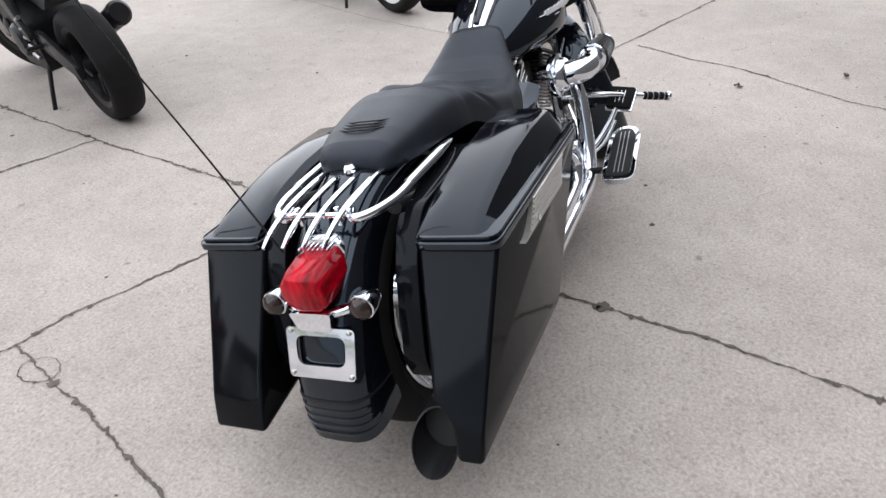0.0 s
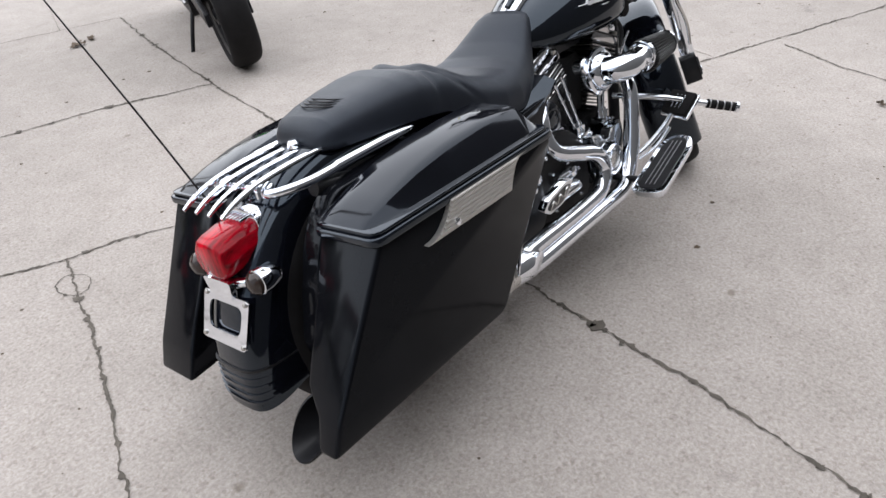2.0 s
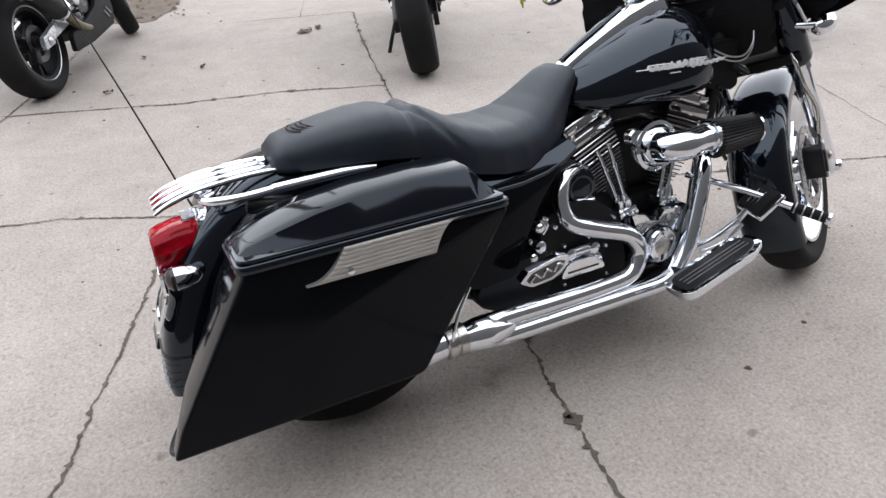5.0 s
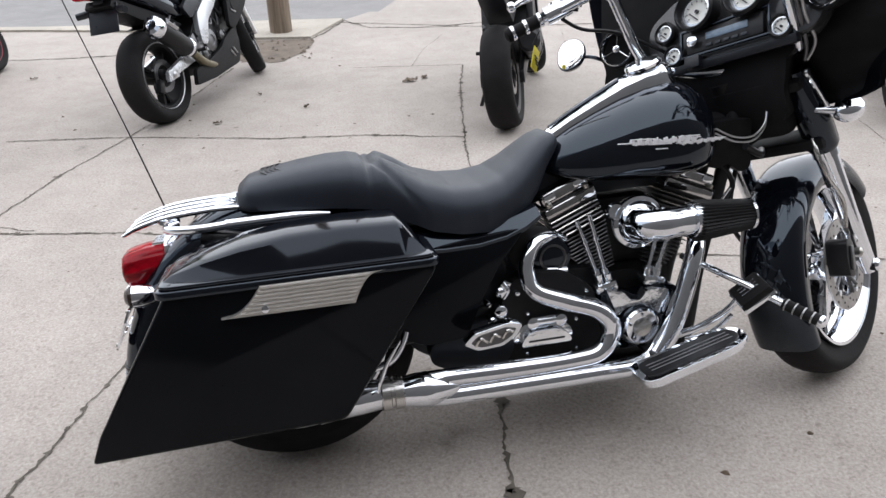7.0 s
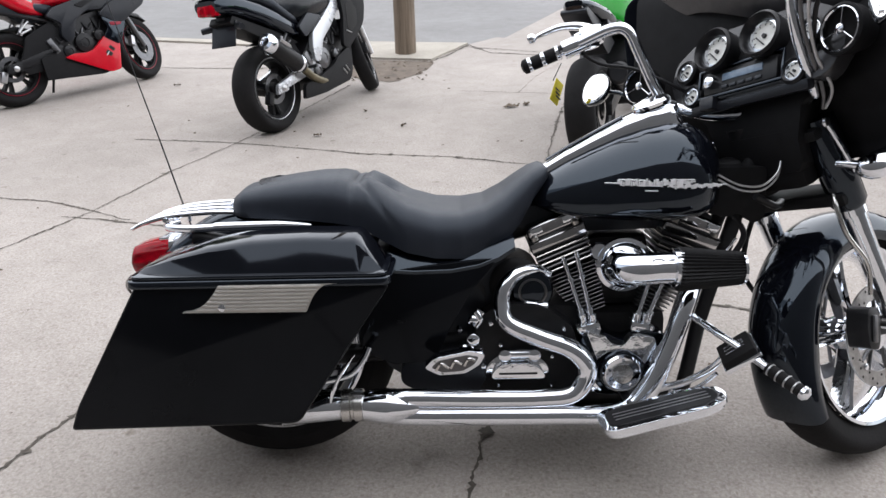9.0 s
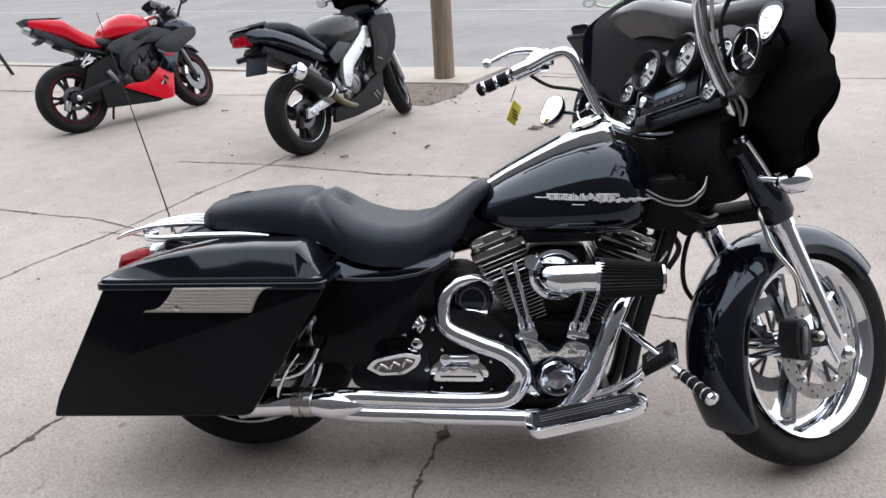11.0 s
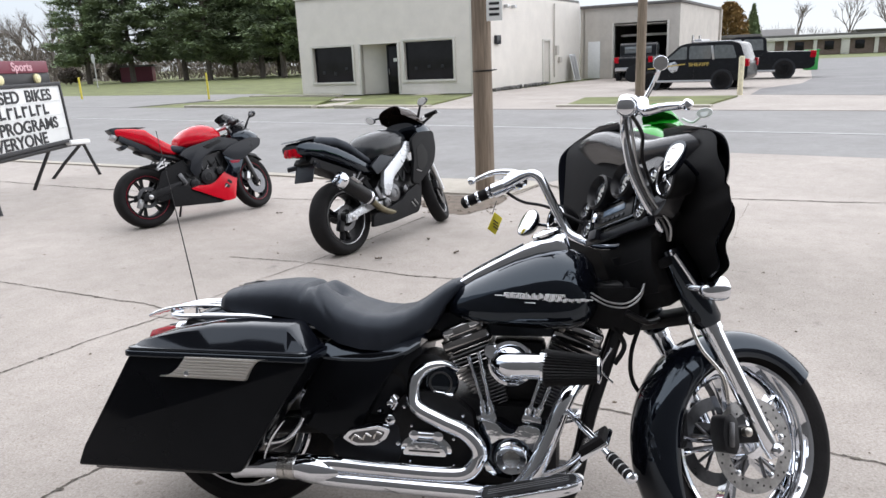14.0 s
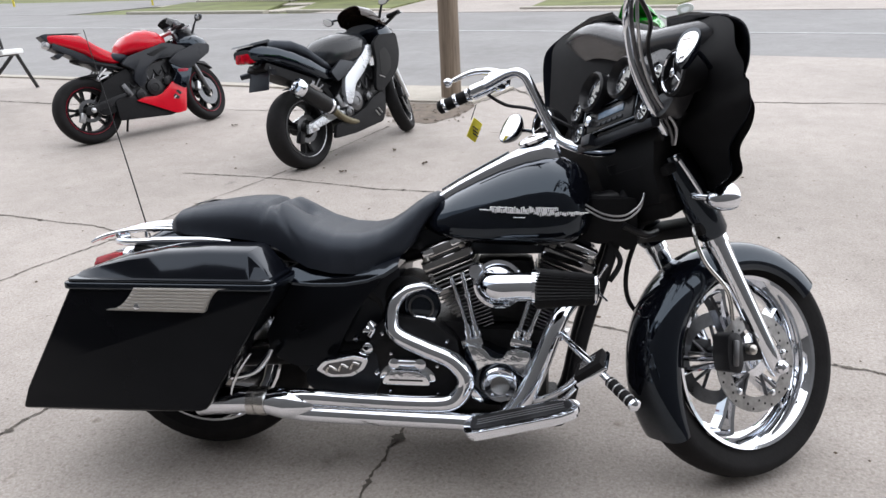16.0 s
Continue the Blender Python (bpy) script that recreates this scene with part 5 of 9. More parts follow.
fpart("hub", lathe(B(), [(0.02, -0.085), (0.04, -0.08), (0.043, -0.05), (0.052, -0.03), (0.052, 0.03), (0.043, 0.05), (0.04, 0.08), (0.02, 0.085)], WC, (0, 1, 0), 30), "chrome", fw)
for s in (1, -1):
    bm = B()
    lathe(bm, [(0.098, s * 0.078), (0.14, s * 0.078), (0.14, s * 0.083), (0.098, s * 0.083)], WC, (0, 1, 0), 60, close=True)
    disc = fpart("brake_disc", bm, "discsteel" if s < 0 else "finmetal", fw, "drilled steel brake disc")
    for k in range(36):
        a = k * math.tau / 36
        r = 0.108 + 0.0115 * (k % 3)
        c = WC + V(math.cos(a) * r, s * 0.0832, math.sin(a) * r)
        fpart("drilling", lathe(B(), [(0.0036, 0), (0.0036, 0.0006)], c, (0, s, 0), 8), "inside", disc)
    for k in range(5):
        a = k * math.tau / 5 + 0.2
        d, t = V(math.cos(a), 0, math.sin(a)), V(-math.sin(a), 0, math.cos(a))
        for w in (-1, 1):
            bm = B()
            tube(bm, [WC + d * 0.04 + V(0, s * 0.076, 0), WC + d * 0.1 + t * (0.02 * w) + V(0, s * 0.08, 0)], 0.0055, 8, 0)
            fpart("carrier", bm, "finmetal", disc)
        fpart("rivet", lathe(B(), [(0.009, 0), (0.009, 0.004), (0.004, 0.005)], WC + d * 0.103 + V(0, s * 0.083, 0), (0, s, 0), 12), "chrome", disc)
# fender
bm = B()
loft(bm, fender_rings(WC, 0.349, 41, 215, 44, 0.09, 0.08, 0.68, None, 0.5))
ff = fpart("front_fender", bm, "black", None, "deep black front fender wrapped round the tyre", 80)
# fork legs
RK = V(-math.sin(radians(26.5)), 0, math.cos(radians(26.5)))
for s in (1, -1):
    base = FC + V(0.0, s * 0.125, -0.005)
    bm = B()
    tube(bm, [base - RK * 0.02, base + RK * 0.02, base + RK * 0.08, base + RK * 0.34, base + RK * 0.395], [0.02, 0.026, 0.026, 0.029, 0.031], 20, 0)
    tube(bm, [base + RK * 0.39, base + RK * 0.412], 0.035, 20, 0)
    leg = fpart("fork_leg", bm, "chrome", None, "polished chrome fork leg")
    fpart("axle_cap", lathe(B(), [(0.019, -0.02), (0.019, 0.012), (0.013, 0.02), (0.004, 0.022)], base + V(0, s * 0.016, 0), (0, s, 0), 18), "chrome", leg)
    fpart("fork_tube", tube(B(), [base + RK * 0.36, base + RK * 0.62], 0.026, 20, 0), "chrome", leg)
    fpart("fork_cover", tube(B(), [base + RK * 0.41, base + RK * 0.425, base + RK * 0.6, base + RK * 0.66], [0.036, 0.044, 0.046, 0.04], 20, 0), "black", leg)
    # caliper
    cc = FC + V(-0.148, s * 0.115, 0.045)
    bm = B()
    prism(bm, rounded([(-0.028, -0.05), (0.008, -0.056), (0.02, -0.03), (0.02, 0.038), (0.004, 0.056), (-0.026, 0.05), (-0.034, 0.0)], 0.01), -0.03, 0.028, "y", 0.01, 2)
    bm.transform(Matrix.Translation(cc))
    cal = fpart("brake_caliper", bm, "satin", None, "black four-piston brake caliper")
    fpart("face_plate", box(B(), cc + V(-0.008, s * 0.033, 0), (0.018, 0.008, 0.07), 0.004, (0, 6, 0)), "finmetal", cal)
    fpart("arm", box(B(), cc + V(0.085, -s * 0.005, -0.005), (0.1, 0.025, 0.05), 0.01), "satin", cal)
    fpart("cap_bolt", lathe(B(), [(0.014, -0.01), (0.014, 0.006), (0.006, 0.01)], cc + V(0.05, s * 0.03, 0.005), (0, s, 0), 14), "steel", cal)
    # lower headlamp trim and running lamp
    lp = V(1.455, s * 0.21, 0.762)
    bm = B()
    lathe(bm, [(0.008, -0.05), (0.02, -0.042), (0.032, -0.016), (0.036, 0.01), (0.034, 0.024)], lp, (0.98, s * 0.1, 0.15), 24)
    tube(bm, [lp + V(-0.03, 0, 0), lp + V(-0.045, -s * 0.035, 0.008), lp + V(-0.05, -s * 0.08, 0.02)], 0.011)
    sg = fpart("bullet_signal", bm, "chrome", None, "chrome bullet front turn signal")
    fpart("lens", lathe(B(), [(0.032, 0.0225), (0.023, 0.032), (0.004, 0.036)], lp, (0.98, s * 0.1, 0.15), 20), "smoke", sg)
    bm = B()
    tube(bm, [V(1.356, s * 0.162, 0.874), V(1.39, s * 0.175, 0.812), V(1.424, s * 0.183, 0.752)], [0.0075, 0.0075, 0.006], 10, 2)
    lathe(bm, [(0.004, -0.008), (0.011, -0.005), (0.013, 0.0), (0.011, 0.006), (0.003, 0.009)], V(1.356, s * 0.162, 0.874), (0, s, 0), 14)
    fpart("fork_trim", bm, "chrome", leg)
# yokes and headstock covers
bm = B()
box(bm, FC + RK * 0.44 + V(-0.01, 0, 0), (0.09, 0.3, 0.035), 0.012, (0, -26.5, 0))
box(bm, FC + RK * 0.62 + V(-0.02, 0, 0), (0.1, 0.3, 0.03), 0.012, (0, -26.5, 0))
fpart("fork_yoke", bm, "flatblack")
bm = B()
box(bm, FC + RK * 0.57 + V(-0.03, 0, 0), (0.12, 0.2, 0.17), 0.03, (0, -26.5, 0))
fpart("headstock_cover", bm, "flatblack")

# ---- fork-mounted fairing ----
def smooth_grid(rows_in, k=3):
    cols = [smooth_path(list(c), k) for c in zip(*rows_in)]
    return [list(r) for r in zip(*cols)]



FAIR = [  # z, half width, rear edge x, nose x
    (0.785, 0.24, 1.39, 1.50), (0.80, 0.295, 1.38, 1.53), (0.82, 0.305, 1.38, 1.545), (0.845, 0.315, 1.365, 1.545), (0.865, 0.334, 1.35, 1.54), (0.885, 0.364, 1.34, 1.53), (0.908, 0.402, 1.333, 1.525), (0.938, 0.427, 1.33, 1.525), (0.97, 0.425, 1.33, 1.52),
    (0.994, 0.425, 1.33, 1.515), (1.012, 0.416, 1.33, 1.515), (1.05, 0.437, 1.33, 1.52), (1.1, 0.453, 1.33, 1.525), (1.14, 0.446, 1.335, 1.53), (1.172, 0.415, 1.345, 1.53), (1.197, 0.35, 1.36, 1.52), (1.213, 0.25, 1.38, 1.5), (1.22, 0.12, 1.41, 1.48)]


def fair_row(z, w, xr, xn, k, off=0.0):
    row = []
    for i in range(k + 1):
        a = math.pi * (i / k) - math.pi / 2
        sn, cs = math.sin(a), math.cos(a)
        row.append(cant(V(xr + (xn - xr - off) * max(0.0, cs) ** 2.0, (w - off) * sn, z), -0.05 * max(0.0, cs)))
    return row


def cant(p, rise=0.0):
    """The upper shell sits canted on its mounts and rises towards the nose."""
    return V(p.x, p.y, p.z + settle(p.z, 0.98, 0.17) * (0.045 + 0.17 * p.y + 0.08 * settle(p.y, -0.12, 0.32) + rise))


def settle(v, start, span):
    k = min(1.0, max(0.0, (v - start) / span))
    return k * k * (3 - 2 * k)


rows = [V(p.x, p.y + 0.018 * (1 - settle(p.x, 1.0, 0.12)), p.z) for p in smooth_path([V(*f[:3]) for f in FAIR], 3)]
nose = smooth_path([V(f[0], f[3], 0) for f in FAIR], 3)
bm = B()
rings = []
for p, q in zip(rows, nose):
    outer_row = fair_row(p.x, p.y, p.z, q.y, 36)
    inner_row = fair_row(p.x, p.y, p.z, q.y, 36, 0.004)
    rings.append(outer_row + list(reversed(inner_row)))
loft(bm, rings)
fairing = fpart("fairing", bm, "fairingpaint", None, "black batwing fairing turned with the bars", sharp=50)
# inner panel, closing the back
bm = B()
grid = []
for p, q in zip(rows, nose):
    deeper = 0.035 * min(1.0, max(0.0, (0.96 - p.x) / 0.07))
    grid.append([cant(w) for w in [V(p.z + 0.02 * (1 - (abs(y) / p.y) ** 4) - 0.003 + deeper + 0.03 * max(0, 1 - abs(y) / 0.3), y, p.x) for y in [p.y * (j / 14 * 2 - 1) * (1.0 - 0.11 * math.exp(-((p.x - 1.12) / 0.07) ** 2)) for j in range(15)]]])
loft(bm, grid, closed=False)
inner_panel = fpart("inner_panel", bm, "flatblack", fairing)
# glossy cap over the dials, under the screen
bm = B()
grid = []
for z0, dx, w0, w1 in ((1.112, 0.004, -0.3, 0.3), (1.14, -0.02, -0.32, 0.33), (1.165, -0.03, -0.32, 0.345), (1.185, -0.022, -0.3, 0.34), (1.2, 0.0, -0.26, 0.31), (1.208, 0.03, -0.2, 0.25), (1.205, 0.07, -0.18, 0.2)):
    grid.append([cant(V(1.335 + dx + 0.05 * (abs(y) / 0.34) ** 3, y, z0)) for y in [w0 + (w1 - w0) * j / 14 for j in range(15)]])
loft(bm, smooth_grid(grid), closed=False)
fpart("dash_cap", bm, "dashplastic", fairing, "glossy black cap over the dials")
rings = [[V(x, w * c, z) for x, c, z in ((xa, -1, z0), (xa + 0.02, -1.02, z0), (xb, -0.8, z0), (xb, 0.8, z0), (xa + 0.02, 1.02, z0), (xa, 1, z0))] for z0, w, xa, xb in ((0.765, 0.09, 1.345, 1.45), (0.785, 0.11, 1.335, 1.46), (0.84, 0.118, 1.31, 1.46), (0.92, 0.14, 1.3, 1.46), (0.98, 0.22, 1.31, 1.42))]
bm = B()
loft(bm, rings)
fpart("fairing_shroud", bm, "flatblack", fairing)
# instrument binnacle
PAN = Matrix.Translation((1.302, -0.012, 1.038)) @ Matrix.Rotation(radians(14), 4, "Y")


def gauge(y, z, r, parent, x=-0.02, deep=0.05):
    bm = B()
    bowl = r * 0.42 if r > 0.03 else 0.006
    lathe(bm, [(r + bowl, 0.05), (r + bowl + 0.006, -deep), (r + bowl, -deep - 0.006), (r + bowl - 0.006, -deep), (r + 0.4 * bowl, -0.35 * deep), (r, 0.0)], (x, y, z), (1, 0, 0), 40)
    g = part("gauge", bm, M["satin"], parent, "", STEER @ PAN)
    part("bezel", lathe(B(), [(r + 0.001, -0.004), (r + 0.006, -0.012), (r - 0.001, -0.013), (r - 0.004, -0.004)], (x, y, z), (1, 0, 0), 32, close=True), M["chrome"], g, "", STEER @ PAN)
    part("dial", lathe(B(), [(r - 0.001, -0.005), (0.001, -0.0055)], (x, y, z), (1, 0, 0), 30), M["white"], g, "white dial face", STEER @ PAN)
    bm = B()
    lathe(bm, [(r * 0.16, -0.006), (r * 0.14, -0.012), (0.001, -0.012)], (x, y, z), (1, 0, 0), 14)
    box(bm, (x - 0.008, y + r * 0.3, z - r * 0.3), (0.002, r * 0.95, 0.003), 0, (45, 0, 0))
    for k in range(9):
        a = radians(-30 + k * 30)
        box(bm, (x - 0.0065, y + r * 0.8 * math.cos(a), z + r * 0.8 * math.sin(a)), (0.001, r * 0.12, 0.0022), 0, (math.degrees(a), 0, 0))
    part("needle", bm, M["letter"], g, "", STEER @ PAN)
    return g


bm = B()
prism(bm, rounded([(-0.215, -0.075), (0.215, -0.075), (0.26, 0.0), (0.25, 0.07), (0.16, 0.125), (-0.16, 0.125), (-0.25, 0.07), (-0.26, 0.0)], 0.03), -0.012, 0.04, "x", 0.01, 2)
dash = part("dash_panel", bm, M["dashplastic"], fairing, "", STEER @ PAN)
for y, z, r in ((0.082, 0.058, 0.037), (-0.06, 0.058, 0.037)):
    gauge(y, z, r, bike, -0.03, 0.028)
for y, z in ((0.19, 0.03), (0.163, -0.045), (-0.142, -0.05), (-0.18, 0.04)):
    gauge(y, z, 0.0215, bike, -0.018, 0.012)
# stereo
bm = B()
box(bm, (-0.018, 0.01, -0.025), (0.03, 0.22, 0.062), 0.008)
radio = part("stereo", bm, M["satin"], bike, "stereo with a lit display and buttons", STEER @ PAN)
part("display", box(B(), (-0.034, 0.0, -0.018), (0.004, 0.12, 0.02), 0.002), M["lcd"], radio, "", STEER @ PAN)
part("knob", lathe(B(), [(0.016, 0), (0.016, -0.014), (0.011, -0.017)], (-0.033, 0.095, -0.025), (1, 0, 0), 20), M["chrome"], radio, "", STEER @ PAN)
for k in range(5):
    part("button", box(B(), (-0.034, 0.05 - k * 0.025, -0.044), (0.006, 0.018, 0.009), 0.002), M["plastic"], radio, "", STEER @ PAN)
part("lower_trim", box(B(), (-0.012, 0.0, -0.085), (0.03, 0.36, 0.026), 0.008, (0, -20, 0)), M["plastic"], radio, "", STEER @ PAN)
part("switch_block", box(B(), (-0.03, 0.098, -0.082), (0.03, 0.045, 0.034), 0.005), M["darkgrey"], radio, "", STEER @ PAN)
bm = B()
for dy, dz, sy, sz in ((0.01, 0.012, 0.25, 0.006), (0.01, -0.062, 0.25, 0.006), (0.135, -0.025, 0.006, 0.08), (-0.115, -0.025, 0.006, 0.08)):
    box(bm, (-0.03, dy, dz), (0.01, sy, sz), 0.002)
part("surround", bm, M["black"], radio, "", STEER @ PAN)
# speakers
for s, c in ((1, V(1.25, 0.32, 1.068)), (-1, V(1.28, -0.268, 1.06))):
    ax = V(-0.97, -s * 0.16, 0.08)
    bm = B()
    lathe(bm, [(0.04, -0.06), (0.056, -0.02), (0.058, 0.01), (0.053, 0.012), (0.046, -0.004), (0.024, -0.014), (0.001, -0.014)], c, ax, 36)
    sp = fpart("speaker", bm, "flatblack", None, "round speaker with a bright ring in the fairing")
    fpart("ring", lathe(B(), [(0.047, 0.01), (0.05, 0.0125), (0.0478, 0.0145), (0.0455, 0.011)], c, ax, 40, close=True), "chrome", sp)
    o = ax.normalized()
    u1 = o.cross(V(0, 0, 1)).normalized()
    u2 = o.cross(u1)
    for a in (0.3, 0.3 + math.tau / 3, 0.3 + 2 * math.tau / 3):
        fpart("grille_bar", tube(B(), [c + o * 0.009, c + o * 0.012 + (u1 * math.cos(a) + u2 * math.sin(a)) * 0.046], 0.0016, 6, 0), "chrome", sp)
    fpart("cone_cap", lathe(B(), [(0.011, 0.006), (0.011, 0.013), (0.004, 0.016)], c, ax, 16), "chrome", sp)
# low smoked screen
bm = B()
rings = []
for z, w, xr, xn in ((1.17, 0.4, 1.36, 1.5), (1.195, 0.37, 1.36, 1.5), (1.215, 0.3, 1.37, 1.48), (1.235, 0.22, 1.38, 1.46), (1.243, 0.12, 1.39, 1.44)):
    a = fair_row(z, w, xr, xn, 28)
    rings.append(a + [p + V(-0.004, 0, -0.001) for p in reversed(a)])
loft(bm, rings)
scr = fpart("windscreen", bm, "clearscreen", None, "low smoked windscreen")
# headlamp
lathe_h = lathe(B(), [(0.06, -0.06), (0.085, -0.01), (0.09, 0.0), (0.082, 0.016), (0.05, 0.03), (0.002, 0.035)], (1.53, 0, 0.9), (1, 0, 0), 36)
fpart("headlamp", lathe_h, "chrome", None, "round headlamp in the fairing nose")

# ---- handlebars ----
LB = [(1.33, 0.0, 0.93), (1.29, 0.1, 0.94), (1.245, 0.21, 0.99), (1.222, 0.238, 1.04), (1.17, 0.238, 1.14), (1.138, 0.24, 1.198), (1.112, 0.275, 1.214), (1.07, 0.355, 1.197), (1.043, 0.399, 1.186), (0.965, 0.472, 1.157)]
RB = [(1.34, -0.08, 0.93), (1.325, -0.155, 0.935), (1.301, -0.172, 0.952), (1.249, -0.187, 1.021), (1.209, -0.2, 1.092), (1.186, -0.215, 1.178), (1.165, -0.245, 1.212), (1.12, -0.32, 1.215), (1.072, -0.4, 1.196), (1.0, -0.5, 1.15)]
for s, P in ((1, LB), (-1, RB)):
    bm = B()
    tube(bm, P, 0.0155 if s > 0 else 0.0125, 16, 5)
    hb = fpart("handlebar", bm, "chrome", None, "tall chrome handlebar")
    a, b = V(*P[-2]), V(*P[-1])
    d = (b - a).normalized()
    fpart("grip", tube(B(), [a + d * 0.015, b], 0.0195, 18, 0), "rubber", hb, "black rubber grip with chrome rings")
    for q in (0.2, 0.6, 0.97):
        fpart("grip_ring", lathe(B(), [(0.0195, -0.006), (0.0215, -0.004), (0.0215, 0.004), (0.0195, 0.006)], a.lerp(b, q), d, 18), "chrome", hb)
    fpart("grip_cap", lathe(B(), [(0.02, 0), (0.022, 0.006), (0.02, 0.016), (0.01, 0.022), (0.001, 0.023)], b, d, 18), "chrome" if s < 0 else "rubber", hb)
    m0 = a - d * 0.035
    bm = B()
    tube(bm, [m0 - d * 0.035, m0 + d * 0.04], 0.026, 16, 0)
    box(bm, m0 + V(0.03, 0, 0.012), (0.07, 0.06, 0.045) if s > 0 else (0.05, 0.042, 0.03), 0.012)
    sw = fpart("switch_housing", bm, "chrome", hb)
    for k in range(4):
        fpart("switch_button", box(B(), m0 + d * (0.028 - k * 0.018) + V(-0.024, 0, 0.002), (0.01, 0.011, 0.014), 0.003), "plastic", sw)
    bm = B()
    if s > 0:
        tube(bm, [m0 + V(0.03, -0.01, 0.03), (1.13, 0.36, 1.232), (1.108, 0.4, 1.258), (1.06, 0.43, 1.262), (1.02, 0.455, 1.25), (0.993, 0.47, 1.238)], [0.017, 0.016, 0.013, 0.011, 0.009, 0.006], 12)
        lathe(bm, [(0.006, -0.014), (0.014, -0.007), (0.016, 0), (0.013, 0.009), (0.002, 0.013)], (0.985, 0.476, 1.236), (-0.7, 0.6, -0.2), 16)
        box(bm, m0 + V(0.05, -0.01, 0.028), (0.05, 0.07, 0.05), 0.016, (0, 10, 40))
    else:
        tube(bm, [m0 + V(0.03, 0, 0.012), (1.115, -0.41, 1.185), (1.14, -0.45, 1.182), (1.158, -0.5, 1.17), (1.15, -0.53, 1.16)], [0.016, 0.014, 0.011, 0.009, 0.006], 12)
        lathe(bm, [(0.006, -0.014), (0.012, -0.007), (0.014, 0), (0.011, 0.009), (0.002, 0.013)], (1.148, -0.534, 1.158), (-0.2, -0.95, -0.2), 16)
        lathe(bm, [(0.024, -0.03), (0.029, -0.02), (0.03, 0.01), (0.024, 0.02), (0.01, 0.025)], m0 + V(0.012, 0.01, 0.012), (0, -0.5, 0.86), 22)
    fpart("lever", bm, "chrome", hb)
    bm = B()
    tube(bm, [m0 + V(0.01, 0, -0.02), m0 + V(0.06, -s * 0.03, -0.06), m0 + V(0.12, -s * 0.12, -0.1), V(1.33, s * 0.16, 0.99)], 0.0055, 8)
    fpart("cable", bm, "satin", hb)
# cables bunched down the bars on the throttle side
for off, mt, rad in ((-0.004, "finmetal", 0.005), (0.018, "alloy", 0.0042)):
    fpart("throttle_cable", tube(B(), [(1.11, -0.335 - off, 1.195), (1.165, -0.262 - off, 1.165), (1.205, -0.225 - off * 0.8, 1.09), (1.255, -0.208 - off * 0.5, 1.015), (1.315, -0.192 - off, 0.945), (1.338, -0.17 - off * 0.3, 0.905)], rad, 10, 5), mt, None, "cable running down beside the handlebar")
# mirrors
for s, c, st, nrm, rx, rz, lean, taper in ((1, V(1.195, 0.453, 1.09), V(1.3, 0.37, 1.03), V(-0.92, -0.28, 0.5), 0.047, 0.056, 0.0, 0.0), (-1, V(1.205, -0.395, 1.078), V(1.31, -0.35, 1.05), V(-0.72, -0.5, 0.72), 0.0235, 0.066, -0.12, 0.3)):
    nrm = nrm.normalized()
    u1 = nrm.cross(V(0, 0, 1)).normalized()
    u2 = u1.cross(nrm)
    def oval(k, dep):
        return [c + nrm * dep + u1 * (rx * k * math.copysign(abs(math.cos(a)) ** 0.85, math.cos(a))) + u2 * (rz * k * math.sin(a) * (1 + 0.12 * math.cos(a))) + u1 * (lean * k * math.sin(a) * rz) + u1 * (rx * k * taper * math.sin(a) * math.cos(a)) for a in [i * math.tau / 28 for i in range(28)]]
    bm = B()
    loft(bm, [oval(0.3, -0.035), oval(0.7, -0.028), oval(0.97, -0.01), oval(1.0, 0.0), oval(0.97, 0.003)])
    tube(bm, [c - nrm * 0.02, (c + st) / 2 + V(0, 0, 0.01), st], 0.006, 8)
    mr = fpart("mirror", bm, "black", None, "rear-view mirror in a gloss black housing")
    bm = B()
    c = c - u2 * (0.1 * rz if s < 0 else 0.0)
    edge = 0.93 if s > 0 else 0.84
    loft(bm, [oval(edge, 0.0034), oval(edge - 0.03, 0.0044)])
    fpart("mirror_glass", bm, "mirror", mr)
rm = V(1.147, -0.45, 1.301)
bm = B()
tube(bm, [V(1.13, -0.36, 1.215), V(1.15, -0.37, 1.24), V(1.155, -0.41, 1.275), rm], 0.006, 10)
lathe(bm, [(0.007, -0.02), (0.015, -0.014), (0.019, 0.0), (0.019, 0.005), (0.0175, 0.006)], rm, (-0.75, -0.55, -0.25), 24)
fm = fpart("bar_mirror", bm, "chrome", None, "small round chrome mirror on a curved stalk")
fpart("mirror_glass", lathe(B(), [(0.017, 0.0065), (0.001, 0.007)], rm, (-0.75, -0.55, -0.25), 24), "mirror", fm)
# yellow sales tag hung from the clutch lever
bm = B()
tg = V(1.085, 0.505, 1.09)
box(bm, tg, (0.045, 0.004, 0.07), 0.0015, (12, 22, 25))
tag_ob = fpart("price_tag", bm, "yellow", None, "yellow paper tag hanging from the lever")
fpart("string", tube(B(), [tg + V(-0.01, 0, 0.035), V(1.075, 0.46, 1.165)], 0.0015, 6, 0), "satin", tag_ob)
bm = B()
for k in range(4):
    box(bm, tg + V(0.002, -0.003, 0.018 - k * 0.012), (0.026, 0.002, 0.004), 0, (12, 22, 25))
fpart("print_bar", bm, "letter", tag_ob)
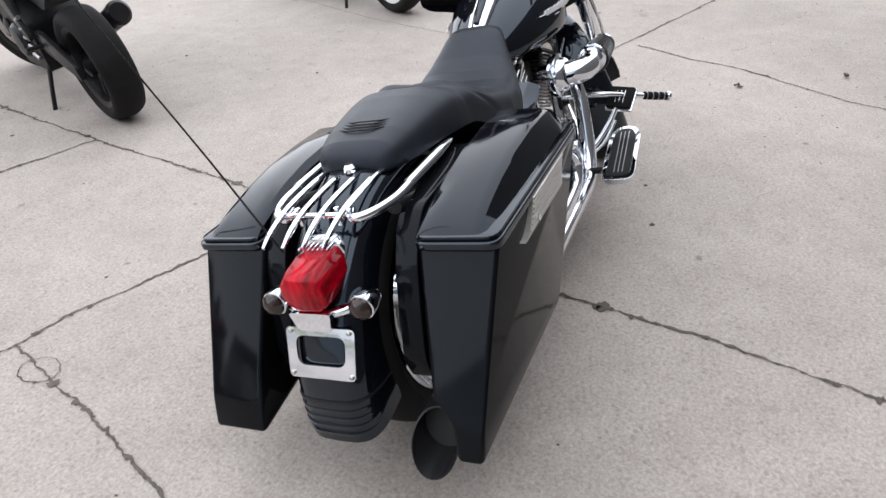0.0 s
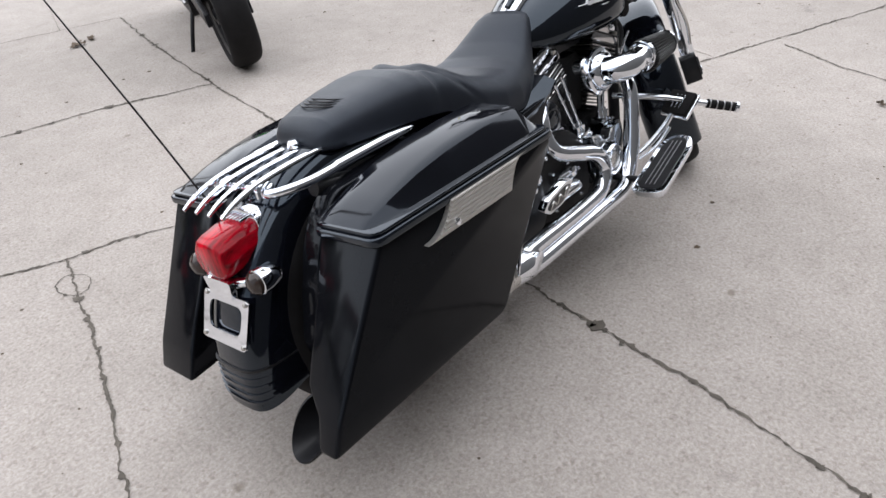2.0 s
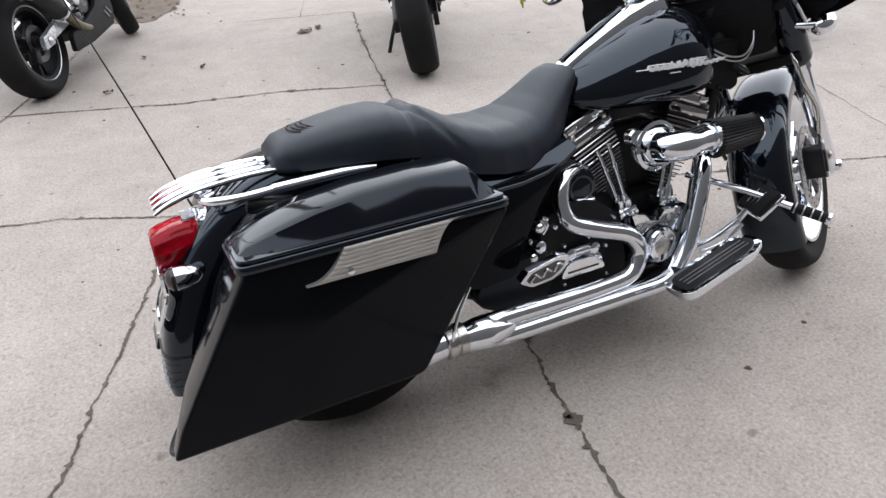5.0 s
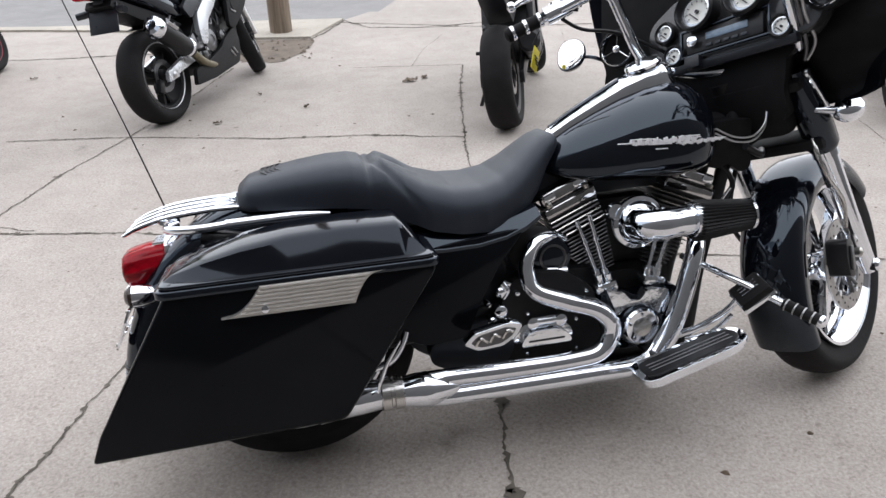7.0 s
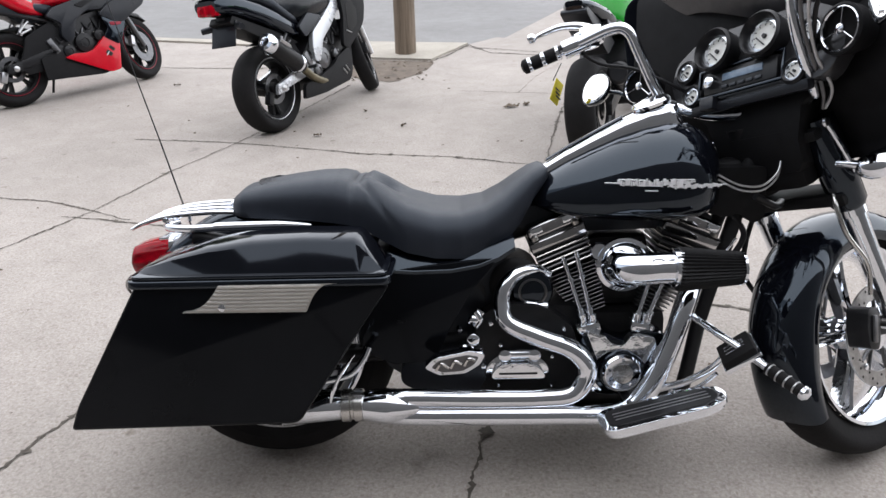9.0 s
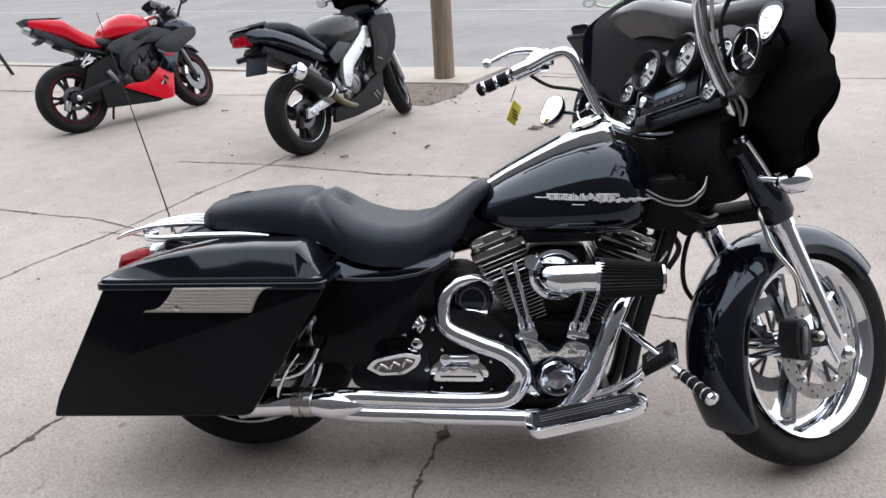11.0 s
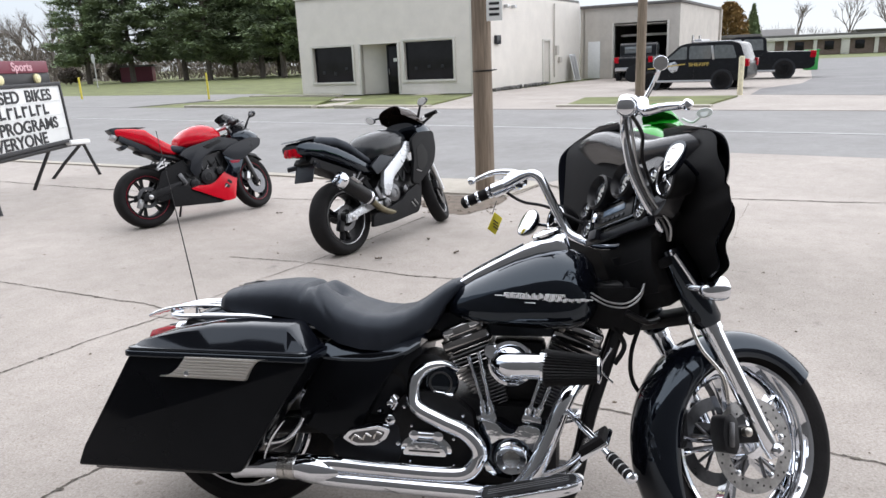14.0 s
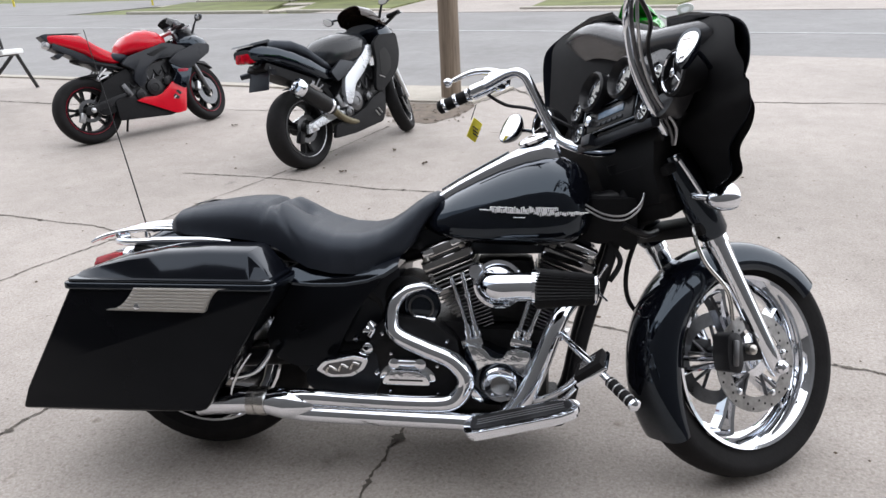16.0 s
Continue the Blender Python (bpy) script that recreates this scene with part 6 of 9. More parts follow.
# hoses and cables
for P, r, m in (([(1.46, -0.1, 0.74), (1.42, -0.13, 0.68), (1.44, -0.14, 0.6), (1.5, -0.15, 0.52), (1.52, -0.14, 0.44)], 0.006, "brushed"), ([(1.4, 0.06, 0.72), (1.36, 0.09, 0.6), (1.38, 0.12, 0.5), (1.46, 0.13, 0.42)], 0.007, "satin")):
    fpart("hose", tube(B(), P, r, 10), m, None, "bent brake hose" if m == "brushed" else "")
for off in (0.0, 0.012):
    bpart("loom_wire", tube(B(), [(1.215, -0.14, 0.79 - off), (1.265, -0.15, 0.765 - off), (1.32, -0.15, 0.762 - off), (1.36, -0.14, 0.79 - off), (1.372, -0.13, 0.82)], 0.0026, 8), "alloy")
bm = B()
tube(bm, [(1.32, -0.12, 0.73), (1.38, -0.1, 0.70), (1.42, -0.05, 0.7)], 0.01)
tube(bm, [(1.28, -0.06, 0.68), (1.32, -0.07, 0.62), (1.29, -0.08, 0.56)], 0.008)
bpart("wiring_loom", bm, "satin")
bm = B()
tube(bm, [(1.285, -0.07, 0.5), (1.25, -0.1, 0.55), (1.28, -0.12, 0.62)], 0.004)
bpart("cable_clip", bm, "chrome")
# ---- the other motorcycles parked on the lot ----


def sport_bike(rear, heading, lean, style, label):
    m = Matrix.Translation((rear[0], rear[1], 0)) @ Matrix.Rotation(radians(heading), 4, "Z") @ Matrix.Rotation(radians(-lean), 4, "X")
    tb = thing("sport_motorcycle", m, label, "motorcycle", "parked sport motorcycles")
    S = dict(tank="red", tail="red", belly="red", nose="red", spar="darkgrey", rim="satin", lip="satin", can="satin", seat="plastic")
    S.update(style)

    turn = Matrix.Translation((1.24, 0, 0.52)) @ Matrix.Rotation(radians(S.get("steer", 26)), 4, V(-0.36, 0, 0.93)) @ Matrix.Translation((-1.24, 0, -0.52))

    def p(name, bm, mt, parent=None, lab="", sharp=40, xf=None):
        return part(name, bm, M[mt], parent or tb, lab, xf, sharp)

    def slabpart(name, pts, w, mt, parent=None, bev=0.02, y0=0.0, rnd=0.03, xf=None):
        return p(name, prism(B(), rounded(pts, rnd), y0 - w, y0 + w, "y", bev, 3), mt, parent, xf=xf)
    R1 = 0.308
    for nm, x, r, w in (("rear_wheel", 0.0, R1, 0.18), ("front_wheel", 1.33, 0.3, 0.12)):
        c = V(x, 0, r)
        tn = turn if x > 0.5 else None
        wh = p(nm, lathe(B(), [(0.195, -w * 0.36), (0.215, -w * 0.4), (0.215, w * 0.4), (0.195, w * 0.36), (0.188, w * 0.2), (0.188, -w * 0.2)], c, (0, 1, 0), 44, close=True), S["rim"], xf=tn)
        for s in (1, -1):
            p("rim_lip", lathe(B(), [(0.212, s * w * 0.395), (0.223, s * w * 0.41), (0.225, s * w * 0.37), (0.214, s * w * 0.36)], c, (0, 1, 0), 44, close=True), S["lip"], wh, xf=tn)
        p("tyre", lathe(B(), tyre_profile(r, w), c, (0, 1, 0), 48, close=True), "rubber", wh, xf=tn)
        for k in range(5):
            a = k * math.tau / 5 + x
            d, t = V(math.cos(a), 0, math.sin(a)), V(-math.sin(a), 0, math.cos(a))
            bm = B()
            loft(bm, [[c + d * q + t * (h * e) + V(0, 0.03 * f, 0) for e, f in ((-1, -1), (1, -1), (1, 1), (-1, 1))] for q, h in ((0.03, 0.02), (0.11, 0.014), (0.195, 0.026))])
            p("spoke", bm, S["rim"], wh, xf=tn)
        p("hub", lathe(B(), [(0.02, -0.08), (0.045, -0.07), (0.045, 0.07), (0.02, 0.08)], c, (0, 1, 0), 20), S["rim"], wh, xf=tn)
        for sd in ((-1, 1) if x > 0.5 else (-1,)):
            p("brake_disc", lathe(B(), [(0.07, sd * 0.06), (0.14 if x > 0.5 else 0.105, sd * 0.06), (0.14 if x > 0.5 else 0.105, sd * 0.066), (0.07, sd * 0.066)], c, (0, 1, 0), 30, close=True), "discsteel", wh, xf=tn)
    for s in (1, -1):
        bm = B()
        prism(bm, rounded([(-0.05, 0.27), (-0.03, 0.35), (0.35, 0.46), (0.5, 0.46), (0.5, 0.36), (0.3, 0.33)], 0.02), s * 0.105, s * 0.135, "y", 0.008, 2)
        p("swingarm", bm, S.get("arm", "satin"))
        bm = B()
        tube(bm, [(1.33, s * 0.105, 0.3), (1.24, s * 0.105, 0.52), (1.13, s * 0.105, 0.82)], [0.026, 0.028, 0.024], 14, 0)
        p("fork_leg", bm, S.get("fork", "satin"), xf=turn)
        p("caliper", box(B(), (1.28, s * 0.1, 0.41), (0.06, 0.05, 0.1), 0.012, (0, 20, 0)), "satin", xf=turn)
        bm = B()
        tube(bm, [(1.09, s * 0.09, 0.85), (1.06, s * 0.2, 0.86), (1.0, s * 0.33, 0.84)], 0.013)
        hb = p("clip_on_bar", bm, "satin", xf=turn)
        p("grip", tube(B(), [(1.045, s * 0.24, 0.855), (1.0, s * 0.34, 0.838)], 0.019, 12, 0), "rubber", hb, xf=turn)
        p("lever", tube(B(), [(1.07, s * 0.2, 0.86), (1.08, s * 0.28, 0.855), (1.05, s * 0.36, 0.845)], 0.006, 8), "alloy", hb, xf=turn)
        mx = S.get("mirror", 1.16)
        mc = V(1.12, s * 0.36, mx)
        bm = B()
        tube(bm, [(1.24, s * 0.16, 0.98), (1.2, s * 0.25, mx - 0.06), mc], 0.009, 8)
        loft(bm, [[mc + V(dx, s * (0.06 * k * math.cos(a)), 0.036 * k * math.sin(a)) for a in [i * math.tau / 16 for i in range(16)]] for dx, k in ((0.05, 0.35), (0.03, 0.85), (0.0, 1.0), (-0.006, 0.95))])
        mo = p("mirror", bm, S.get("mirrormat", "plastic"))
        p("mirror_glass", lathe(B(), [(0.001, 0), (0.03, 0), (0.029, 0.002)], mc + V(-0.0075, 0, 0), (-0.93, 0, 0.36), 16), S.get("glass", "mirror"), mo)
        slabpart("chassis_spar", S.get("sparshape", [(0.44, 0.42), (0.52, 0.4), (0.66, 0.58), (0.82, 0.72), (1.05, 0.76), (1.06, 0.83), (0.82, 0.81), (0.6, 0.68)]), 0.022, S["spar"], None, 0.004, s * 0.15)
        sf = S.get("side")
        if sf:
            slabpart("side_fairing", sf, 0.018, S.get("sidemat", "darkgrey"), None, 0.012, s * 0.2, 0.04)
        if S["belly"]:
            slabpart("belly_panel", S.get("bellyshape", [(0.5, 0.28), (0.66, 0.34), (0.86, 0.36), (0.98, 0.46), (1.02, 0.28), (0.98, 0.19), (0.55, 0.2)]), 0.02, S["belly"], None, 0.012, s * 0.16, 0.02)
        if "pan" in S:
            slabpart("belly_pan", S["pan"], 0.02, "satin", None, 0.01, s * 0.14, 0.02)
        if "hugger" in S:
            slabpart("frame_plate", S["hugger"], 0.012, "satin", None, 0.006, s * 0.145, 0.02)
        p("foot_peg", tube(B(), [(0.42, s * 0.12, 0.38), (0.42, s * 0.22, 0.39)], 0.012, 10, 0), "satin")
    eng2 = slabpart("engine", [(0.45, 0.22), (0.45, 0.5), (0.62, 0.62), (0.95, 0.66), (0.98, 0.3), (0.9, 0.2)], 0.15, "crinkle")
    for s in (1, -1):
        p("engine_cover", lathe(B(), [(0.09, 0.0), (0.1, 0.02), (0.085, 0.045), (0.03, 0.055)], (0.68, s * 0.145, 0.38), (0, s, 0), 26), S.get("cover", "satin"), eng2)
        p("clutch_cover", lathe(B(), [(0.055, 0.0), (0.06, 0.02), (0.03, 0.035)], (0.86, s * 0.145, 0.42), (0, s, 0), 22), S.get("cover", "satin"), eng2)
        bm = B()
        for k in range(5):
            tube(bm, [(0.5, s * 0.16, 0.3 + k * 0.06), (0.56, s * 0.165, 0.32 + k * 0.05)], 0.012, 8, 0)
        p("hose", bm, S.get("hosemat", "alloy"), eng2)
    slabpart("radiator", [(0.98, 0.34), (1.03, 0.34), (1.08, 0.68), (1.03, 0.7)], 0.16, "plastic")
    # tank
    rings = []
    for x, zt, w in ((0.48, 0.74, 0.07), (0.52, 0.83, 0.11), (0.6, 0.915, 0.15), (0.7, 0.965, 0.17), (0.82, 0.985, 0.175), (0.93, 0.965, 0.155), (1.01, 0.92, 0.12), (1.04, 0.86, 0.07)):
        rings.append([V(x, w * math.copysign(abs(math.cos(a)) ** 0.7, math.cos(a)), 0.74 + ((zt - 0.74) * max(0, math.sin(a)) ** 0.75 if math.sin(a) > 0 else 0.06 * math.sin(a))) for a in [i * math.tau / 24 for i in range(24)]])
    bm = B()
    loft(bm, rings)
    tk = p("fuel_tank", bm, S["tank"], None, "", 60)
    p("filler_cap", lathe(B(), [(0.035, 0), (0.035, 0.01), (0.02, 0.014)], (0.88, 0, 0.975), (0, 0, 1), 18), "alloy", tk)
    # seat and tail
    rings = []
    for x, zt, zb, w in S.get("seatrows", ((0.56, 0.76, 0.68, 0.1), (0.48, 0.755, 0.66, 0.13), (0.34, 0.765, 0.67, 0.14), (0.22, 0.79, 0.7, 0.12), (0.14, 0.83, 0.75, 0.11))):
        rings.append([V(x, w * math.copysign(abs(math.cos(a)) ** 0.6, math.cos(a)), (zt + zb) / 2 + (zt - zb) / 2 * math.copysign(abs(math.sin(a)) ** 0.6, math.sin(a))) for a in [i * math.tau / 20 for i in range(20)]])
    bm = B()
    loft(bm, rings)
    p("seat", bm, S["seat"])
    rings = []
    for x, zt, zb, w in S.get("tailrows", ((0.42, 0.76, 0.66, 0.12), (0.28, 0.83, 0.71, 0.13), (0.14, 0.885, 0.78, 0.12), (0.0, 0.925, 0.84, 0.1), (-0.1, 0.95, 0.88, 0.08), (-0.17, 0.955, 0.92, 0.05))):
        rings.append([V(x, w * math.copysign(abs(math.cos(a)) ** 0.6, math.cos(a)), (zt + zb) / 2 + (zt - zb) / 2 * math.copysign(abs(math.sin(a)) ** S.get("taper", 0.7), math.sin(a))) for a in [i * math.tau / 20 for i in range(20)]])
    bm = B()
    loft(bm, rings)
    tail = p("tail_unit", bm, S["tail"])
    lx, lz, lw = S.get("lamp", (-0.14, 0.905, 0.05))
    p("tail_lamp", box(B(), (lx, 0, lz), (0.07, lw * 2, S.get("lamph", 0.05)), 0.022), S.get("lampmat", "redlens"), tail)
    if "cap" in S:
        slabpart("tail_cap", S["cap"], 0.05, "plastic", tail, 0.012)
    slabpart("undertail", S.get("under", [(0.45, 0.62), (0.3, 0.72), (0.1, 0.8), (-0.16, 0.915), (-0.2, 0.895), (-0.02, 0.76), (0.25, 0.58)]), 0.075, "plastic")
    if "plate" in S:
        px, pz = S["plate"]
        p("plate_hanger", box(B(), (px, 0, pz), (0.012, 0.2, 0.15), 0.005, (0, 25, 0)), "darkgrey")
        p("plate_bracket", box(B(), (px + 0.07, 0, pz + 0.05), (0.14, 0.06, 0.02), 0.005, (0, 15, 0)), "plastic")
        for s in (1, -1):
            p("rear_signal", tube(B(), [(px + 0.06, s * 0.07, pz + 0.06), (px + 0.05, s * 0.14, pz + 0.06), (px + 0.03, s * 0.18, pz + 0.06)], [0.012, 0.022, 0.018], 10), "plastic")
    # nose and screen
    if S["nose"]:
        rings = []
        for x, zt, zb, w in ((1.08, 0.98, 0.74, 0.2), (1.2, 1.0, 0.68, 0.205), (1.3, 0.98, 0.66, 0.18), (1.4, 0.93, 0.7, 0.13), (1.48, 0.86, 0.76, 0.06)):
            rings.append([V(x, w * math.copysign(abs(math.cos(a)) ** 0.7, math.cos(a)), (zt + zb) / 2 + (zt - zb) / 2 * math.copysign(abs(math.sin(a)) ** 0.8, math.sin(a))) for a in [i * math.tau / 24 for i in range(24)]])
        bm = B()
        loft(bm, rings, cap=False)
        p("nose_fairing", bm, S["nose"])
        rings = []
        for x, zt, w in S.get("screen", ((1.36, 0.96, 0.13), (1.28, 1.03, 0.15), (1.18, 1.09, 0.14), (1.1, 1.12, 0.1))):
            row = [V(x - 0.05 * abs(math.cos(a)), w * math.cos(a), zt - 0.07 + 0.07 * math.sin(a)) for a in [math.pi * i / 14 for i in range(15)]]
            rings.append(row + [q + V(-0.004, 0, -0.004) for q in reversed(row)])
        bm = B()
        loft(bm, rings)
        p("windscreen", bm, S.get("screenmat", "clearscreen"))
    slabpart("front_mudguard", [(1.13, 0.52), (1.2, 0.6), (1.33, 0.635), (1.46, 0.6), (1.52, 0.52), (1.46, 0.58), (1.33, 0.61), (1.21, 0.575)], 0.065, S.get("guard", "darkgrey"), None, 0.004, xf=turn)
    # silencer
    P = S.get("pipe", [(0.55, -0.15, 0.3), (0.35, -0.16, 0.34), (0.2, -0.17, 0.42)])
    Q = S.get("canpath", [(0.25, -0.17, 0.4), (-0.05, -0.19, 0.52)])
    ex2 = p("exhaust_pipe", tube(B(), P, 0.03, 14), S.get("pipemat", "satin"))
    if S["can"] is None:
        P = None
    a, b = V(*Q[0]), V(*Q[1])
    if P:
        p("silencer", tube(B(), [a, a.lerp(b, 0.06), a.lerp(b, 0.94), b], [q * S.get("canr", 1) for q in (0.045, 0.06, 0.062, 0.05)], 20, 0), S["can"], ex2)
    for q in (0.03, 0.93) if P else ():
        p("silencer_band", lathe(B(), [(0.058 * S.get("canr", 1), -0.014), (0.066 * S.get("canr", 1), -0.012), (0.066 * S.get("canr", 1), 0.02), (0.05, 0.035)], a.lerp(b, q), b - a, 20), S.get("band", "satin"), ex2)
    if P:
        p("silencer_mouth", lathe(B(), [(0.034, 0.0), (0.03, 0.006), (0.001, 0.004)], b, b - a, 16), "inside", ex2)
    g = math.tan(radians(lean))
    bm = B()
    tube(bm, [(0.5, 0.12, 0.3), (0.44, 0.2, 0.13), (0.4, 0.27, -0.27 * g)], 0.013, 10)
    p("side_stand", bm, "satin")
    return tb


def faired_bike(rear, heading, lean, label, look_of):
    """A fully faired sport motorcycle on its stand; look_of holds its shapes and colours."""
    m = Matrix.Translation((rear[0], rear[1], 0)) @ Matrix.Rotation(radians(heading), 4, "Z") @ Matrix.Rotation(radians(-lean), 4, "X")
    tb = thing("sport_motorcycle", m, label, "motorcycle", "parked sport motorcycles")
    S = look_of
    fx, rx = S["front"], S["back"]
    turn = Matrix.Translation((fx - 0.09, 0, 0.5)) @ Matrix.Rotation(radians(S["steer"]), 4, V(-0.4, 0, 0.92)) @ Matrix.Translation((0.09 - fx, 0, -0.5))

    def p(name, bm, mt, parent=None, lab="", sharp=40, xf=None):
        return part(name, bm, M[mt], parent or tb, lab, xf, sharp)

    def plate(name, pts, y0, w, mt, parent=None, bev=0.012, rnd=0.02, lab="", xf=None):
        return p(name, prism(B(), rounded(pts, rnd), y0 - w, y0 + w, "y", bev, 3), mt, parent, lab, 40, xf)

    def hull(name, rows, mt, parent=None, pw=0.7, sharp=55, lab=""):
        """A body lofted through rows of x, top, bottom, half width."""
        rings = [[V(x, w * math.copysign(abs(math.cos(a)) ** pw, math.cos(a)), (zt + zb) / 2 + (zt - zb) / 2 * math.copysign(abs(math.sin(a)) ** pw, math.sin(a))) for a in [q * math.tau / 28 for q in range(28)]] for x, zt, zb, w in rows]
        bm = B()
        loft(bm, rings)
        return p(name, bm, mt, parent, lab, sharp)

    # wheels
    for nm, x, r, w, tn in (("rear_wheel", rx, 0.3, 0.17, None), ("front_wheel", fx, 0.288, 0.115, turn)):
        c = V(x, 0, r - 0.006)
        wh = p(nm, lathe(B(), [(0.188, -w * 0.36), (0.206, -w * 0.42), (0.206, w * 0.42), (0.188, w * 0.36), (0.182, w * 0.2), (0.182, -w * 0.2)], c, (0, 1, 0), 44, close=True), S["rim"], xf=tn)
        for q in (1, -1):
            p("rim_lip", lathe(B(), [(0.209 - 0.006 * S["lipw"], q * w * 0.4), (0.211, q * w * 0.435), (0.212 + 0.003 * S["lipw"], q * w * 0.39), (0.206, q * w * 0.36)], c, (0, 1, 0), 44, close=True), S["lip"], wh, xf=tn)
        p("tyre", lathe(B(), tyre_profile(r, w), c, (0, 1, 0), 52, close=True), "rubber", wh, xf=tn)
        n = S["spokes"]
        for k in range(n):
            a = k * math.tau / n + 0.5 + x
            d, t = V(math.cos(a), 0, math.sin(a)), V(-math.sin(a), 0, math.cos(a))
            for f in ((-1, 1) if S["split"] else (0,)):
                bm = B()
                loft(bm, [[c + d * q + t * (f * o + h * e) + V(0, 0.024 * g, 0) for e, g in ((-1, -1), (1, -1), (1, 1), (-1, 1))] for q, h, o in ((0.03, 0.013, 0.008), (0.11, 0.009, 0.014), (0.188, 0.014, 0.034))])
                p("spoke", bm, S["rim"], wh, xf=tn)
        p("hub", lathe(B(), [(0.02, -0.085), (0.042, -0.075), (0.048, -0.03), (0.048, 0.03), (0.042, 0.075), (0.02, 0.085)], c, (0, 1, 0), 22), S["rim"], wh, xf=tn)
        big = 0.142 if x > 0.5 else 0.105
        for q in ((-1, 1) if x > 0.5 else (-1,)):
            dk = p("brake_disc", lathe(B(), [(0.07, q * 0.066), (big, q * 0.066), (big, q * 0.071), (0.07, q * 0.071)], c, (0, 1, 0), 36, close=True), "finmetal", wh, xf=tn)
            p("caliper", box(B(), c + V(-big * 0.85, q * 0.07, 0.06 if x > 0.5 else -0.05), (0.05, 0.05, 0.09), 0.012, (0, 25, 0)), S["calip"], dk, xf=tn)
    # swingarm, chain side and hugger
    for q in (1, -1):
        sw = plate("swingarm", [(rx - 0.06, 0.27), (rx - 0.04, 0.325), (rx + 0.25, 0.39), (0.5, 0.42), (0.52, 0.33), (rx + 0.25, 0.31)], q * 0.125, 0.016, S["arm"], None, 0.006)
        p("axle_nut", lathe(B(), [(0.024, -0.01), (0.024, 0.012), (0.012, 0.02)], (rx, q * 0.14, 0.295), (0, q, 0), 10), "alloy", sw)
        plate("chain_adjuster", [(rx - 0.075, 0.262), (rx - 0.055, 0.33), (rx + 0.05, 0.335), (rx + 0.05, 0.27)], q * 0.135, 0.012, S["arm"], sw, 0.005, 0.01)
    if "hugger" in S:
        for q in (1, -1):
            plate("hugger", S["hugger"], q * 0.12, 0.014, "flatblack", None, 0.006)
    plate("mud_guard", [(rx - 0.02, 0.6), (rx + 0.12, 0.615), (rx + 0.3, 0.56), (rx + 0.36, 0.46), (rx + 0.33, 0.44), (rx + 0.26, 0.53), (rx + 0.12, 0.585)], 0, 0.09, "flatblack", None, 0.01)
    p("rear_shock", tube(B(), [(0.4, 0, 0.33), (0.42, 0, 0.6)], 0.035, 14, 0), "satin")
    # fork, bars, controls
    for q in (1, -1):
        fk = p("fork_leg", tube(B(), [(fx, q * 0.095, 0.28), (fx - 0.09, q * 0.095, 0.52), (fx - 0.25, q * 0.095, 0.9)], [0.024, 0.027, 0.022], 14, 0), S["fork"], xf=turn)
        p("fork_cap", lathe(B(), [(0.024, 0), (0.024, 0.012), (0.012, 0.018)], (fx - 0.25, q * 0.095, 0.9), (-0.4, 0, 0.92), 14), "alloy", fk, xf=turn)
        hb = p("clip_on_bar", tube(B(), [(fx - 0.25, q * 0.09, 0.885), (fx - 0.28, q * 0.2, 0.905), (fx - 0.35, q * 0.33, S["barz"])], 0.012, 10), "satin", xf=turn)
        p("grip", tube(B(), [(fx - 0.3, q * 0.235, S["barz"] + 0.004), (fx - 0.355, q * 0.345, S["barz"])], 0.018, 12, 0), "rubber", hb, xf=turn)
        p("lever", tube(B(), [(fx - 0.26, q * 0.2, S["barz"] + 0.006), (fx - 0.24, q * 0.27, S["barz"]), (fx - 0.28, q * 0.36, S["barz"] - 0.006)], 0.006, 8), "alloy", hb, xf=turn)
        p("reservoir", lathe(B(), [(0.022, 0), (0.024, 0.004), (0.024, 0.035), (0.02, 0.04)], (fx - 0.24, q * 0.17, 0.92), (0, 0, 1), 16), "finmetal", hb, xf=turn)
    p("top_yoke", box(B(), (fx - 0.245, 0, 0.885), (0.09, 0.25, 0.03), 0.01, (0, -24, 0)), "alloy", xf=turn)
    plate("front_mudguard", [(fx - 0.21, 0.47), (fx - 0.17, 0.545), (fx - 0.02, 0.603), (fx + 0.12, 0.585), (fx + 0.22, 0.5), (fx + 0.12, 0.553), (fx - 0.01, 0.578), (fx - 0.13, 0.53)], 0, 0.062, S["guard"], None, 0.006, 0.02, "", turn)
    for q, c in S["mirrors"]:
        c = V(*c)
        root = V(*S["mirror_root"])
        root.y *= q
        bm = B()
        tube(bm, [root, root.lerp(c, 0.5) + V(0.01, 0, 0.025), c], [0.013, 0.009, 0.008], 10)
        loft(bm, [[c + V(dx, q * (0.05 * k * math.copysign(abs(math.cos(a)) ** 0.8, math.cos(a)) + 0.014 * math.sin(a)), 0.034 * k * math.sin(a)) for a in [u * math.tau / 18 for u in range(18)]] for dx, k in ((0.045, 0.3), (0.03, 0.8), (0.004, 1.0), (-0.003, 0.96))])
        mo = p("mirror", bm, S["mirmat"])
        bm = B()
        loft(bm, [[c + V(dx - 0.022 * math.sin(a) * k * 0.2, q * (0.045 * k * math.copysign(abs(math.cos(a)) ** 0.8, math.cos(a)) + 0.013 * math.sin(a)), 0.03 * k * math.sin(a)) for a in [u * math.tau / 18 for u in range(18)]] for dx, k in ((-0.0045, 1.0), (-0.0075, 0.97))])
        p("mirror_glass", bm, S["glass"], mo)
